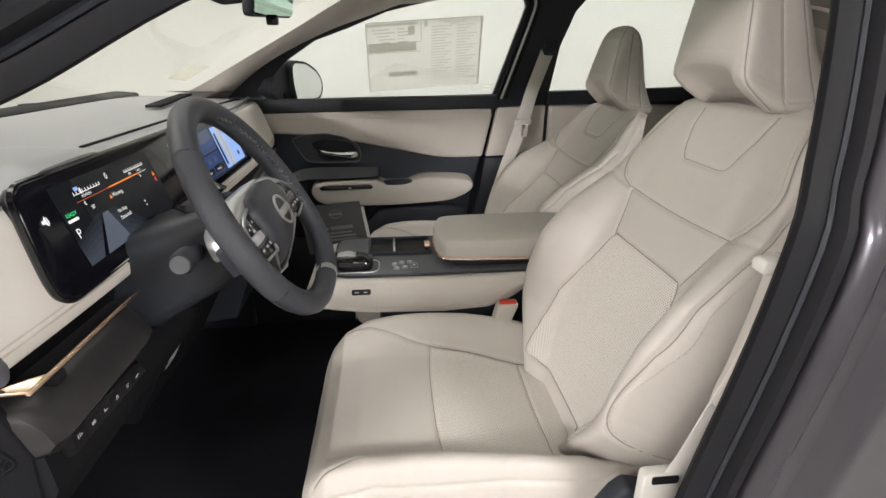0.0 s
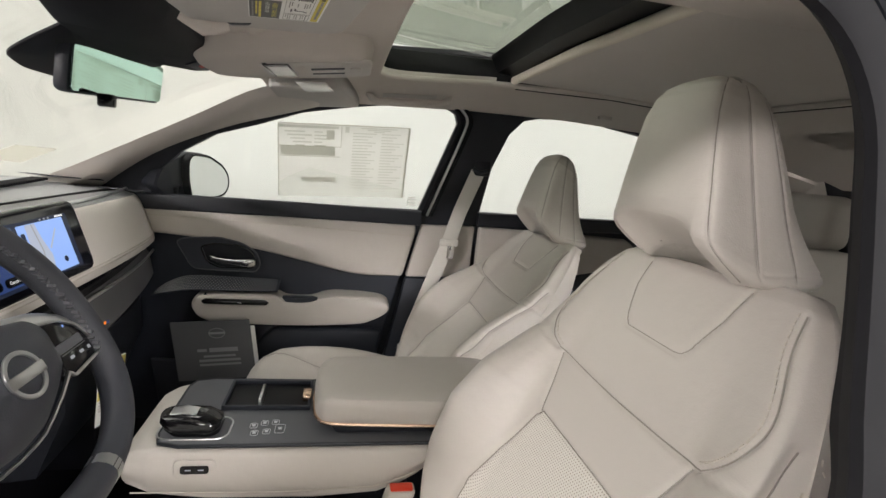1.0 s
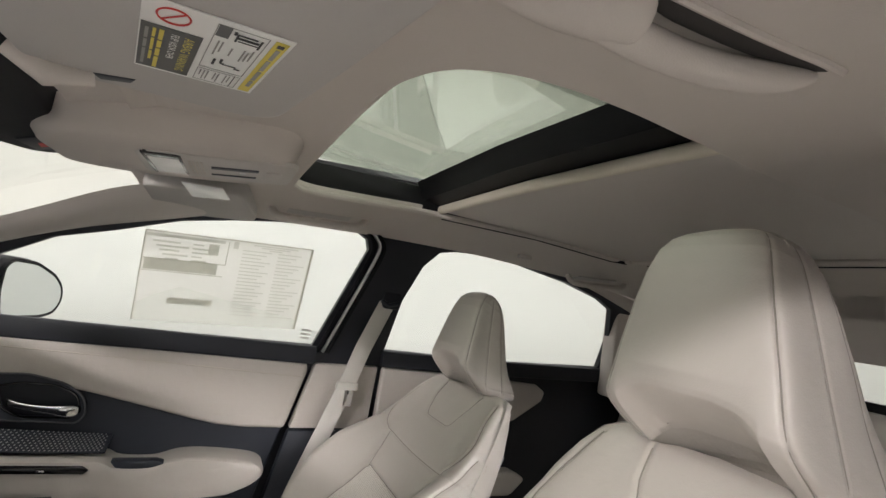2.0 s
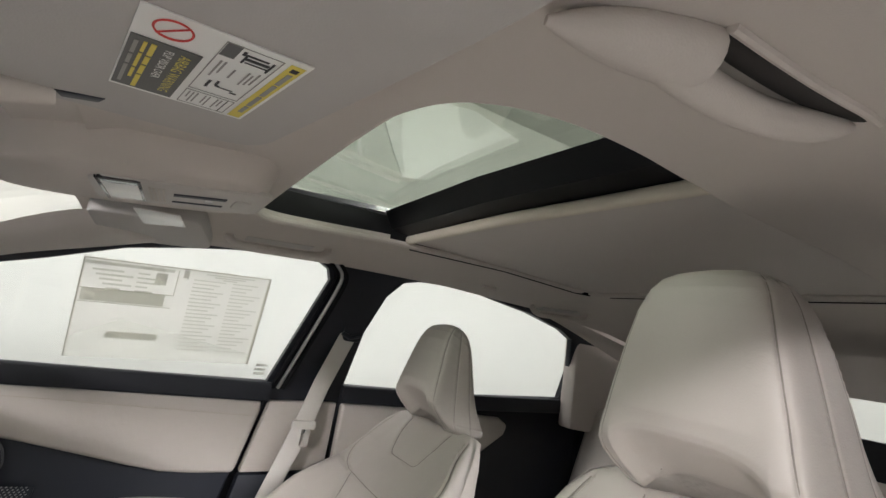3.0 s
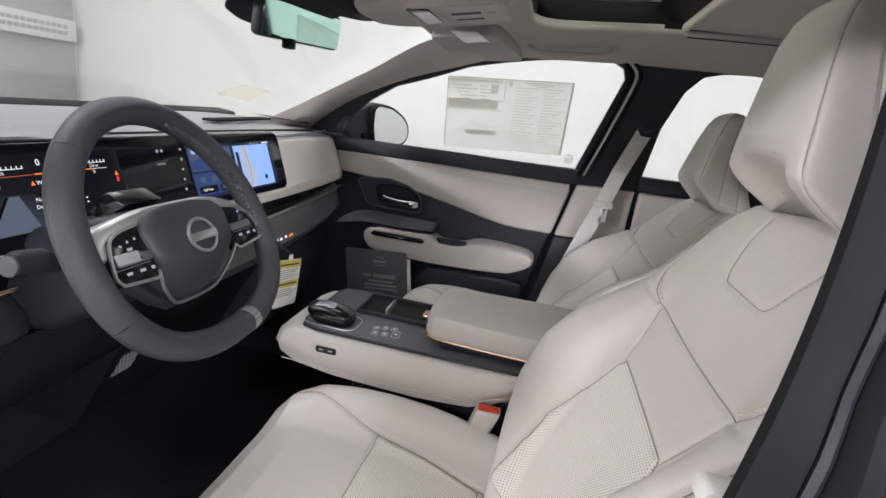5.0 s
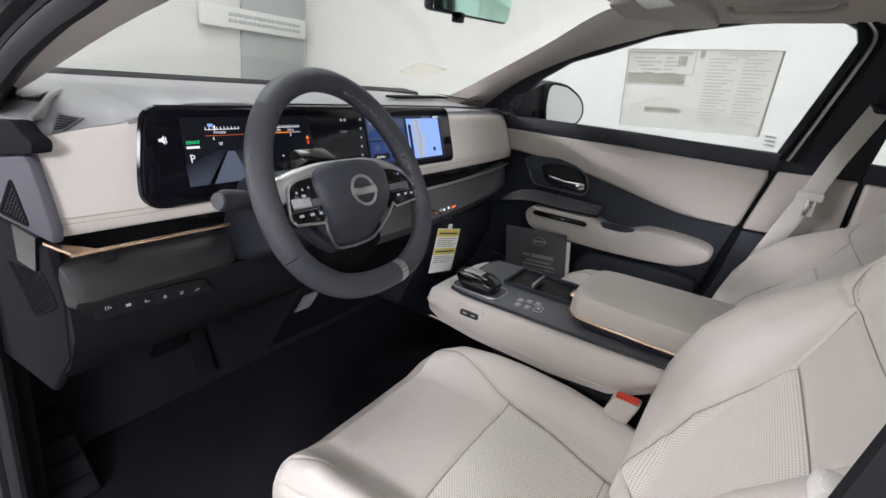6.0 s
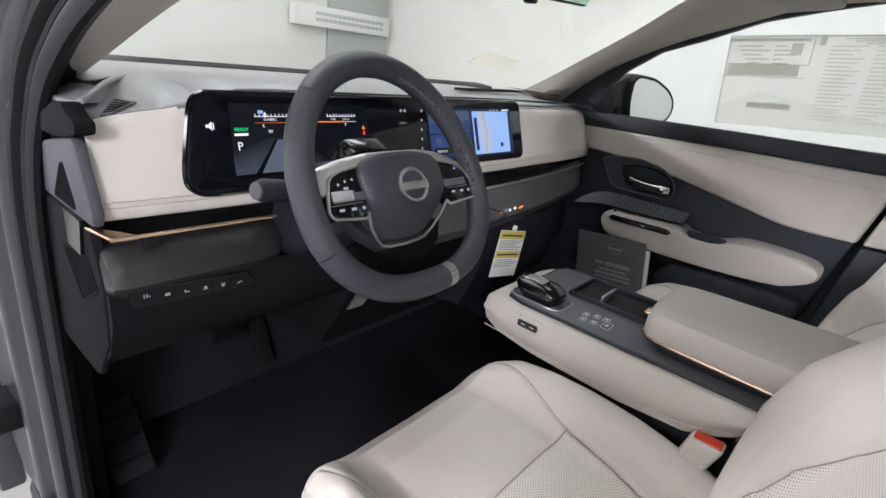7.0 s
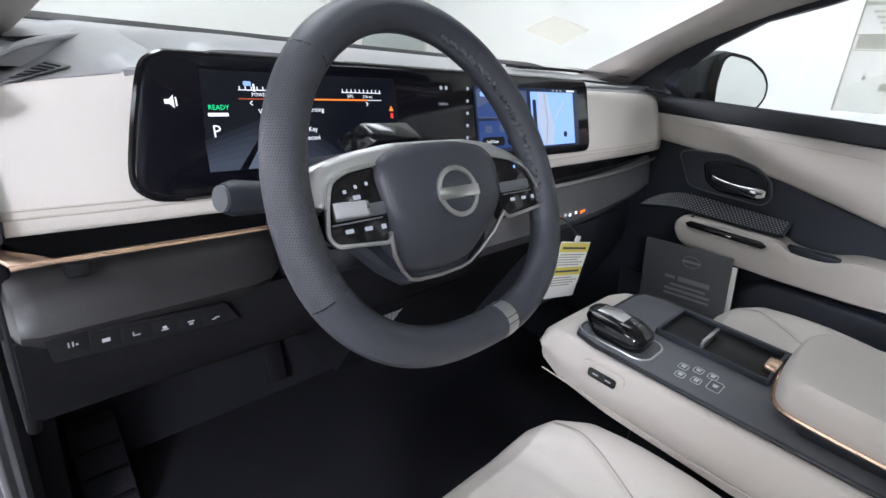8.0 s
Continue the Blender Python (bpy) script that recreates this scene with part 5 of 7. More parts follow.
for sg in (-1, 1):
    sp = [(.073, .030), (.102, .0270), (.119, .020), (.1265, .0), (.1315, -.022), (.126, -.0300), (.074, -.0355), (.069, -.010)] if sg < 0 else [(.074, .028), (.106, .022), (.128, .008), (.140, -.016), (.141, -.027), (.134, -.0325), (.074, -.0375), (.070, -.010)]
    outline = [(sg * a, b) for a, b in sp]
    pod = part("button_pod", prism([wp(a, b, -.010) for a, b in outline], W_n * .014, .003), M_PIANO, wheel, "gloss black switch pod")
    run = [wp(a, b, .0060) for a, b in fillet(outline[:7], .008, 4)[5:]]
    run = [wp(outline[0][0] * .98, outline[0][1] + .001, .004)] + run + [wp(sg * .0655, -.047, -.007), wp(sg * .052, -.0625, -.019), wp(sg * .0405, -.0715, -.0265), wp(sg * .028, -.0742, -.0285), wp(0, -.0755, -.029)]
    part("silver_line", sweep(run, roundrect(.0036, .0036, .0010, 2), W_n), M_SILVER, wheel, "satin silver line round the switches and under the hub")
    cxb = sg * (.101 if sg < 0 else .104)
    bar = part("rocker_bar", prism([wp(cxb + a + sg * -.004, -.006 + b, .0035) for a, b in roundrect(.048, .0105, .002)], W_n * .003, .0008), M_GREY, pod, "grey switch bar")
    if sg < 0:
        part("roller", sweep([wp(cxb - .019, -.003, .004), wp(cxb - .016, -.003, .0055), wp(cxb + .008, -.004, .0055), wp(cxb + .011, -.004, .004)], roundrect(.0125, .006, .002), W_n), M_GREYLIT, bar, "grey roller switch")
        part("roller_edge", sweep([wp(cxb + .008, -.004, .0058), wp(cxb + .0105, -.004, .0056)], roundrect(.0130, .0066, .002), W_n), M_CHROME, bar)
    for k, (a, b, w_, h_) in enumerate(((-.006, .0120, .0032, .0030), (.005, .0150, .0028, .0030), (.016, .0165, .0028, .0030), (.004, .0065, .0070, .0036), (-.010, -.0190, .0075, .0034), (.008, -.0195, .0075, .0034), (.023, -.0200, .0050, .0040))):
        if sg > 0 and k in (0, 2, 3):
            continue
        part("key_mark", prism([wp(cxb + a * (1 if sg < 0 else 1.05) + p, b - .001 + q, .0044) for p, q in roundrect(w_, h_, .0006, 2)], W_n * .0003), M_G_PALE if sg > 0 and k == 1 else M_G_GREY, pod)
    part("key_gap", prism([wp(cxb + p, -.0135 + q, .0040) for p, q in roundrect(.048, .0012, .0004, 2)], W_n * .0006), M_GREY, pod)
    part("spoke", prism([wp(sg * a, b, -.03) for a, b in ((.045, .040), (.10, .030), (.150, .014), (.152, -.022), (.10, -.030), (.05, -.030))], W_n * .018, .003), M_DARKSOFT, wheel)
# lower back cover between the silver lines
part("back_cover", loft([[wp(a * k, b, n) for a, b in ((-.085, -.030), (.085, -.030), (.060, -.058), (.036, -.076), (-.036, -.076), (-.060, -.058))] for k, n in ((1.0, -.050), (1.0, -.036), (.92, -.031))]), M_DARK, wheel, "black rear cover")
# emblem, drawn as a plain ring and bar
ring = [wp(.002 + .0232 * math.cos(q), -.004 + .0215 * math.sin(q), .0190) for q in (2 * math.pi * k / 48 for k in range(48))]
emb = part("emblem", sweep(ring, roundrect(.0046, .0030, .0009, 2), W_n, closed=True), M_SILVER, wheel, "satin silver ring emblem with a plain bar")
part("emblem_bar", prism([wp(.002 + a, -.005 + b, .0182) for a, b in roundrect(.052, .0110, .001, 2)], W_n * .0032, .0008), M_SILVER, emb)
# column
col = thing("steering_column", (.1, -.38, 1.1), "black plastic steering column shroud with a stalk", "steering column")
part("shroud", loft([[Vector((x, -.38 + a, zc + b)) for a, b in roundrect(w, h, .03, 4)] for x, zc, w, h in ((.175, 1.145, .10, .10), (.15, 1.13, .125, .125), (.08, 1.10, .14, .14), (.02, 1.07, .15, .16))]), M_DARK, col)
part("monitor_pod", prism([(.10, -.42, 1.19), (.10, -.34, 1.19), (.13, -.35, 1.215), (.13, -.41, 1.215)], (.03, 0, -.012), .004), M_PIANO, col, "gloss black camera pod")
st = part("stalk", tube([(.135, -.44, 1.135), (.14, -.475, 1.143), (.155, -.522, 1.160)], .0115, 12), M_DARK, col, "black stalk with a grey knob")
part("knob", tube([(.153, -.516, 1.159), (.159, -.548, 1.164), (.160, -.556, 1.165)], .0145, 14, scale=[.9, 1.0, .8]), M_DARK, st)
part("knob_end", tube([(.1600, -.5555, 1.1648), (.1606, -.5590, 1.1653)], .0105, 14), M_GREY, st, "grey knob end")
part("stalk", tube([(.135, -.32, 1.135), (.14, -.285, 1.143), (.145, -.255, 1.150)], .0115, 12), M_DARK, col, "black wiper stalk")


# ---- centre console ----
con = thing("centre_console", (.46, -.02, .40), "beige leather floating centre console with a dark control panel", "console")


def con_ring(x):
    zt = table(x, (.205, .905), (.215, .925), (.24, .938), (.28, .944), (.5, .943), (.68, .944), (.70, .942), (.71, .938))
    zb = table(x, (.205, .888), (.22, .878), (.26, .868), (.33, .861), (.50, .856), (.60, .862), (.65, .880), (.68, .902), (.71, .928))
    w = table(x, (.205, .085), (.22, .105), (.26, .118), (.35, .124), (.6, .124), (.71, .118))
    pts = [(0, zt), (.8 * w, zt), (.95 * w, zt - .003), (w, zt - .014), (w + .004, (zt + zb) / 2), (w - .004, zb + .012), (.9 * w, zb + .001), (.4 * w, zb)]
    return [Vector((x, -.02 + a, b)) for a, b in ring_of(pts, 60, 0)]


body = part("body", loft([con_ring(x) for x in np.concatenate([np.linspace(.205, .26, 10), np.linspace(.28, .66, 20), np.linspace(.67, .71, 6)])]), M_HIDE, con, "beige leather body")
part("seam", tube([Vector((x, -.149, table(x, (.24, .884), (.45, .877), (.60, .882), (.66, .905)))) for x in np.linspace(.24, .66, 20)], .0010, 5), M_THREAD, body)
part("pedestal", rbox(.36, .66, -.10, .06, .40, .862, .02), M_DARK, con)
panel = part("panel", prism([Vector((x, y, .9435)) for x, y in ((.262, -.10), (.270, -.125), (.30, -.134), (.69, -.134), (.69, .09), (.30, .094), (.270, .085), (.262, .06))], (0, 0, .006), .002), M_GREY, con, "dark grey satin control panel")
part("panel_edge", tube([Vector((x, y, .9475)) for x, y in ((.262, -.10), (.270, -.125), (.30, -.134), (.69, -.134), (.69, .09), (.30, .094), (.270, .085), (.262, .06))], .003, 6, closed=True), M_DARK, panel)
# open tray beside the keys
part("tray", rbox(.340, .480, -.026, .070, .9490, .9505, .0006), M_BLACK, panel, "black open tray")
for a in ((.340, .480, -.029, -.025), (.340, .480, .069, .074), (.336, .341, -.029, .074), (.479, .484, -.029, .074)):
    part("tray_rim", rbox(*a, .948, .958, .0012), M_DARKSOFT, panel)
part("divider", rbox(.395, .400, -.02, .04, .95, .966, .001), M_SILVER, panel)
part("brass_slide", rbox(.468, .484, -.005, .030, .952, .964, .003), M_BRONZE, panel, "small brass slider")
for i, (x, y) in enumerate(((.398, -.080), (.414, -.072), (.431, -.070), (.402, -.102), (.420, -.098), (.440, -.090))):
    w_ = .011 if i < 5 else .015
    loop = [Vector((x + a, y + b, .9499)) for a, b in roundrect(w_, .015 if i < 5 else .026, .003, 3)]
    part("touch_mark", join(tube(loop, .0005, 4, closed=True), plate((x, y, .9497), (1, 0, 0), (0, 1, 0), -.0025, .0025, -.003, .001, .0005, .0003), plate((x, y, .9497), (1, 0, 0), (0, 1, 0), -.0035, .0035, .0025, .0035, .0003, .0003)), M_ICON, panel)
sh = part("shifter", loft([[Vector((.302 + dx + a, -.085 + b, z)) for a, b in roundrect(w, d, .018, 4)] for z, w, d, dx in ((.948, .070, .054, .012), (.958, .084, .056, .008), (.968, .088, .054, .004), (.976, .076, .046, -.002), (.979, .050, .034, -.008))]), M_PIANO, con, "gloss black shift lever")
part("shifter_trim", sweep([(.270, -.085, .9765), (.297, -.085, .981), (.330, -.085, .9745), (.345, -.085, .964)], roundrect(.026, .003, .0012), (0, 0, 1)), M_SILVER, sh, "silver strip on the lever")
part("shifter_ring", tube([Vector((.312 + a, -.085 + b, .9495)) for a, b in roundrect(.104, .068, .02, 5)], .0016, 6, closed=True), M_SILVER, sh)
usb = part("socket_plate", prism([Vector((.326 + a, -.1425, .917 + b)) for a, b in roundrect(.060, .030, .008)], (0, -.004, 0), .0015), M_HIDE, con, "beige socket surround")
part("socket", prism([Vector((.326 + a, -.1465, .917 + b)) for a, b in roundrect(.040, .013, .004)], (0, -.0012, 0)), M_PIANO, usb, "two small charging sockets")
for dx in (-.009, .009):
    part("socket_mark", plate((.326 + dx, -.1478, .917), (1, 0, 0), (0, 0, 1), -.004, .004, -.001, .001, 0, .0, .0003), M_G_GREY, usb)
# armrest
arm = thing("armrest", (.65, -.02, .95), "padded beige leather armrest lid with a bronze edge line", "armrest")
part("box", prism([Vector((x, -.105, z)) for x, z in ((.530, .948), (.515, .966), (.80, .966), (.80, .948))], (0, .17, 0), .006), M_DARK, arm)
pad_o = [(p.x, p.y) for p in spline([(.490, -.015, 0), (.492, -.060, 0), (.500, -.092, 0), (.522, -.106, 0), (.60, -.112, 0), (.70, -.116, 0), (.80, -.116, 0), (.84, -.09, 0), (.845, -.015, 0), (.84, .06, 0), (.80, .086, 0), (.70, .086, 0), (.60, .082, 0), (.522, .076, 0), (.500, .062, 0), (.492, .030, 0)], 80, True)]
pcx, pcy = .66, -.015
part("lid", loft([[Vector((pcx + (a - pcx) * k, pcy + (b - pcy) * k, z)) for a, b in pad_o] for k, z in ((.975, .966), (.995, .970), (1.0, .978), (.998, .990), (.985, 1.001), (.95, 1.008), (.85, 1.012), (.5, 1.014), (.1, 1.0145))]), M_HIDE, arm)
part("edge_line", tube([Vector((a, b, .9665)) for a, b in pad_o], .0028, 6, closed=True), M_BRONZE, arm, "bronze line")

# ---- buckle by the driver's seat ----
def buckle(x, y, z, label):
    b = thing("seat_belt_buckle", (x, y, z - .05), label, "belt buckle", "belt buckles")
    shell = part("shell", loft([[Vector((x + h * .30 + a, y + c, z - .062 + h)) for a, c in roundrect(.040 * k, .026 * k, .005)] for h, k in ((0, .92), (.01, 1.0), (.058, 1.10), (.064, 1.08), (.066, 1.0))]), M_HIDE, b, "beige plastic shell")
    part("button", prism([Vector((x + .0195 + a, y + c, z + .0035)) for a, c in roundrect(.036, .019, .003)], (0, 0, .003), .0008), M_RED, b, "red release button")
    part("stem", tube([(x - .03, y, z - .14), (x - .01, y, z - .08), (x, y, z - .05)], .010, 8), M_DARK, b)


buckle(.618, -.158, .880, "beige belt buckle with a red button beside the seat")
buckle(.64, .135, .83, "beige belt buckle with a red button beside the seat")


# ---- passenger door trims ----
def door_panel(poly, y, thick, m, name, parent, label="", r=.006):
    return part(name, prism([Vector((x, y, z)) for x, z in poly], (0, thick, 0), r, 3), m, parent, label)


door = thing("car_door", (.3, .66, .55), "beige and dark grey inner trim of the closed front passenger door", "car door", "passenger side doors")
door_panel([(-.16, .55), (-.14, 1.205), (.74, 1.215), (.757, 1.20), (.71, 1.02), (.66, .78), (.62, .55)], .665, .045, M_DARKSOFT, "panel", door, "dark grey inner panel")
up = [(-.15, 1.195), (.05, 1.199), (.36, 1.203), (.745, 1.205), (.748, 1.18), (.716, 1.037), (.62, 1.035), (.56, 1.038), (.50, 1.049), (.41, 1.069), (.30, 1.092), (.221, 1.106), (.12, 1.119), (.036, 1.125), (-.15, 1.130)]
door_panel(up, .645, .03, M_HIDE, "upper_pad", door, "padded beige upper panel", .010)
part("pad_crease", tube([Vector((x, .6445, table(x, (-.1, 1.178), (.3, 1.176), (.74, 1.168)))) for x in np.linspace(-.1, .74, 20)], .001, 5), M_THREAD, door)
cup = fillet([(.062, 1.108), (.092, 1.119), (.178, 1.126), (.245, 1.112), (.284, 1.085), (.294, 1.050), (.282, 1.029), (.167, 1.028), (.108, 1.031)], .016, 5)
rec = fillet([(.128, 1.096), (.170, 1.107), (.230, 1.106), (.270, 1.090), (.284, 1.054), (.270, 1.040), (.180, 1.036), (.146, 1.052)], .012, 5)
part("handle_surround", holed(cup, [rec], lambda a, b: (a, .6445, b), (0, .012, 0)), M_DARKSOFT, door, "dark grey handle surround")
part("surround_edge", tube([Vector((a, .6450, b)) for a, b in cup], .0020, 6, closed=True), M_GREY, door)
part("handle_cup", prism([Vector((a, .6585, b)) for a, b in rec], (0, .004, 0)), M_DARK, door, "dark handle recess")
part("cup_edge", tube([Vector((a, .6440, b)) for a, b in rec], .0022, 6, closed=True), M_PIANO, door)
part("handle", sweep(spline([(.152, .653, 1.066), (.164, .642, 1.063), (.195, .637, 1.059), (.235, .636, 1.056), (.262, .637, 1.055), (.279, .641, 1.056)], 16), roundrect(.012, .020, .005), (0, 0, 1), scale=[.6, .75, .8, .72, .66, .64, .66, .72, .8, .95, 1.1, 1.25, 1.3, 1.3, 1.2, .9]), M_CHROME, door, "chrome door handle")
# patterned metal shelf above the armrest
def shelf_at(u, v):
    lo_ = spline([(.010, .612, .956), (.05, .604, .966), (.12, .599, .980), (.24, .598, .982), (.350, .600, .986)], 40)
    hi_ = spline([(.010, .614, .958), (.05, .632, .990), (.11, .642, 1.010), (.24, .646, 1.010), (.352, .648, 1.008)], 40)
    k = u * 39
    i_ = min(38, int(k))
    return lo_[i_].lerp(lo_[i_ + 1], k - i_).lerp(hi_[i_].lerp(hi_[i_ + 1], k - i_), v)


shelf = part("patterned_shelf", patch(shelf_at, 30, 5, (0, .006, -.006)), M_DARKSOFT, door, "dark patterned speaker shelf")
bm = bmesh.new()
for i in range(56):
    for j in range(9):
        u, v = (i + .5 * (j % 2)) / 56.5, (j + .5) / 9
        p = shelf_at(u, v)
        w_ = (shelf_at(u, 1) - shelf_at(u, 0)).length / 9
        if w_ < .0012:
            continue
        m_ = Matrix.Translation(p + Vector((0, -.0012, .0012))) @ Matrix.Rotation(radians(45), 4, "X") @ Matrix.Rotation(radians(45), 4, "Z") @ Matrix.Diagonal((min(.0030, w_ * .62), min(.0017, w_ * .4), .0012, 1))
        bmesh.ops.create_cube(bm, size=1, matrix=m_)
part("pattern", bm, M_GREYLIT, shelf, "grey diamond pattern", flat=True)
# pull and armrest
pull = [(p.x, p.y) for p in spline([(.120, .942, 0), (.130, .961, 0), (.16, .970, 0), (.28, .973, 0), (.345, .973, 0), (.375, .962, 0), (.44, .963, 0), (.485, .978, 0), (.53, .983, 0), (.60, .981, 0), (.655, .974, 0), (.678, .958, 0), (.672, .935, 0), (.635, .913, 0), (.58, .898, 0), (.40, .888, 0), (.20, .890, 0), (.145, .902, 0), (.125, .922, 0)], 72, True)]
acx, acz = .40, .93
part("armrest", loft([[Vector((acx + (a - acx) * k, y, acz + (b - acz) * k)) for a, b in pull] for k, y in ((1.0, .66), (1.0, .61), (.995, .592), (.975, .582), (.92, .577), (.6, .574), (.2, .573))]), M_HIDE, door, "padded beige armrest")
sw = part("switch_plate", prism([Vector((a, b, .9665 + .0)) for a, b in ((.152, .588), (.325, .588), (.325, .612), (.152, .612))], (0, 0, .003), .001), M_PIANO, door, "gloss black switch plate")
part("switch_plate_face", prism([Vector((x, .5705, z)) for x, z in ((.150, .955), (.160, .963), (.320, .965), (.332, .957), (.324, .949), (.158, .947))], (0, .006, 0), .002), M_PIANO, sw)
part("window_switch", rbox(.245, .258, .568, .572, .952, .957, .001), M_CHROME, sw)
part("grip_hollow", prism([Vector((x, .5785, z)) for x, z in ((.365, .972), (.38, .955), (.45, .955), (.475, .968), (.45, .975))], (0, .03, 0), .003), M_DARKSOFT, door, "dark finger grip")
door_panel([(.34, .86), (.60, .868), (.665, .86), (.655, .79), (.62, .70), (.20, .68), (.28, .80)], .628, .04, M_DARKSOFT, "lower_pad", door, "dark grey lower panel", .012)
pocket = door_panel([(.02, .78), (.30, .78), (.62, .70), (.60, .60), (.05, .60)], .575, .012, M_DARK, "pocket", door, "black map pocket wall", .005)

# sail panel behind the outside mirror
setting("sail_panel", prism([Vector((-.13, .668, 1.215)), Vector((-.025, .655, 1.33)), Vector((.01, .648, 1.32)), Vector((-.005, .655, 1.235)), Vector((.02, .66, 1.225))], (0, .012, 0), .003), M_DARK, "black plastic corner panel at the mirror", "trim")
mir = thing("side_mirror", (.05, .78, 1.24), "dark grey outside mirror on the passenger side", "side mirror")
m_o = fillet([(-.078, -.072), (-.094, -.015), (-.094, .040), (-.074, .057), (.0, .052), (.066, .026), (.098, -.002), (.106, -.036), (.086, -.066), (.042, -.074)], .016, 5)
m_h = fillet([(-.150, -.070), (-.208, -.034), (-.186, .012), (-.130, .044), (-.070, .064), (.002, .060), (.072, .032), (.106, .0), (.114, -.038), (.092, -.074)], .016, 5)
M_c, M_r, M_n = Vector((.105, .80, 1.294)), Vector((.36, .933, 0)).normalized(), Vector((.933, -.36, 0)).normalized()


def mirror_ring(o, k, d, sh=0.0):
    return [M_c + M_r * (a * k + sh) + Vector((0, 0, b * k)) - M_n * d for a, b in o]


part("housing", loft([mirror_ring(m_h, *r_) for r_ in ((.97, .012), (1.0, .018), (1.0, .04), (.93, .075, .005), (.75, .11, .015), (.35, .13, .02))]), M_DARK, mir)
part("rim", loft([mirror_ring(m_o, *r_) for r_ in ((1.0, -.003), (1.055, -.001), (1.065, .010), (1.05, .03))]), M_RUBBER, mir)
part("bezel", tube(mirror_ring(m_o, 1.0, -.003), .0050, 8, closed=True), M_RUBBER, mir)
part("glass", prism(mirror_ring(m_o, .985, -.0045), M_n * .002), M_MIRROR, mir, "mirror glass")
part("arm", prism([Vector((.0, .68, 1.235)), Vector((.06, .68, 1.235)), Vector((.05, .76, 1.255)), Vector((.02, .76, 1.255))], (0, 0, .02), .005), M_RUBBER, mir)

# middle pillar trim and rear door
bp = thing("pillar_trim_3", (.84, .66, .6), "beige and black middle pillar trim", "pillar", kind="structure")
part("upper", prism([Vector((.766, .648, 1.205)), Vector((.935, .648, 1.212)), Vector((.932, .648, 1.046)), Vector((.728, .648, 1.037))], (0, .03, 0), .006), M_HIDE, bp, "beige middle section")
part("lower", prism([Vector((.728, .650, 1.032)), Vector((.932, .650, 1.040)), Vector((.93, .65, .60)), Vector((.64, .65, .60)), Vector((.69, .65, .82))], (0, .03, 0), .006), M_DARKSOFT, bp, "dark lower section")
rd = thing("car_door", (1.35, .66, .55), "beige and black inner trim of the closed rear passenger door", "car door", "passenger side doors")
part("panel", prism([Vector((x, .668, z)) for x, z in ((.945, .55), (.945, 1.225), (1.80, 1.255), (1.85, .9), (1.7, .55))], (0, .04, 0), .006), M_DARK, rd)
part("upper_pad", prism([Vector((x, .650, z)) for x, z in ((.95, 1.212), (1.30, 1.21), (1.47, 1.205), (1.505, 1.185), (1.495, 1.155), (1.40, 1.09), (1.20, 1.05), (.95, 1.04))], (0, .03, 0), .010, 3), M_HIDE, rd, "padded beige upper panel")
part("armrest", prism([Vector((x, .61, z)) for x, z in ((1.05, .93), (1.40, .95), (1.45, .93), (1.40, .88), (1.05, .87))], (0, .06, 0), .015, 3), M_HIDE, rd, "padded beige armrest")


# ---- belts ----
def ribbon(path, w, wide, thick=.0022):
    return sweep(path, roundrect(w, thick, .0008, 2), wide)


sb = thing("seat_belt", (.84, .6, 1.38), "pale grey seat belt with its tongue on the middle pillar", "seat belt", "front seat belts")
part("webbing", ribbon([(.915, .610, 1.385), (.872, .612, 1.26), (.846, .610, 1.165)], .044, (0, 1, 0)), M_BELT, sb)
part("webbing", ribbon([(.846, .606, 1.165), (.80, .612, 1.02), (.765, .62, .90), (.74, .628, .80), (.72, .632, .68)], .044, (0, 1, 0)), M_BELT, sb)
gd = part("guide", prism([Vector((.925 + a, .612, 1.40 + b)) for a, b in roundrect(.050, .055, .012)], (0, -.012, 0), .004), M_DARK, sb, "black shoulder guide")
part("guide_loop", tube([(.895, .598, 1.392), (.915, .594, 1.382), (.94, .598, 1.390)], .006, 8), M_DARKSOFT, gd)
tg = part("tongue", prism([Vector((.846 + a, .600, 1.162 + b)) for a, b in roundrect(.058, .020, .006)], (0, .010, 0), .003), M_BELT, sb, "beige plastic tongue")
part("tongue_metal", prism([Vector((.853 + a, .602, 1.135 + b)) for a, b in roundrect(.022, .045, .004)], (0, .003, 0), .0005), M_CHROME, tg, "metal latch plate")
part("anchor", rbox(.715, .75, .60, .615, .80, .83, .004), M_BELT, sb)
sb2 = thing("seat_belt", (.80, -.66, 1.2), "pale grey seat belt hanging beside the driver seat", "seat belt", "front seat belts")
part("webbing", ribbon([(.89, -.655, 1.36), (.83, -.662, 1.20), (.785, -.668, 1.05), (.745, -.668, .93), (.72, -.66, .86)], .044, (0, 1, 0)), M_BELT, sb2)
part("guard", sweep(spline([(.80, -.672, 1.195), (.79, -.676, 1.13), (.775, -.678, 1.06), (.758, -.676, 1.015)], 10), roundrect(.012, .05, .004), (0, 1, 0), scale=[.8, 1, 1, 1, 1, 1, .95, .9, .8, .6]), M_HIDE, sb2, "beige plastic belt guard")
part("guide", prism([Vector((.785 + a, -.680, 1.188 + b)) for a, b in roundrect(.040, .016, .006)], (0, .02, 0), .003), M_BELT, sb2)
part("anchor", prism([Vector((.715 + a, -.668, .885 + b)) for a, b in roundrect(.050, .06, .008)], (0, .016, 0), .004), M_BELT, sb2, "pale anchor cover")
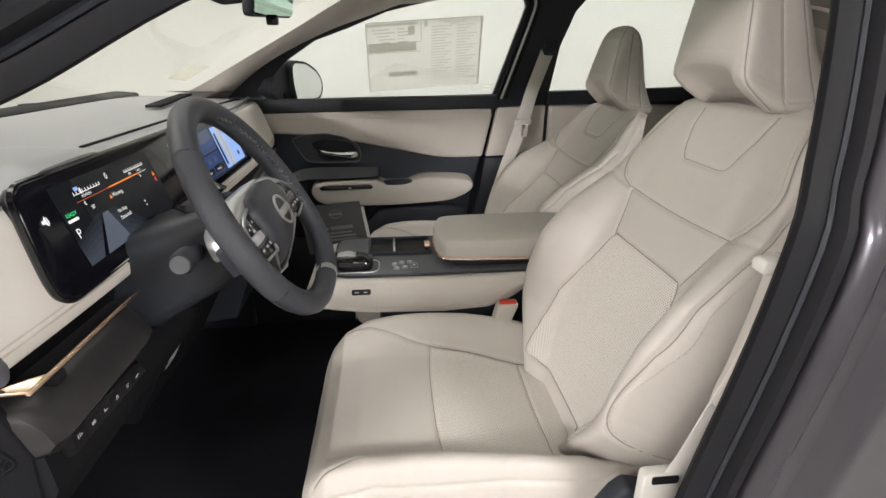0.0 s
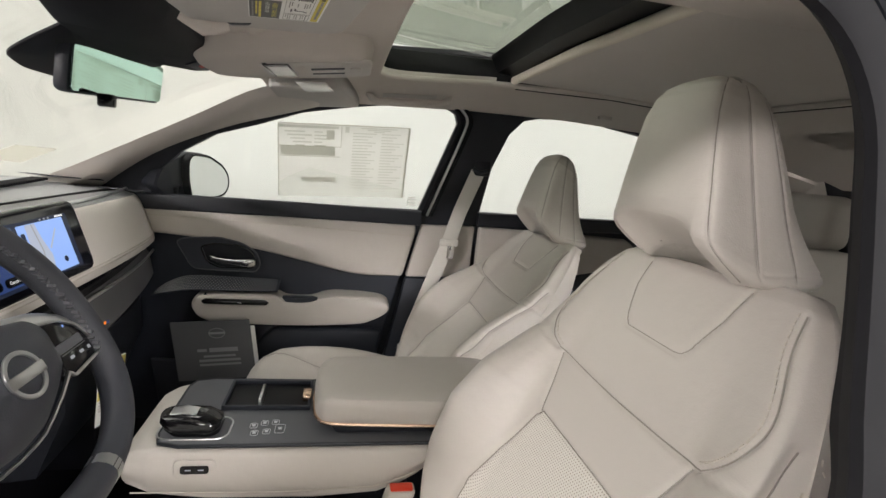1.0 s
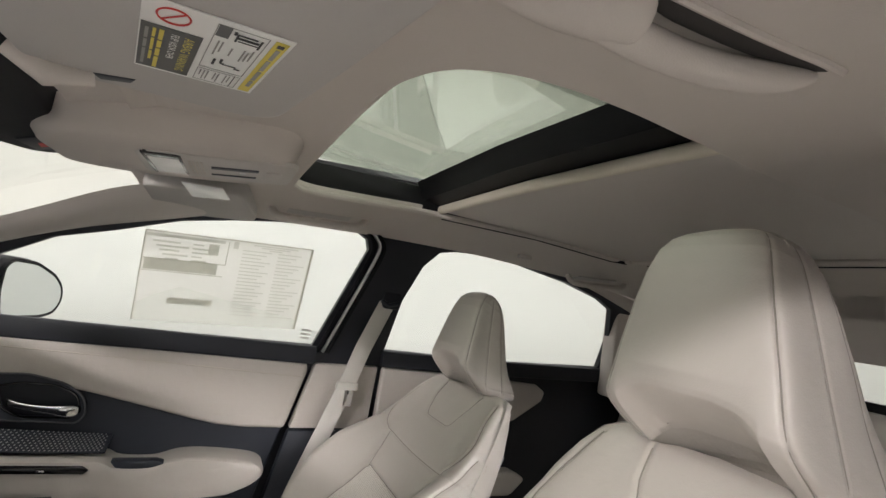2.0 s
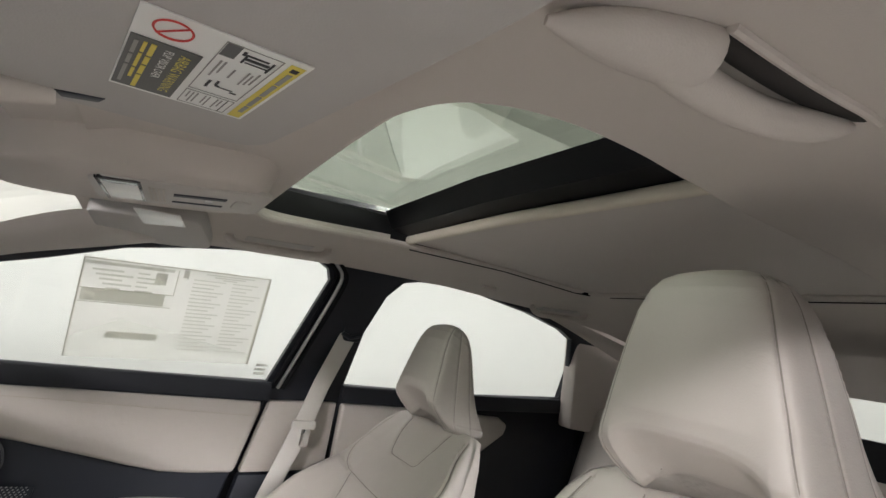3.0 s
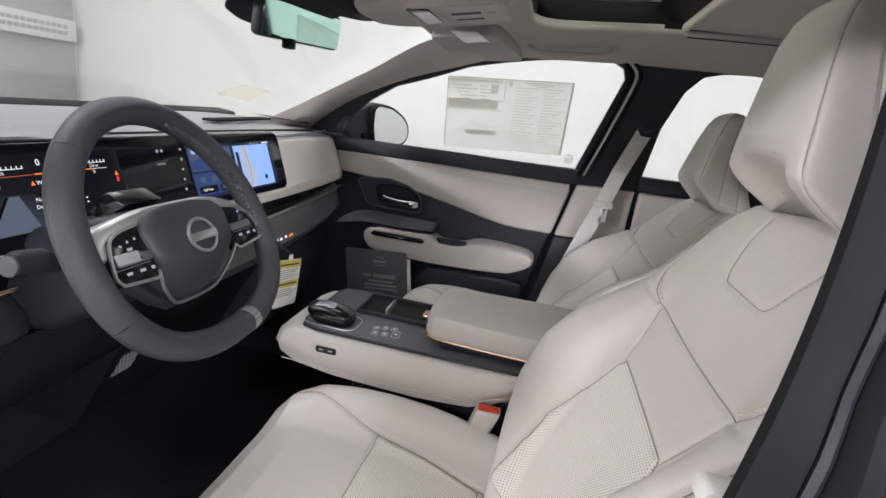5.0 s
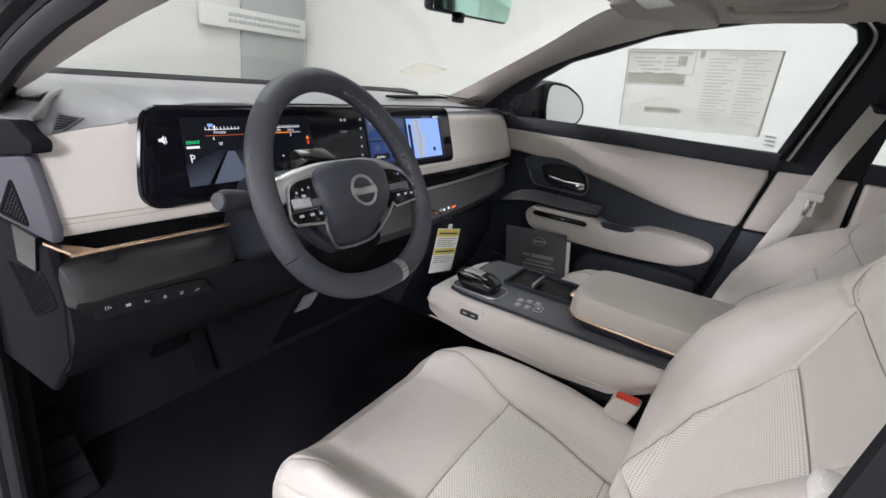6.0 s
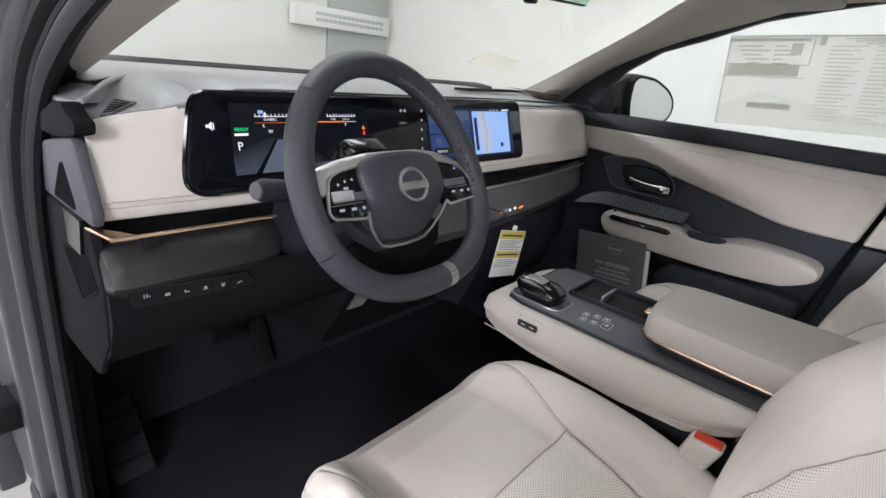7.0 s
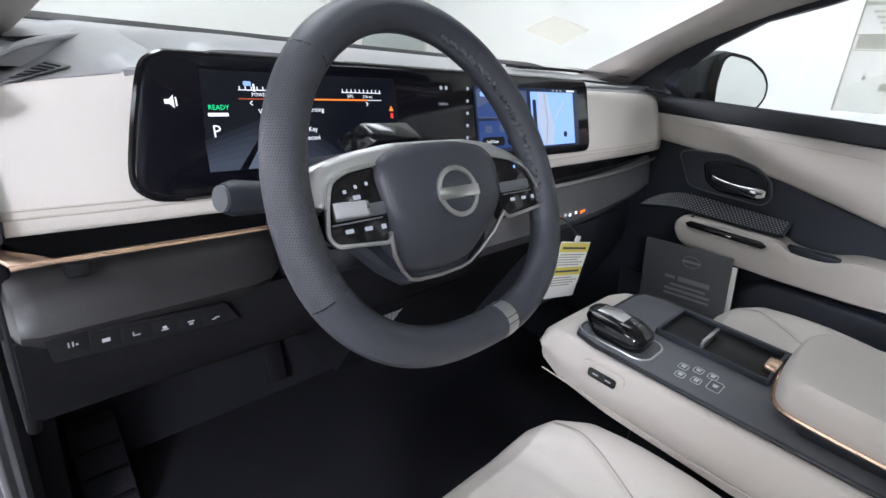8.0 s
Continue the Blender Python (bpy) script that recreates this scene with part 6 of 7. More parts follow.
part("anchor_gap", prism([Vector((.718 + a, -.669, .905 + b)) for a, b in roundrect(.034, .012, .003)], (0, .004, 0)), M_RUBBER, sb2)

# ---- overhead things ----
oc = thing("overhead_console", (.42, -.03, 1.53), "warm grey overhead console with map lamp and switches", "overhead console")
oc_o = [(p.x, p.y) for p in spline([(.305, -.09, 0), (.36, -.135, 0), (.45, -.140, 0), (.525, -.125, 0), (.542, -.03, 0), (.525, .065, 0), (.45, .085, 0), (.36, .08, 0), (.305, .04, 0), (.30, -.02, 0)], 56, True)]
M_OC = mat("console_plastic", (.50, .47, .44), .55, grain=.1, grain_size=.0012, vary=.03)


def oc_z(x, y):
    """Underside of the overhead console."""
    return 1.5165 + .13 * (x - .41) + .02 * abs(y + .03)


def oc_ring(k, f, up):
    out = []
    for a, b in oc_o:
        x, y = .42 + (a - .42) * k, -.03 + (b + .03) * k
        out.append(Vector((x, y, (liner_z(a, b) + .008) * (1 - f) + (oc_z(x, y) + up) * f)))
    return out


part("housing", loft([oc_ring(*r_) for r_ in ((1.07, 0, 0), (1.05, .35, .004), (1.02, .75, .003), (.98, .95, .002), (.94, 1, .001), (.6, 1, 0), (.1, 1, 0))]), M_LINER, oc)


def oc_plate(poly, up, thick, m, name, parent, label="", r=.0015):
    return part(name, prism([Vector((x, y, oc_z(x, y) + up)) for x, y in poly], (0, 0, -thick), r), m, parent, label)


oc_plate(fillet([(.385, -.095), (.545, -.105), (.548, .03), (.385, .035)], .02), .004, .0055, M_OC, "key_panel", oc, "smooth grey switch panel")
lm = oc_plate([(.394, -.092), (.424, -.092), (.428, .018), (.398, .024)], .004, .0058, M_LENS, "lamp", oc, "frosted map lamp")
oc_plate([(.393, -.094), (.425, -.094), (.425, -.074), (.395, -.074)], .004, .0068, M_PIANO, "lamp_end", oc)
for a in (([(.391, -.092), (.394, -.092), (.398, .024), (.395, .026)]), ([(.424, -.092), (.427, -.092), (.431, .018), (.428, .020)])):
    oc_plate(a, .004, .0065, M_PIANO, "lamp_edge", oc, "", .0004)
for k in range(4):
    oc_plate([(.433 + .004 * k, -.07), (.435 + .004 * k, -.07), (.438 + .004 * k, .01), (.436 + .004 * k, .01)], .004, .0062, M_LINER, "rib", oc, "", .0003)
oc_plate([(.456, -.052), (.506, -.060), (.506, -.048), (.456, -.040)], .004, .0059, M_DARKSOFT, "key_slot", oc, "", .0005)
oc_plate([(.456, -.004), (.506, -.012), (.506, -.004), (.456, .004)], .004, .0059, M_DARKSOFT, "key_slot", oc, "", .0005)
oc_plate([(.486, -.036), (.494, -.037), (.494, -.026), (.486, -.025)], .004, .0064, M_LENS, "key", oc, "", .0005)
oc_plate(fillet([(.514, -.058), (.532, -.060), (.532, -.010), (.514, -.008)], .006), .004, .0064, M_OC, "key", oc, "", .0008)
cam_ = thing("camera_housing", (.30, -.03, 1.52), "black plastic sensor housing behind the windshield top", "sensor housing")
def pane_z(x):
    """Height of the windshield over the cover."""
    u = (.335 - x) / .83
    return 1.548 - .303 * u + .02 * math.sin(math.pi * max(0, u))


def cover_loft(outline, mid, steps):
    """A cover that hugs the windshield: outline drawn in towards mid, at depths under the pane."""
    return loft([[Vector((mid[0] + (a - mid[0]) * k, mid[1] + (b - mid[1]) * k, pane_z(mid[0] + (a - mid[0]) * k) - d)) for a, b in outline] for k, d in steps])


cover_o = fillet([(.352, -.44), (.338, -.30), (.327, -.17), (.318, -.06), (.306, .03), (.290, .078), (.268, .060), (.245, -.02), (.226, -.12), (.221, -.20), (.230, -.29), (.252, -.37), (.29, -.44)], .02, 4)
part("housing", cover_loft(cover_o, (.28, -.18), ((1.02, 0), (1.0, .013), (.985, .018), (.94, .0205), (.4, .022), (.05, .022))), M_RUBBER, cam_)
shade_o = fillet([(.250, -.27), (.206, -.232), (.160, -.200), (.112, -.160), (.092, -.09), (.088, .0), (.115, .05), (.20, .05), (.26, .02)], .02, 4)
part("front_shade", cover_loft(shade_o, (.17, -.09), ((1.0, .001), (1.0, .004), (.97, .006), (.5, .007), (.05, .007))), M_RUBBER, cam_, "thin black shade on the glass")
part("switch", prism([Vector((x, y, pane_z(x) - .0195)) for x, y in ((.309, -.045), (.272, -.025), (.276, .030), (.300, .022))], (0, 0, -.004), .001), M_DARK, cam_)
part("switch_mark", prism([Vector((x, y, pane_z(x) - .0237)) for x, y in ((.295, -.010), (.287, -.009), (.285, .010), (.293, .009))], (0, 0, -.0004)), M_REDINK, cam_)
rm = thing("rear_view_mirror", (.2, -.05, 1.47), "black frameless rear view mirror with a green cast", "rear view mirror")
R_c, R_r, R_u = Vector((.195, -.044, 1.477)), Vector((.024, .315, .014)).normalized(), Vector((.115, -.045, 1)).normalized()
R_n = R_r.cross(R_u)
part("case", prism([R_c + R_r * a + R_u * b for a, b in roundrect(.255, .064, .010)], R_n * -.018, .005), M_DARK, rm, "black case")
part("glass", prism([R_c + R_r * a + R_u * b + R_n * .0005 for a, b in roundrect(.247, .056, .006)], R_n * .002), mat("green_mirror", (.55, .82, .72), .03, metal=1.0, vary=.01), rm, "green-tinted mirror glass")
part("switch", rbox(.19, .21, -.115, -.10, 1.430, 1.447, .003), M_PIANO, rm)
part("stem", tube([R_c - R_n * .03, (.13, -.04, 1.50), (.15, -.03, 1.53)], .012, 8), M_DARK, rm)


M_VISOR = mat("visor_cloth", (0.47, 0.45, 0.43), 0.8, grain=0.15, grain_size=0.0012, vary=0.03, spec=0.2)


def visor_z(x, y):
    """Flat underside of the driver's visor."""
    return 1.5265 + .087 * (x - .4965) + .034 * (y + .408)


def sun_visor(m, label, folded):
    v = thing("sun_visor", m((.45, -.38, 1.53)), label, "sun visor", "sun visors")
    o = fillet([(.352, -.275), (.400, -.268), (.500, -.252), (.529, -.427), (.543, -.52), (.545, -.60), (.352, -.615)], .035, 6)
    cx_, cy_ = .445, -.42
    lo = [[m((cx_ + (a - cx_) * k, cy_ + (b - cy_) * k, visor_z(cx_ + (a - cx_) * k, cy_ + (b - cy_) * k) + dz)) for a, b in o] for k, dz in ((.965, .034), (.99, .022), (1.0, .014), (1.0, .008), (.995, .0035), (.982, .001), (.955, .0), (.5, .0), (.05, .0))]
    part("blade", loft(lo), M_VISOR, v)
    return v


vis = sun_visor(lambda p: Vector(p), "warm grey cloth sun visor with a printed airbag label", True)
part("clip", tube([(.345, -.300, 1.523), (.365, -.292, 1.514), (.388, -.288, 1.520)], .009, 10, scale=[.8, 1, .7]), M_LINER, vis)
part("hinge", prism([Vector((x, y, visor_z(x, y) + .001)) for x, y in ((.388, -.295), (.412, -.300), (.408, -.290), (.390, -.284))], (0, 0, -.0016), .0004), M_DARKSOFT, vis, "dark clip slot")
# label: its lines read towards the windshield
L_o = Vector((.495, -.427, visor_z(.495, -.427) - .0004))
lab_r, lab_u = (Vector((.432, -.436, visor_z(.432, -.436) - .0004)) - L_o), (Vector((.479, -.328, visor_z(.479, -.328) - .0004)) - L_o)
lw, lh = lab_r.length, lab_u.length
lab_r.normalize()
lab_u.normalize()
lab_n = lab_r.cross(lab_u)
lab_n = -lab_n if lab_n.z > 0 else lab_n
lb = part("label", prism([L_o, L_o + lab_r * lw, L_o + lab_r * lw + lab_u * lh, L_o + lab_u * lh], lab_n * .0006), M_PAPERWHITE, vis, "white printed airbag label")


def lplate(a0, a1, b0, b1, m, lift=.0009):
    pts = [L_o + lab_r * (lw * a) + lab_u * (lh * b) + lab_n * lift for a, b in ((a0, b0), (a1, b0), (a1, b1), (a0, b1))]
    return part("print", prism(pts, lab_n * .0002), m, lb)


def lbars(a, w, spans, m, lift=.0009):
    """A line of writing as bars, word by word."""
    for b0, b1 in spans:
        lplate(a, a + w, b0, b1, m, lift)


def lframe(a0, a1, b0, b1):
    for box in ((a0, a0 + .006, b0, b1), (a1 - .006, a1, b0, b1), (a0, a1, b0, b0 + .004), (a0, a1, b1 - .004, b1)):
        lplate(*box, M_INKGREY)


lplate(.03, .13, .04, .96, M_YELLOW)
lbars(.06, .035, ((.14, .30), (.32, .50), (.52, .70), (.72, .84)), M_INKGREY, .0013)
lplate(.055, .105, .07, .11, M_INK, .0013)
M_LABEL = mat("label_print", (0.12, 0.12, 0.118), 0.6, vary=0.06)
lplate(.58, .99, .28, .96, M_LABEL)
lframe(.17, .53, .045, .70)
lframe(.17, .53, .73, .96)
lplate(.43, .52, .05, .19, M_LABEL)
# seat drawing: a slanted back with its lines
for a0, a1, b0, b1 in ((.39, .41, .08, .12), (.24, .40, .10, .115), (.22, .38, .135, .16), (.21, .36, .18, .19), (.20, .215, .10, .22), (.37, .385, .12, .20)):
    lplate(a0, a1, b0, b1, M_INK)
for a, spans in ((.47, ((.25, .46),)), (.44, ((.25, .40),)), (.36, ((.30, .42),)), (.27, ((.28, .46),)), (.24, ((.30, .44),)), (.21, ((.26, .42),))):
    lbars(a, .012, spans, M_INKGREY)
for a0, a1, b0, b1 in ((.43, .45, .52, .62), (.38, .40, .50, .56), (.36, .39, .56, .58), (.26, .37, .575, .585), (.22, .27, .60, .615)):
    lplate(a0, a1, b0, b1, M_INK)
for a, b1 in ((.49, .86), (.46, .93), (.43, .92), (.37, .90), (.34, .93), (.28, .92), (.25, .88)):
    lbars(a, .010, ((.76, b1),), M_INKGREY)
lplate(.215, .222, .73, .96, M_INK)
for txt, a, sz, m in (("AIRBAG WARNING", .695, .0064, M_YELLOW), ("FLIP VISOR OVER", .785, .0050, M_PAPERWHITE)):
    part("lettering", words(txt, sz, L_o + lab_r * (lw * a) + lab_u * (lh * .33) + lab_n * .0016, lab_u, -lab_r, 0), m, lb)
lbars(.835, .032, ((.32, .46), (.48, .58), (.60, .72), (.74, .93)), M_YELLOW, .0013)
lbars(.888, .022, ((.32, .44), (.46, .64), (.66, .80)), M_YELLOW, .0013)
lbars(.935, .025, ((.33, .48), (.50, .62), (.64, .90)), M_INKGREY, .0013)
part("no_sign", tube([L_o + lab_r * (lw * .80 + .0068 * math.cos(q)) + lab_u * (lh * .13 + .0085 * math.sin(q)) + lab_n * .001 for q in (2 * math.pi * k / 24 for k in range(24))], .0005, 4, closed=True), M_REDINK, lb)
part("no_sign_bar", tube([L_o + lab_r * (lw * .80 - .0045) + lab_u * (lh * .13 - .006) + lab_n * .001, L_o + lab_r * (lw * .80 + .0045) + lab_u * (lh * .13 + .006) + lab_n * .001], .0005, 4), M_REDINK, lb)
pv = sun_visor(centre_mirror, "warm grey cloth sun visor with a vanity mirror lid", True)
part("mirror_lid", prism([Vector((x, y, visor_z(x, -.04 - y) - .0002)) for x, y in ((.413, .150), (.470, .160), (.483, .262), (.425, .282))], (0, 0, -.002), .0006), M_LENS, pv, "pale vanity lid")


def grab_handle(m, label):
    g = thing("grab_handle", m((.67, .45, 1.57)), label, "grab handle", "roof grab handles")
    def hang(x, y, d):
        return m((x, y, liner_z(x, y) - d))
    part("bar", sweep(spline([hang(.566, .438, -.004), hang(.570, .430, .010), hang(.586, .424, .020), hang(.63, .421, .023), hang(.70, .421, .023), hang(.748, .424, .020), hang(.765, .430, .010), hang(.770, .438, -.004)], 30), roundrect(.016, .013, .005), (0, 0, 1)), M_LINER, g)
    part("recess", prism([hang(.60, .430, .0015), hang(.736, .430, .0015), hang(.736, .462, .0015), hang(.60, .462, .0015)], (0, 0, .003)), M_VISOR, g)


grab_handle(lambda p: Vector(p), "warm grey roof grab handle above the passenger window")
grab_handle(lambda p: Vector((p[0] + .80, p[1] + .01, p[2] - .01)), "warm grey roof grab handle above the rear window")
setting("coat_hook", rbox(1.195, 1.235, .44, .452, 1.562, 1.572, .003), M_PILLAR, "small pale coat hook on the roof rail", "hook")

M_GAPSHADE = mat("painted_gap_shade", (.03, .027, .025), .9)

# ---- driver's roof handle: a pocket with a folding grip ----
gd2 = thing("grab_handle", (.68, -.53, 1.55), "warm grey fold-down roof grip above the driver door", "grab handle", "roof grab handles")
grip = [(x, y, liner_z(x, y) - d) for x, y, d in ((.598, -.514, .010), (.625, -.513, .013), (.655, -.512, .013), (.685, -.514, .011), (.708, -.519, .008), (.726, -.526, .004))]
part("bar", sweep(spline(grip, 24), [(math.cos(q) * .0100, math.sin(q) * .0085) for q in (2 * math.pi * k / 14 for k in range(14))], (0, 0, 1), scale=[.95] * 17 + [.92, .88, .82, .74, .64, .5, .3]), M_LINER, gd2)
nose = spline([(x, y, liner_z(x, y) - .007) for x, y in ((.556, -.500), (.578, -.508), (.600, -.515), (.614, -.520), (.620, -.522))], 16)
part("nose", sweep(nose, [(math.cos(q) * .0150, math.sin(q) * .012) for q in (2 * math.pi * k / 16 for k in range(16))], (0, 0, 1), scale=[.15, .35, .52, .66, .78, .87, .93, .97, 1, 1, 1, .98, .93, .85, .7, .35]), M_LINER, gd2)
# no opening here: a dark strip on the liner paints the gap's shade
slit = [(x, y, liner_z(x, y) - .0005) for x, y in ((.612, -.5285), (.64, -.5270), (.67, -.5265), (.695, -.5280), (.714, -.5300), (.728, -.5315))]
part("recess", sweep(spline(slit, 24), [(math.cos(q) * .0078, math.sin(q) * .0022) for q in (2 * math.pi * k / 12 for k in range(12))], (0, 0, 1), scale=[.5, .7, .85, .95, 1, 1, 1, 1, 1, 1, 1, 1, 1, 1, 1, .97, .93, .88, .82, .74, .65, .55, .4, .2]), M_GAPSHADE, gd2, "dark strip painted as the shaded gap behind the grip")
part("recess_edge", sweep(spline([(x, y - .0075, liner_z(x, y - .0075) - .001) for x, y in ((.610, -.5285), (.64, -.5275), (.67, -.5272), (.695, -.5280), (.714, -.5290), (.732, -.5280))], 20), [(math.cos(q) * .0024, math.sin(q) * .0024) for q in (2 * math.pi * k / 8 for k in range(8))], (0, 0, 1)), M_LINER, gd2)

# ---- rear of the cabin ----
rs = thing("rear_seat", (1.6, 0, .4), "beige leather rear bench with headrests", "car seat")
part("bench", rbox(1.30, 1.75, -.62, .62, .62, .80, .05, 4), M_HIDE, rs)
part("back", prism([Vector((1.66, -.62, .75)), Vector((1.82, -.62, 1.28)), Vector((1.90, -.62, 1.26)), Vector((1.78, -.62, .72))], (0, 1.24, 0), .03, 4), M_HIDE, rs)
for y in (-.36, 0, .36):
    part("headrest", rbox(1.80, 1.90, y - .12, y + .12, 1.27 if y else 1.24, 1.42 if y else 1.33, .03, 4), M_HIDE, rs)
for y in (-.4, -.2, 0, .2, .4):
    part("crease", tube([(1.675, y, .80), (1.815, y, 1.25)], .003, 5), M_THREAD, rs)
t_u, t_r = Vector((.16, 0, .53)).normalized(), Vector((0, -1, 0))
t_c = Vector((1.793, -.070, 1.228))
seat_tag = part("tag", plate(t_c, t_r, t_u, -.014, .014, -.018, .018, 0, 0, .002), M_PIANO, rs, "black sewn tag with pale marks")
for a0, a1, b0, b1 in ((-.010, .002, .006, .014), (.004, .010, .004, .014), (-.009, .009, -.003, -.001), (-.009, .009, -.013, -.011), (-.009, -.007, -.013, -.001), (.007, .009, -.013, -.001)):
    part("mark", plate(t_c, t_r, t_u, a0, a1, b0, b1, 0, .0022, .0005), M_PAPER, seat_tag)
tail = [(-.64, .90), (-.64, 1.40), (-.58, 1.56), (.54, 1.56), (.62, 1.40), (.62, .90)]
gap_ = [(-.36, 1.335), (-.44, 1.480), (.40, 1.480), (.30, 1.335)]
setting("tailgate_trim", holed(tail, [gap_], lambda a, b: (2.25 - .55 * (b - 1.27), a, b), (.03, 0, 0)), M_DARK, "black tailgate trim with the rear window", "trim")
wr = setting("window_3", prism([Vector((2.29 - .55 * (b - 1.27), a, b)) for a, b in gap_], (.004, 0, .002)), M_GLASS, "clear rear window of the car", "window")
wr.visible_shadow = False
setting("rear_side_trim", rbox(1.80, 2.3, .60, .66, .5, 1.45, .02), M_DARK, "black rear quarter trim", "trim")
setting("rear_side_trim_1", rbox(1.80, 2.3, -.70, -.64, .5, 1.45, .02), M_DARK, "black rear quarter trim", "trim")
setting("rear_liner", patch(lambda u, v: (1.95 + .22 * u, -.56 + 1.08 * v, 1.50 - .06 * u), 4, 8, (0, 0, .02)), M_LINER, "cloth headliner over the tailgate", "headliner")

# ---- driver door opening ----
SEAL = [(-.19, -.705, .44), (-.175, -.705, .80), (-.168, -.705, .92), (-.158, -.705, 1.02), (-.138, -.704, 1.10), (-.118, -.700, 1.165), (-.098, -.693, 1.213), (-.062, -.690, 1.249), (-.020, -.686, 1.279), (.025, -.682, 1.306), (.085, -.674, 1.338), (.140, -.664, 1.364), (.251, -.640, 1.425), (.38, -.620, 1.470), (.52, -.61, 1.500), (.65, -.605, 1.518), (.74, -.605, 1.520),
        (.785, -.610, 1.500), (.803, -.625, 1.455), (.80, -.643, 1.39), (.788, -.668, 1.305), (.768, -.695, 1.235), (.745, -.70, 1.09), (.712, -.70, .91), (.69, -.70, .75), (.66, -.70, .52)]
path = spline(SEAL, 110)
op = thing("door_opening", (.2, -.71, .5), "dark grey body frame of the open driver door with rubber seals", "door frame", kind="structure")
mid_ = Vector((.25, 0, 1.05))


def frame_sweep(prof, pts):
    rings = []
    for i, p in enumerate(pts):
        t_ = (pts[min(i + 1, len(pts) - 1)] - pts[max(i - 1, 0)]).normalized()
        out_ = Vector((-t_.z, 0, t_.x))
        if out_.dot(Vector((p.x, 0, p.z)) - mid_) < 0:
            out_ = -out_
        rings.append([p + out_ * a + Vector((0, b, 0)) for a, b in prof])
    return loft(rings, True, True)


part("edge_trim", frame_sweep([(.012, .014), (.003, .002), (.004, -.005), (.018, -.010), (.025, -.009), (.028, -.002), (.028, .014)], path), M_RUBBER, op, "black plastic edge trim")
part("seal_lip", frame_sweep([(.027, .004), (.027, -.009), (.030, -.012), (.034, -.009), (.034, .004)], path), M_DARK, op, "thin seal lip")
part("seal", frame_sweep([(.034, .010), (.034, -.010), (.040, -.020), (.048, -.022), (.056, -.016), (.059, -.002), (.059, .010)], path), M_RUBBER, op, "black rubber door seal")
part("inner_flange", frame_sweep([(.050, .045), (.075, .045), (.060, .012), (.030, .012)], path), M_RUBBER, op)
part("body_frame", frame_sweep([(.058, .002), (.060, -.012), (.064, -.022), (.070, -.028), (.077, -.030), (.083, -.027), (.088, -.022), (.106, -.024), (.112, -.030), (.117, -.040), (.123, -.046), (.131, -.048), (.140, -.046), (.22, -.052), (.34, -.050), (.34, .02), (.058, .02)], path), M_PAINT, op, "dark grey metallic paint")
part("striker", tube([(.905, -.742, 1.115), (.905, -.776, 1.108), (.905, -.776, 1.065), (.905, -.742, 1.058)], .007, 8), M_CHROME, op, "metal door striker")
part("hinge", rbox(-.42, -.34, -.80, -.74, .60, .66, .01), M_RUBBER, op)
part("sill", rbox(-.4, .75, -.76, -.66, .36, .45, .02), M_DARK, op)
setting("front_fender", prism([Vector((-.55, -.745, .3)), Vector((-.50, -.745, 1.0)), Vector((-.40, -.74, 1.19)), Vector((-1.7, -.70, 1.02)), Vector((-1.7, -.74, .3))], (0, -.05, 0), .01), M_PAINT, "dark grey painted front wing of the car", "car body")
setting("rear_quarter", prism([Vector((.93, -.755, .3)), Vector((.98, -.755, 1.2)), Vector((1.72, -.74, 1.22)), Vector((2.3, -.74, 1.2)), Vector((2.3, -.74, .3))], (0, .05, 0)), M_PAINT, "dark grey painted rear side of the car", "car body")
wq = setting("window_4", prism([Vector((.98, -.735, 1.2)), Vector((1.04, -.66, 1.52)), Vector((1.60, -.66, 1.50)), Vector((1.72, -.735, 1.22))], (0, .004, 0)), M_GLASS, "clear rear driver-side window of the car, closed", "window")
wq.visible_shadow = False
for nm, y in (("rear_pillar_trim_1", .58), ("rear_pillar_trim_2", -.68)):
    setting(nm, prism([Vector((1.70, y, 1.20)), Vector((1.69, y, 1.50)), Vector((1.76, y, 1.57)), Vector((2.10, y, 1.55)), Vector((2.32, y, 1.38)), Vector((2.32, y, 1.15))], (0, .06, 0), .01), M_LINER, "warm grey rear pillar trim", "pillar")

# ---- loose things ----
book = thing("booklet", (.18, .555, .74), "dark grey quick guide booklet standing in the door pocket", "booklet")
B_o, B_r, B_u = Vector((.102, .553, .724)), Vector((.200, -.004, .019)).normalized(), Vector((-.155, .03, 1)).normalized()
B_n = B_r.cross(B_u)
cv = part("cover", plate(B_o, B_r, B_u, 0, .208, 0, .172, .002, 0, .002), M_BOOK, book, "dark grey cover")
part("page_block", plate(B_o, B_r, B_u, .002, .218, 0, .150, .002, -.008, .007), M_PAPERWHITE, book, "white pages")
ring = [B_o + B_r * (.118 + .021 * math.cos(q)) + B_u * (.136 + .014 * math.sin(q)) + B_n * .0024 for q in (2 * math.pi * k / 28 for k in range(28))]
part("ring_mark", tube(ring, .001, 4, closed=True), M_BOOKINK, cv)
part("ring_mark_bar", plate(B_o, B_r, B_u, .096, .140, .133, .139, .0, .0022, .0004), M_BOOKINK, cv)
for x0, x1, y0, y1 in ((.060, .085, .083, .091), (.092, .168, .081, .093), (.075, .160, .066, .072), (.062, .172, .053, .060), (.062, .172, .041, .047)):
    part("print_bar", plate(B_o, B_r, B_u, x0, x1, y0, y1, 0, .0022, .0004), M_BOOKINK, cv)

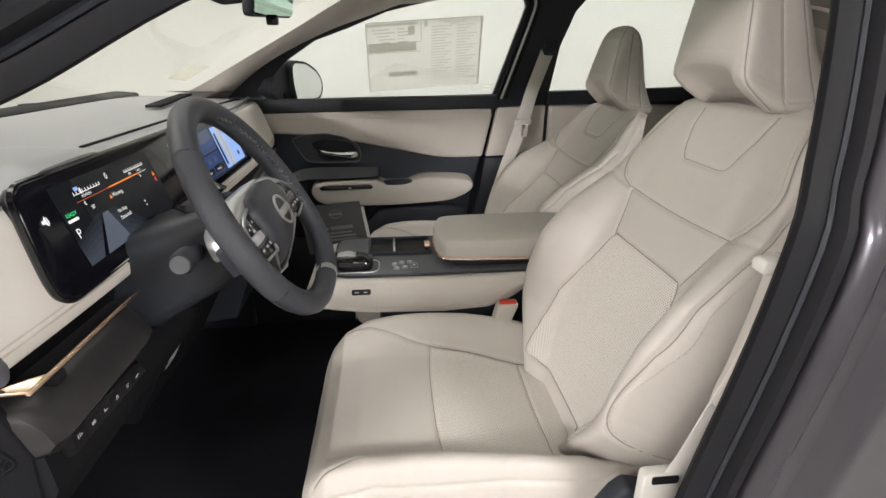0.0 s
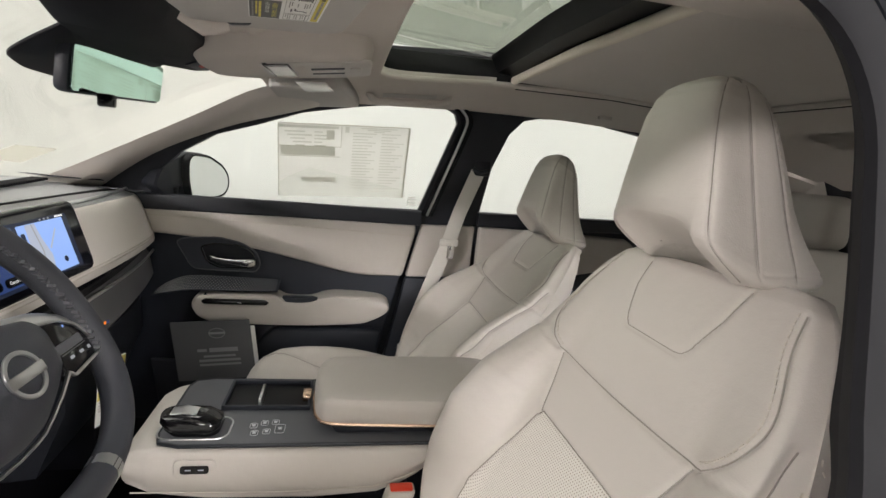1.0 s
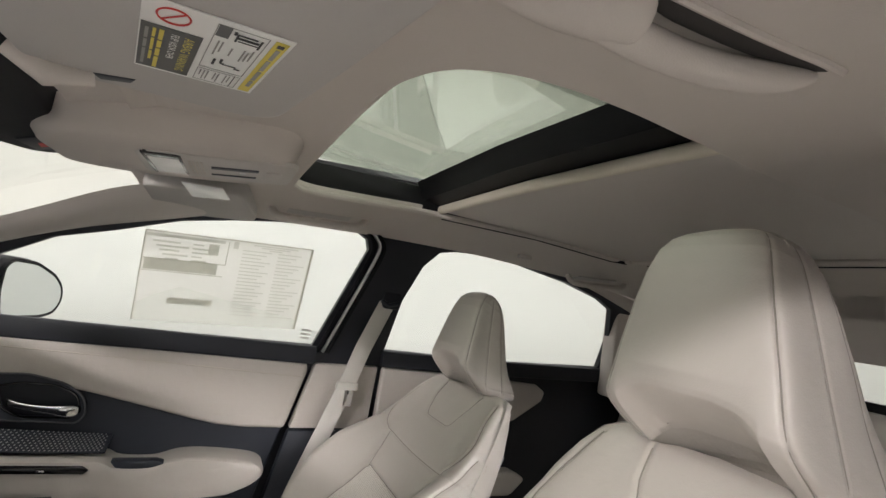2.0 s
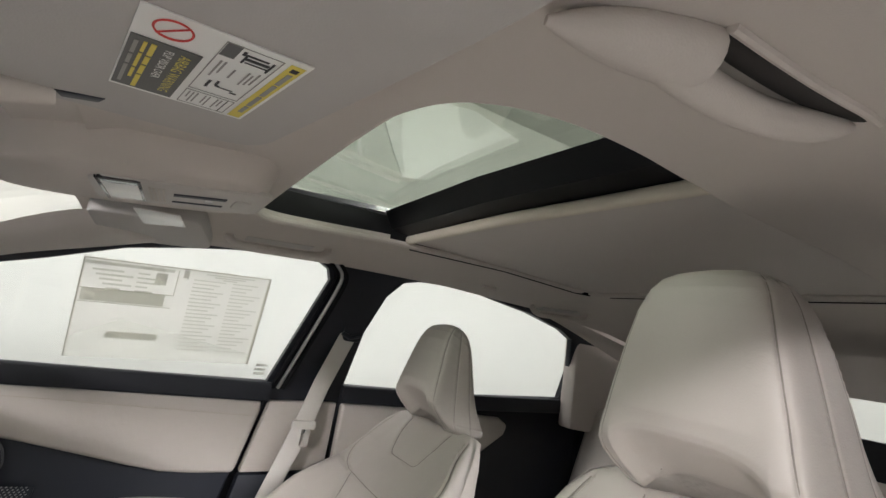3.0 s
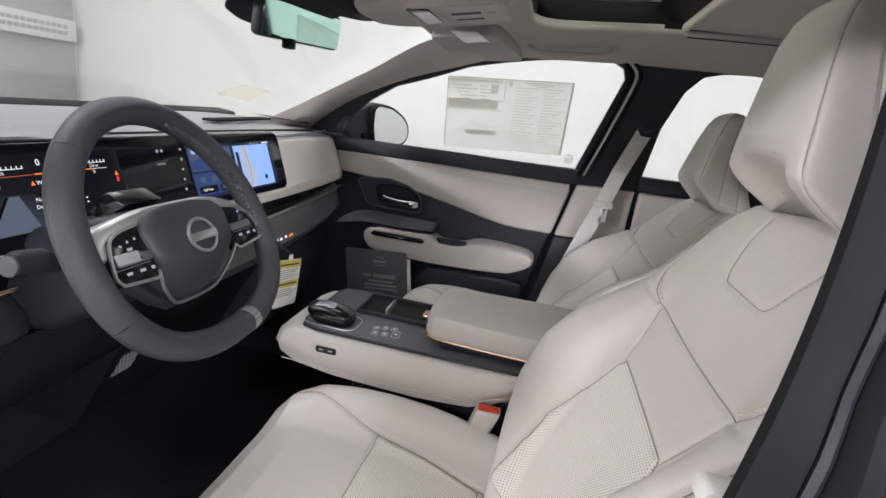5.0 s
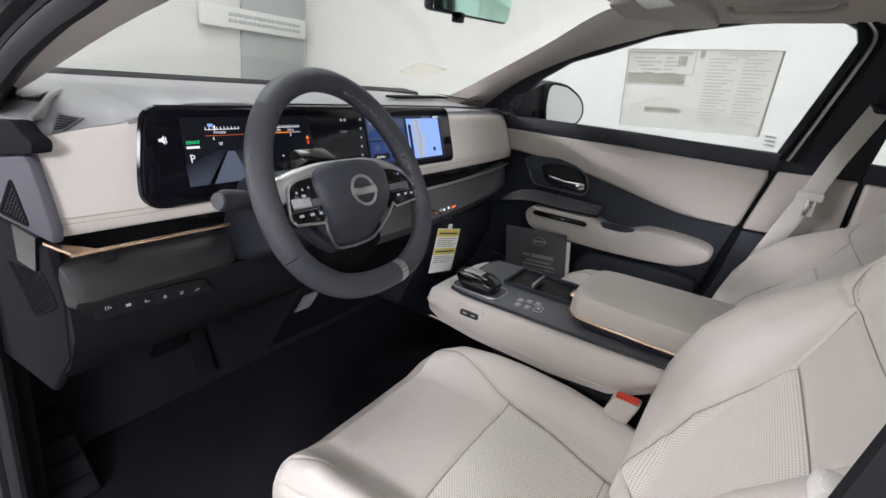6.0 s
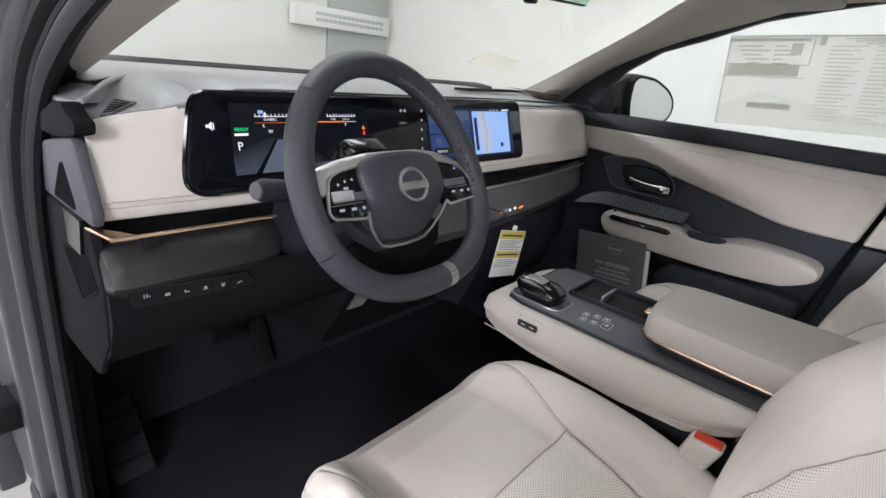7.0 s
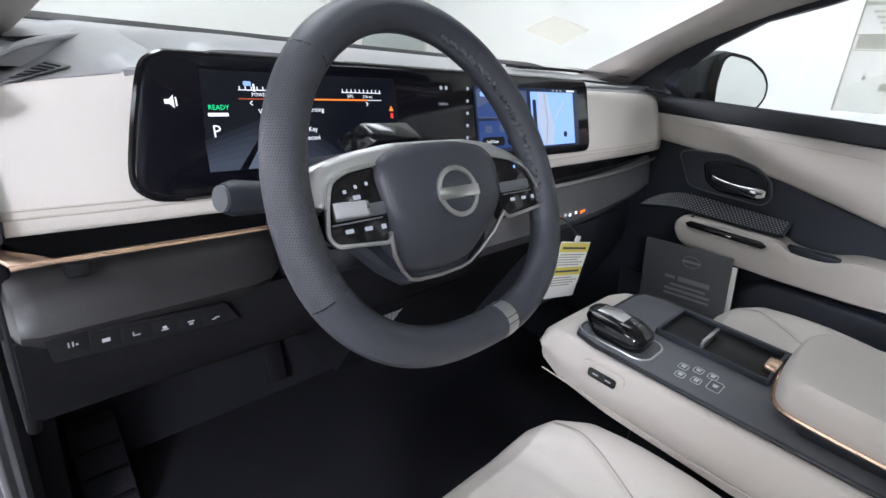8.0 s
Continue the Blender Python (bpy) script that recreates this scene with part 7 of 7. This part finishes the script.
tag = thing("hang_tag", (.12, .09, .93), "white paper tag with yellow bars hanging from the dashboard", "paper tag")
T_o, T_r, T_u = Vector((.118, .027, .885)), Vector((.0, .115, -.024)).normalized(), Vector((.0, .022, .112)).normalized()
tc = part("card", plate(T_o, T_r, T_u, 0, .112, 0, .112, .002, 0, .0008), M_PAPERWHITE, tag)
for y0, y1, m in ((.092, .110, M_YELLOW), (.046, .062, M_YELLOW)):
    part("print_bar", plate(T_o, T_r, T_u, .001, .111, y0, y1, 0, .0009, .0002), m, tc)
for k in range(9):
    y = (.086, .081, .076, .071, .066, .040, .035, .030, .025)[k]
    part("print_bar", plate(T_o, T_r, T_u, .008, .104 - .012 * (k % 3), y, y + .0018, 0, .0009, .0002), M_INKGREY, tc)
for k in range(2):
    part("print_bar", plate(T_o, T_r, T_u, .010, .10, .052 + .046 * k, .056 + .046 * k, 0, .0012, .0002), M_INK, tc)
part("tie", sweep([T_o + T_r * .055 + T_u * .105, T_o + T_r * .055 + T_u * .125, Vector((.09, .088, 1.022)), Vector((.036, .088, 1.02))], roundrect(.004, .0015, .0006, 2), (1, 0, .3)), M_DARK, tag)
part("tab", plate(T_o, T_r, T_u, .046, .066, .110, .124, .004, 0, .0008), M_PAPERWHITE, tag)

# window sticker, seen from behind
stk = thing("window_sticker", (.5, .60, 1.36), "large printed price sheet stuck to the passenger window", "window sticker")
s_tl, s_tr, s_bl = Vector((.330, .588, 1.462)), Vector((.697, .583, 1.486)), Vector((.332, .662, 1.254))
s_r, s_u = (s_tr - s_tl), (s_bl - s_tl)
s_off = Vector((0, .012, .004))


def sheet(a0, a1, b0, b1, m, name="print_bar", lift=.0006, parent=None):
    n = s_r.cross(s_u).normalized()
    if n.y > 0:
        n = -n
    pts = [s_tl + s_off + s_r * a + s_u * b + n * lift for a, b in ((a0, b0), (a1, b0), (a1, b1), (a0, b1))]
    return part(name, prism(pts, n * .0003), m, parent or stk)


M_SHEET = bpy.data.materials.new("sheet_paper")
M_SHEET.use_nodes = True
_b = M_SHEET.node_tree.nodes["Principled BSDF"]
_b.inputs["Base Color"].default_value = (.72, .71, .67, 1)
_b.inputs["Roughness"].default_value = .7
_t = M_SHEET.node_tree.nodes.new("ShaderNodeBsdfTranslucent")
_t.inputs[0].default_value = (.95, .945, .92, 1)
_m = M_SHEET.node_tree.nodes.new("ShaderNodeMixShader")
_m.inputs[0].default_value = .85
M_SHEET.node_tree.links.new(_b.outputs[0], _m.inputs[1])
M_SHEET.node_tree.links.new(_t.outputs[0], _m.inputs[2])
M_SHEET.node_tree.links.new(_m.outputs[0], M_SHEET.node_tree.nodes["Material Output"].inputs[0])
pg = sheet(0, 1, 0, 1, M_SHEET, "page", 0)
M_FAINT = M_SHEET.copy()
M_FAINT.name = "faint_print"
for nd in M_FAINT.node_tree.nodes:
    if nd.bl_idname == "ShaderNodeBsdfTranslucent":
        nd.inputs[0].default_value = (.80, .80, .76, 1)
    elif nd.bl_idname == "ShaderNodeBsdfPrincipled":
        nd.inputs["Base Color"].default_value = (.55, .54, .51, 1)
M_DECAL = M_FAINT.copy()
M_DECAL.name = "decal_paper"
for nd in M_DECAL.node_tree.nodes:
    if nd.bl_idname == "ShaderNodeBsdfTranslucent":
        nd.inputs[0].default_value = (.74, .73, .68, 1)
    elif nd.bl_idname == "ShaderNodeBsdfPrincipled":
        nd.inputs["Base Color"].default_value = (.30, .29, .27, 1)
for a0, a1, b0, b1 in ((0, 1, 0, .012), (.985, 1, 0, 1), (0, .008, 0, 1), (.47, .475, .03, .30), (.01, .47, .295, .302), (.01, .47, .43, .437)):
    sheet(a0, a1, b0, b1, M_DECAL, parent=pg)
sheet(.01, .45, .03, .06, M_FAINT, parent=pg)
sheet(.02, .43, .30, .42, M_FAINT, parent=pg)
sheet(.18, .44, .72, .79, M_FAINT, parent=pg)
sheet(.50, .53, .02, .10, M_FAINT, parent=pg)
for k in range(5):
    sheet(.05 + .02 * k, .20 + .05 * (k % 2), .10 + .045 * k, .118 + .045 * k, M_FAINT, parent=pg)
    sheet(.27, .33 + .03 * (k % 3), .10 + .045 * k, .115 + .045 * k, M_FAINT, parent=pg)
sheet(.36, .42, .08, .20, M_FAINT, parent=pg)
for k in range(20):
    sheet(.56, .74 - .03 * (k % 3), .10 + .04 * k, .112 + .04 * k, M_FAINT, parent=pg)
    sheet(.78, .96 - .03 * ((k + 1) % 4), .10 + .04 * k, .112 + .04 * k, M_FAINT, parent=pg)
for k in range(3):
    sheet(.62 + .05 * k, .90 - .05 * k, .03 + .022 * k, .042 + .022 * k, M_FAINT, parent=pg)
dec = thing("pane_mark", (.72, .64, 1.27), "small printed maker's mark in the window corner", "pane mark")
for k in range(3):
    part("print_bar", prism([Vector((.712 + a, .646 - .008 * k + .008, 1.262 + .011 * k + b)) for a, b in ((0, 0), (.026, 0), (.026, .006), (0, .006))], (0, .0005, 0)), M_FAINT, dec)

# paper decal low on the windshield
dcl = thing("windshield_decal", (-.06, .18, 1.34), "square paper sheet seen flat on the windshield", "decal")
part("sheet", prism([Vector(p) + Vector((0, 0, -.004)) for p in ((-.077, .095, 1.337), (-.024, .102, 1.363), (-.040, .259, 1.355), (-.106, .267, 1.322))], (0, 0, .001)), M_DECAL, dcl)

# pedals and foot rest
ped = thing("brake_pedal", (-.38, -.33, .62), "black rubber brake pedal", "pedal", "pedals")
part("pad", prism([Vector((-.40, -.37, .60)), Vector((-.37, -.37, .66)), Vector((-.37, -.29, .66)), Vector((-.40, -.29, .60))], (-.012, 0, .006), .004), M_RUBBER, ped)
part("arm", tube([(-.39, -.33, .64), (-.43, -.33, .75), (-.52, -.33, .88)], .010, 8), M_RUBBER, ped)
ped2 = thing("accelerator_pedal", (-.4, -.23, .55), "black plastic accelerator pedal", "pedal", "pedals")
part("pad", prism([Vector((-.38, -.255, .50)), Vector((-.44, -.255, .64)), Vector((-.44, -.21, .64)), Vector((-.38, -.21, .50))], (-.012, 0, -.006), .004), M_RUBBER, ped2)
setting("pillar_foot", prism([Vector((x, -.676, z)) for x, z in fillet([(-.16, 1.190), (-.10, 1.215), (-.036, 1.237), (-.006, 1.240), (.014, 1.229), (.038, 1.224), (.034, 1.211), (.0, 1.203), (-.06, 1.193)], .008, 3)], (0, -.020, 0), .004), M_DULLBLACK, "black plastic foot of the windscreen pillar", "trim")
fr_ = thing("foot_rest", (-.25, -.58, .42), "black ribbed foot rest in the footwell", "foot rest")
part("pad", prism([Vector((-.28, -.64, .42)), Vector((-.42, -.64, .56)), Vector((-.42, -.56, .56)), Vector((-.28, -.56, .42))], (.008, 0, .010), .005), M_CARPET, fr_)
for k in range(4):
    part("rib", rbox(-.405 + .034 * k, -.395 + .034 * k, -.635, -.565, .555 - .034 * k, .563 - .034 * k, .002), M_RUBBER, fr_)
